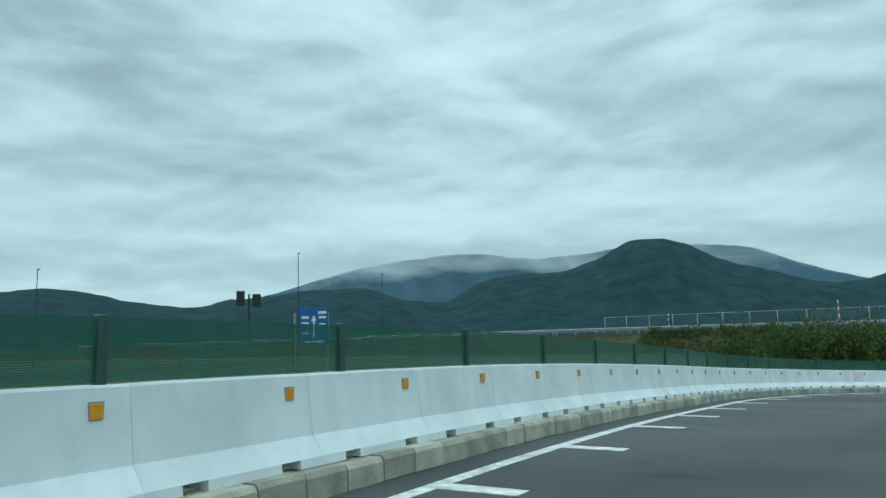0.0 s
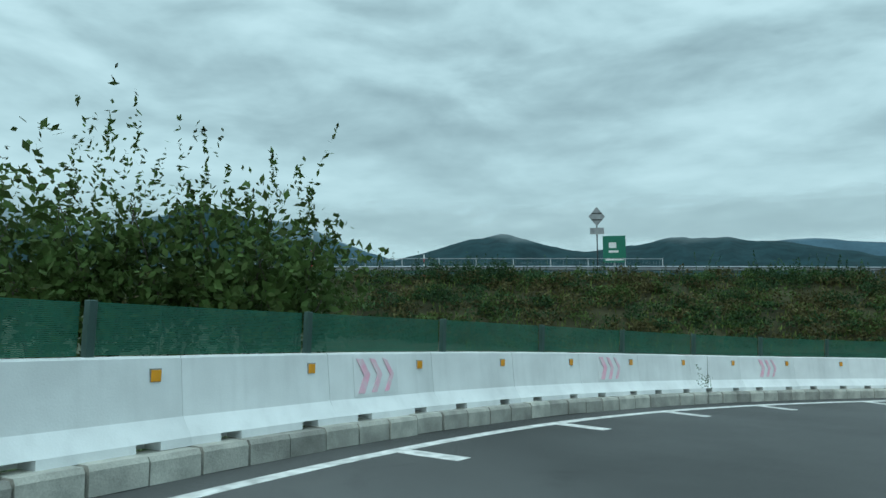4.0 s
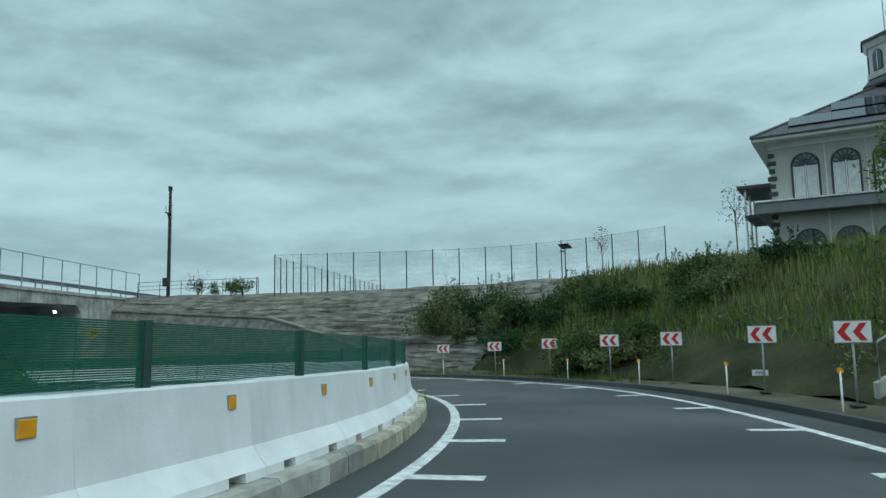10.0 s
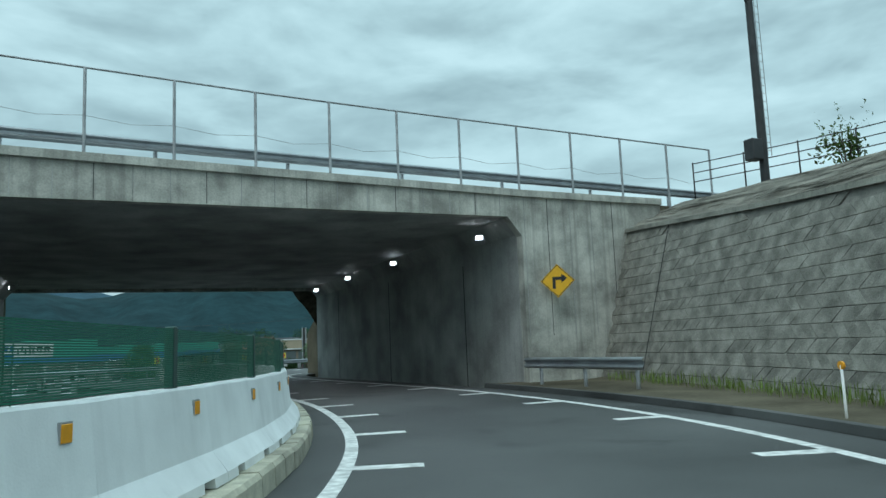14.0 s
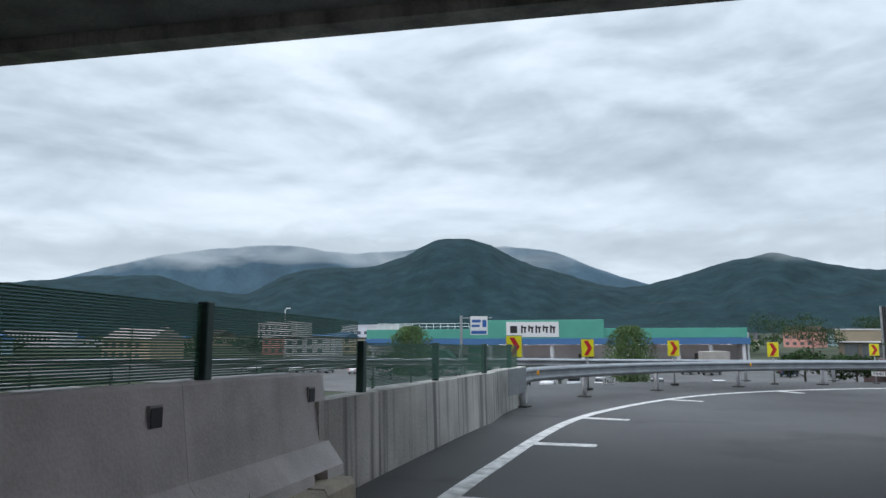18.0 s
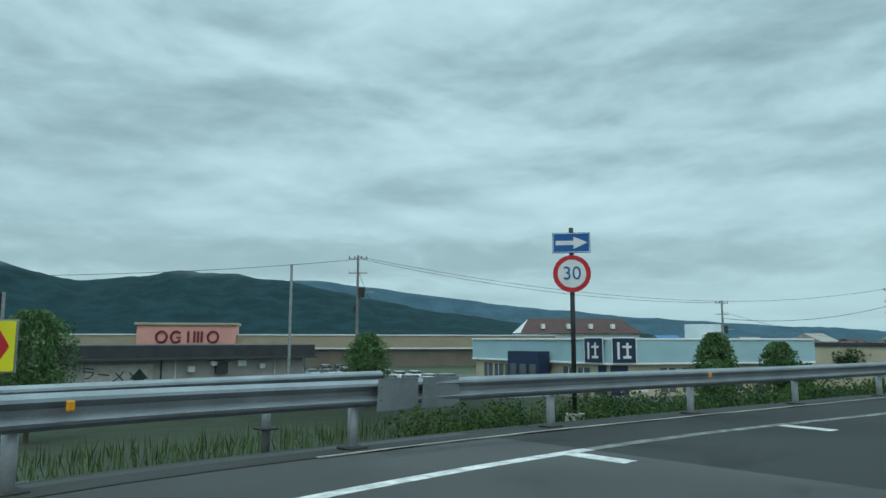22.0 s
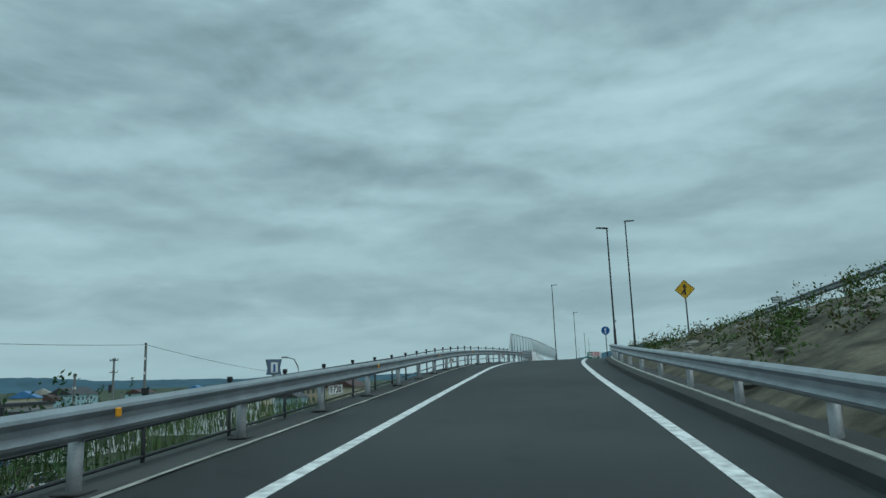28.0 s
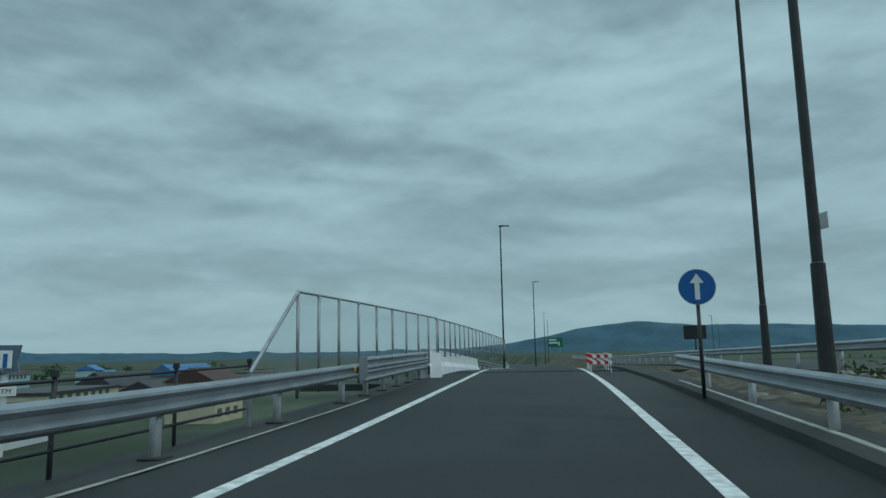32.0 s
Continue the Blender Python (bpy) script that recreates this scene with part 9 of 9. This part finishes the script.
# ---- single blocks of the leaning wall, in slanted courses ----
def block_mesh(slant, w=0.353, h=0.334, d=0.005):
    k = 0.012
    o = [(-w / 2 - slant, -h / 2), (w / 2 - slant, -h / 2), (w / 2 + slant, h / 2), (-w / 2 + slant, h / 2)]
    i_ = [(x * (1 - k * 2 / w), z * (1 - k * 2 / h)) for x, z in o]
    v = [(x, -0.05, z) for x, z in o] + [(x, d * 0.55, z) for x, z in o] + [(x, d, z) for x, z in i_]
    f = [(8, 9, 10, 11)]
    for a in (0, 4):
        for q in range(4):
            f.append((a + q, a + (q + 1) % 4, a + 4 + (q + 1) % 4, a + 4 + q))
    bm_ = bmesh.new()
    bm_.from_mesh(mesh_of("wall_block", v, f))
    bmesh.ops.recalc_face_normals(bm_, faces=bm_.faces)
    me = bpy.data.meshes.new("wall_block")
    bm_.to_mesh(me)
    bm_.free()
    me.materials.append(STONE)
    return me


blocks = [block_mesh(0.17), block_mesh(-0.17)]
rng = random.Random(3)
lean = math.atan(0.30)
n_blocks, rest_v, rest_f = 0, [], []
# stations one stone apart along the foot of the wall, which is longer than the road's edge
stones, s = [], st(13.22)
while s < st(16.35):
    stretch = (EDGE.at(s + 0.2, foot(s + 0.2))[0] - EDGE.at(s - 0.2, foot(s - 0.2))[0]).length / 0.4
    stones.append((s, stretch))
    s += 0.36 / stretch
for row in range(18):
    z = 0.12 + row * 0.335
    for s, stretch in stones:
        if z + 0.2 < wall_h(s_u(s)):
            a_, b_ = EDGE.at(s - 0.2, foot(s - 0.2) - 0.06 - 0.30 * z, z)[0], EDGE.at(s + 0.2, foot(s + 0.2) - 0.06 - 0.30 * z, z)[0]
            m = Matrix.Translation((a_ + b_) / 2) @ Matrix.Rotation(math.atan2(b_.y - a_.y, b_.x - a_.x), 4, "Z") @ Matrix.Rotation(-math.asin((b_ - a_).normalized().z), 4, "Y") @ Matrix.Translation((0, rng.uniform(-0.004, 0.004), 0)) @ Matrix.Rotation(lean, 4, "X") @ Matrix.Rotation(rng.uniform(-0.015, 0.015), 4, "Y") @ Matrix.Rotation(rng.uniform(-0.02, 0.02), 4, "Z") @ Matrix.Diagonal(((b_ - a_).length / 0.4 / stretch, 1, 1, 1))
            if st(13.4) < s < st(15.5) and row < 8 and n_blocks < 300:
                part("wall_block", blocks[row % 2], None, backing, m=m)
                n_blocks += 1
            else:
                k = len(rest_v)
                rest_v += [m @ v.co for v in blocks[row % 2].vertices]
                rest_f += [tuple(k + i for i in p.vertices) for p in blocks[row % 2].polygons]
rest = part("wall_blocks", mesh_of("wall_blocks", rest_v, rest_f), STONE, backing)
tagged(rest, "", "", "", "stuff")
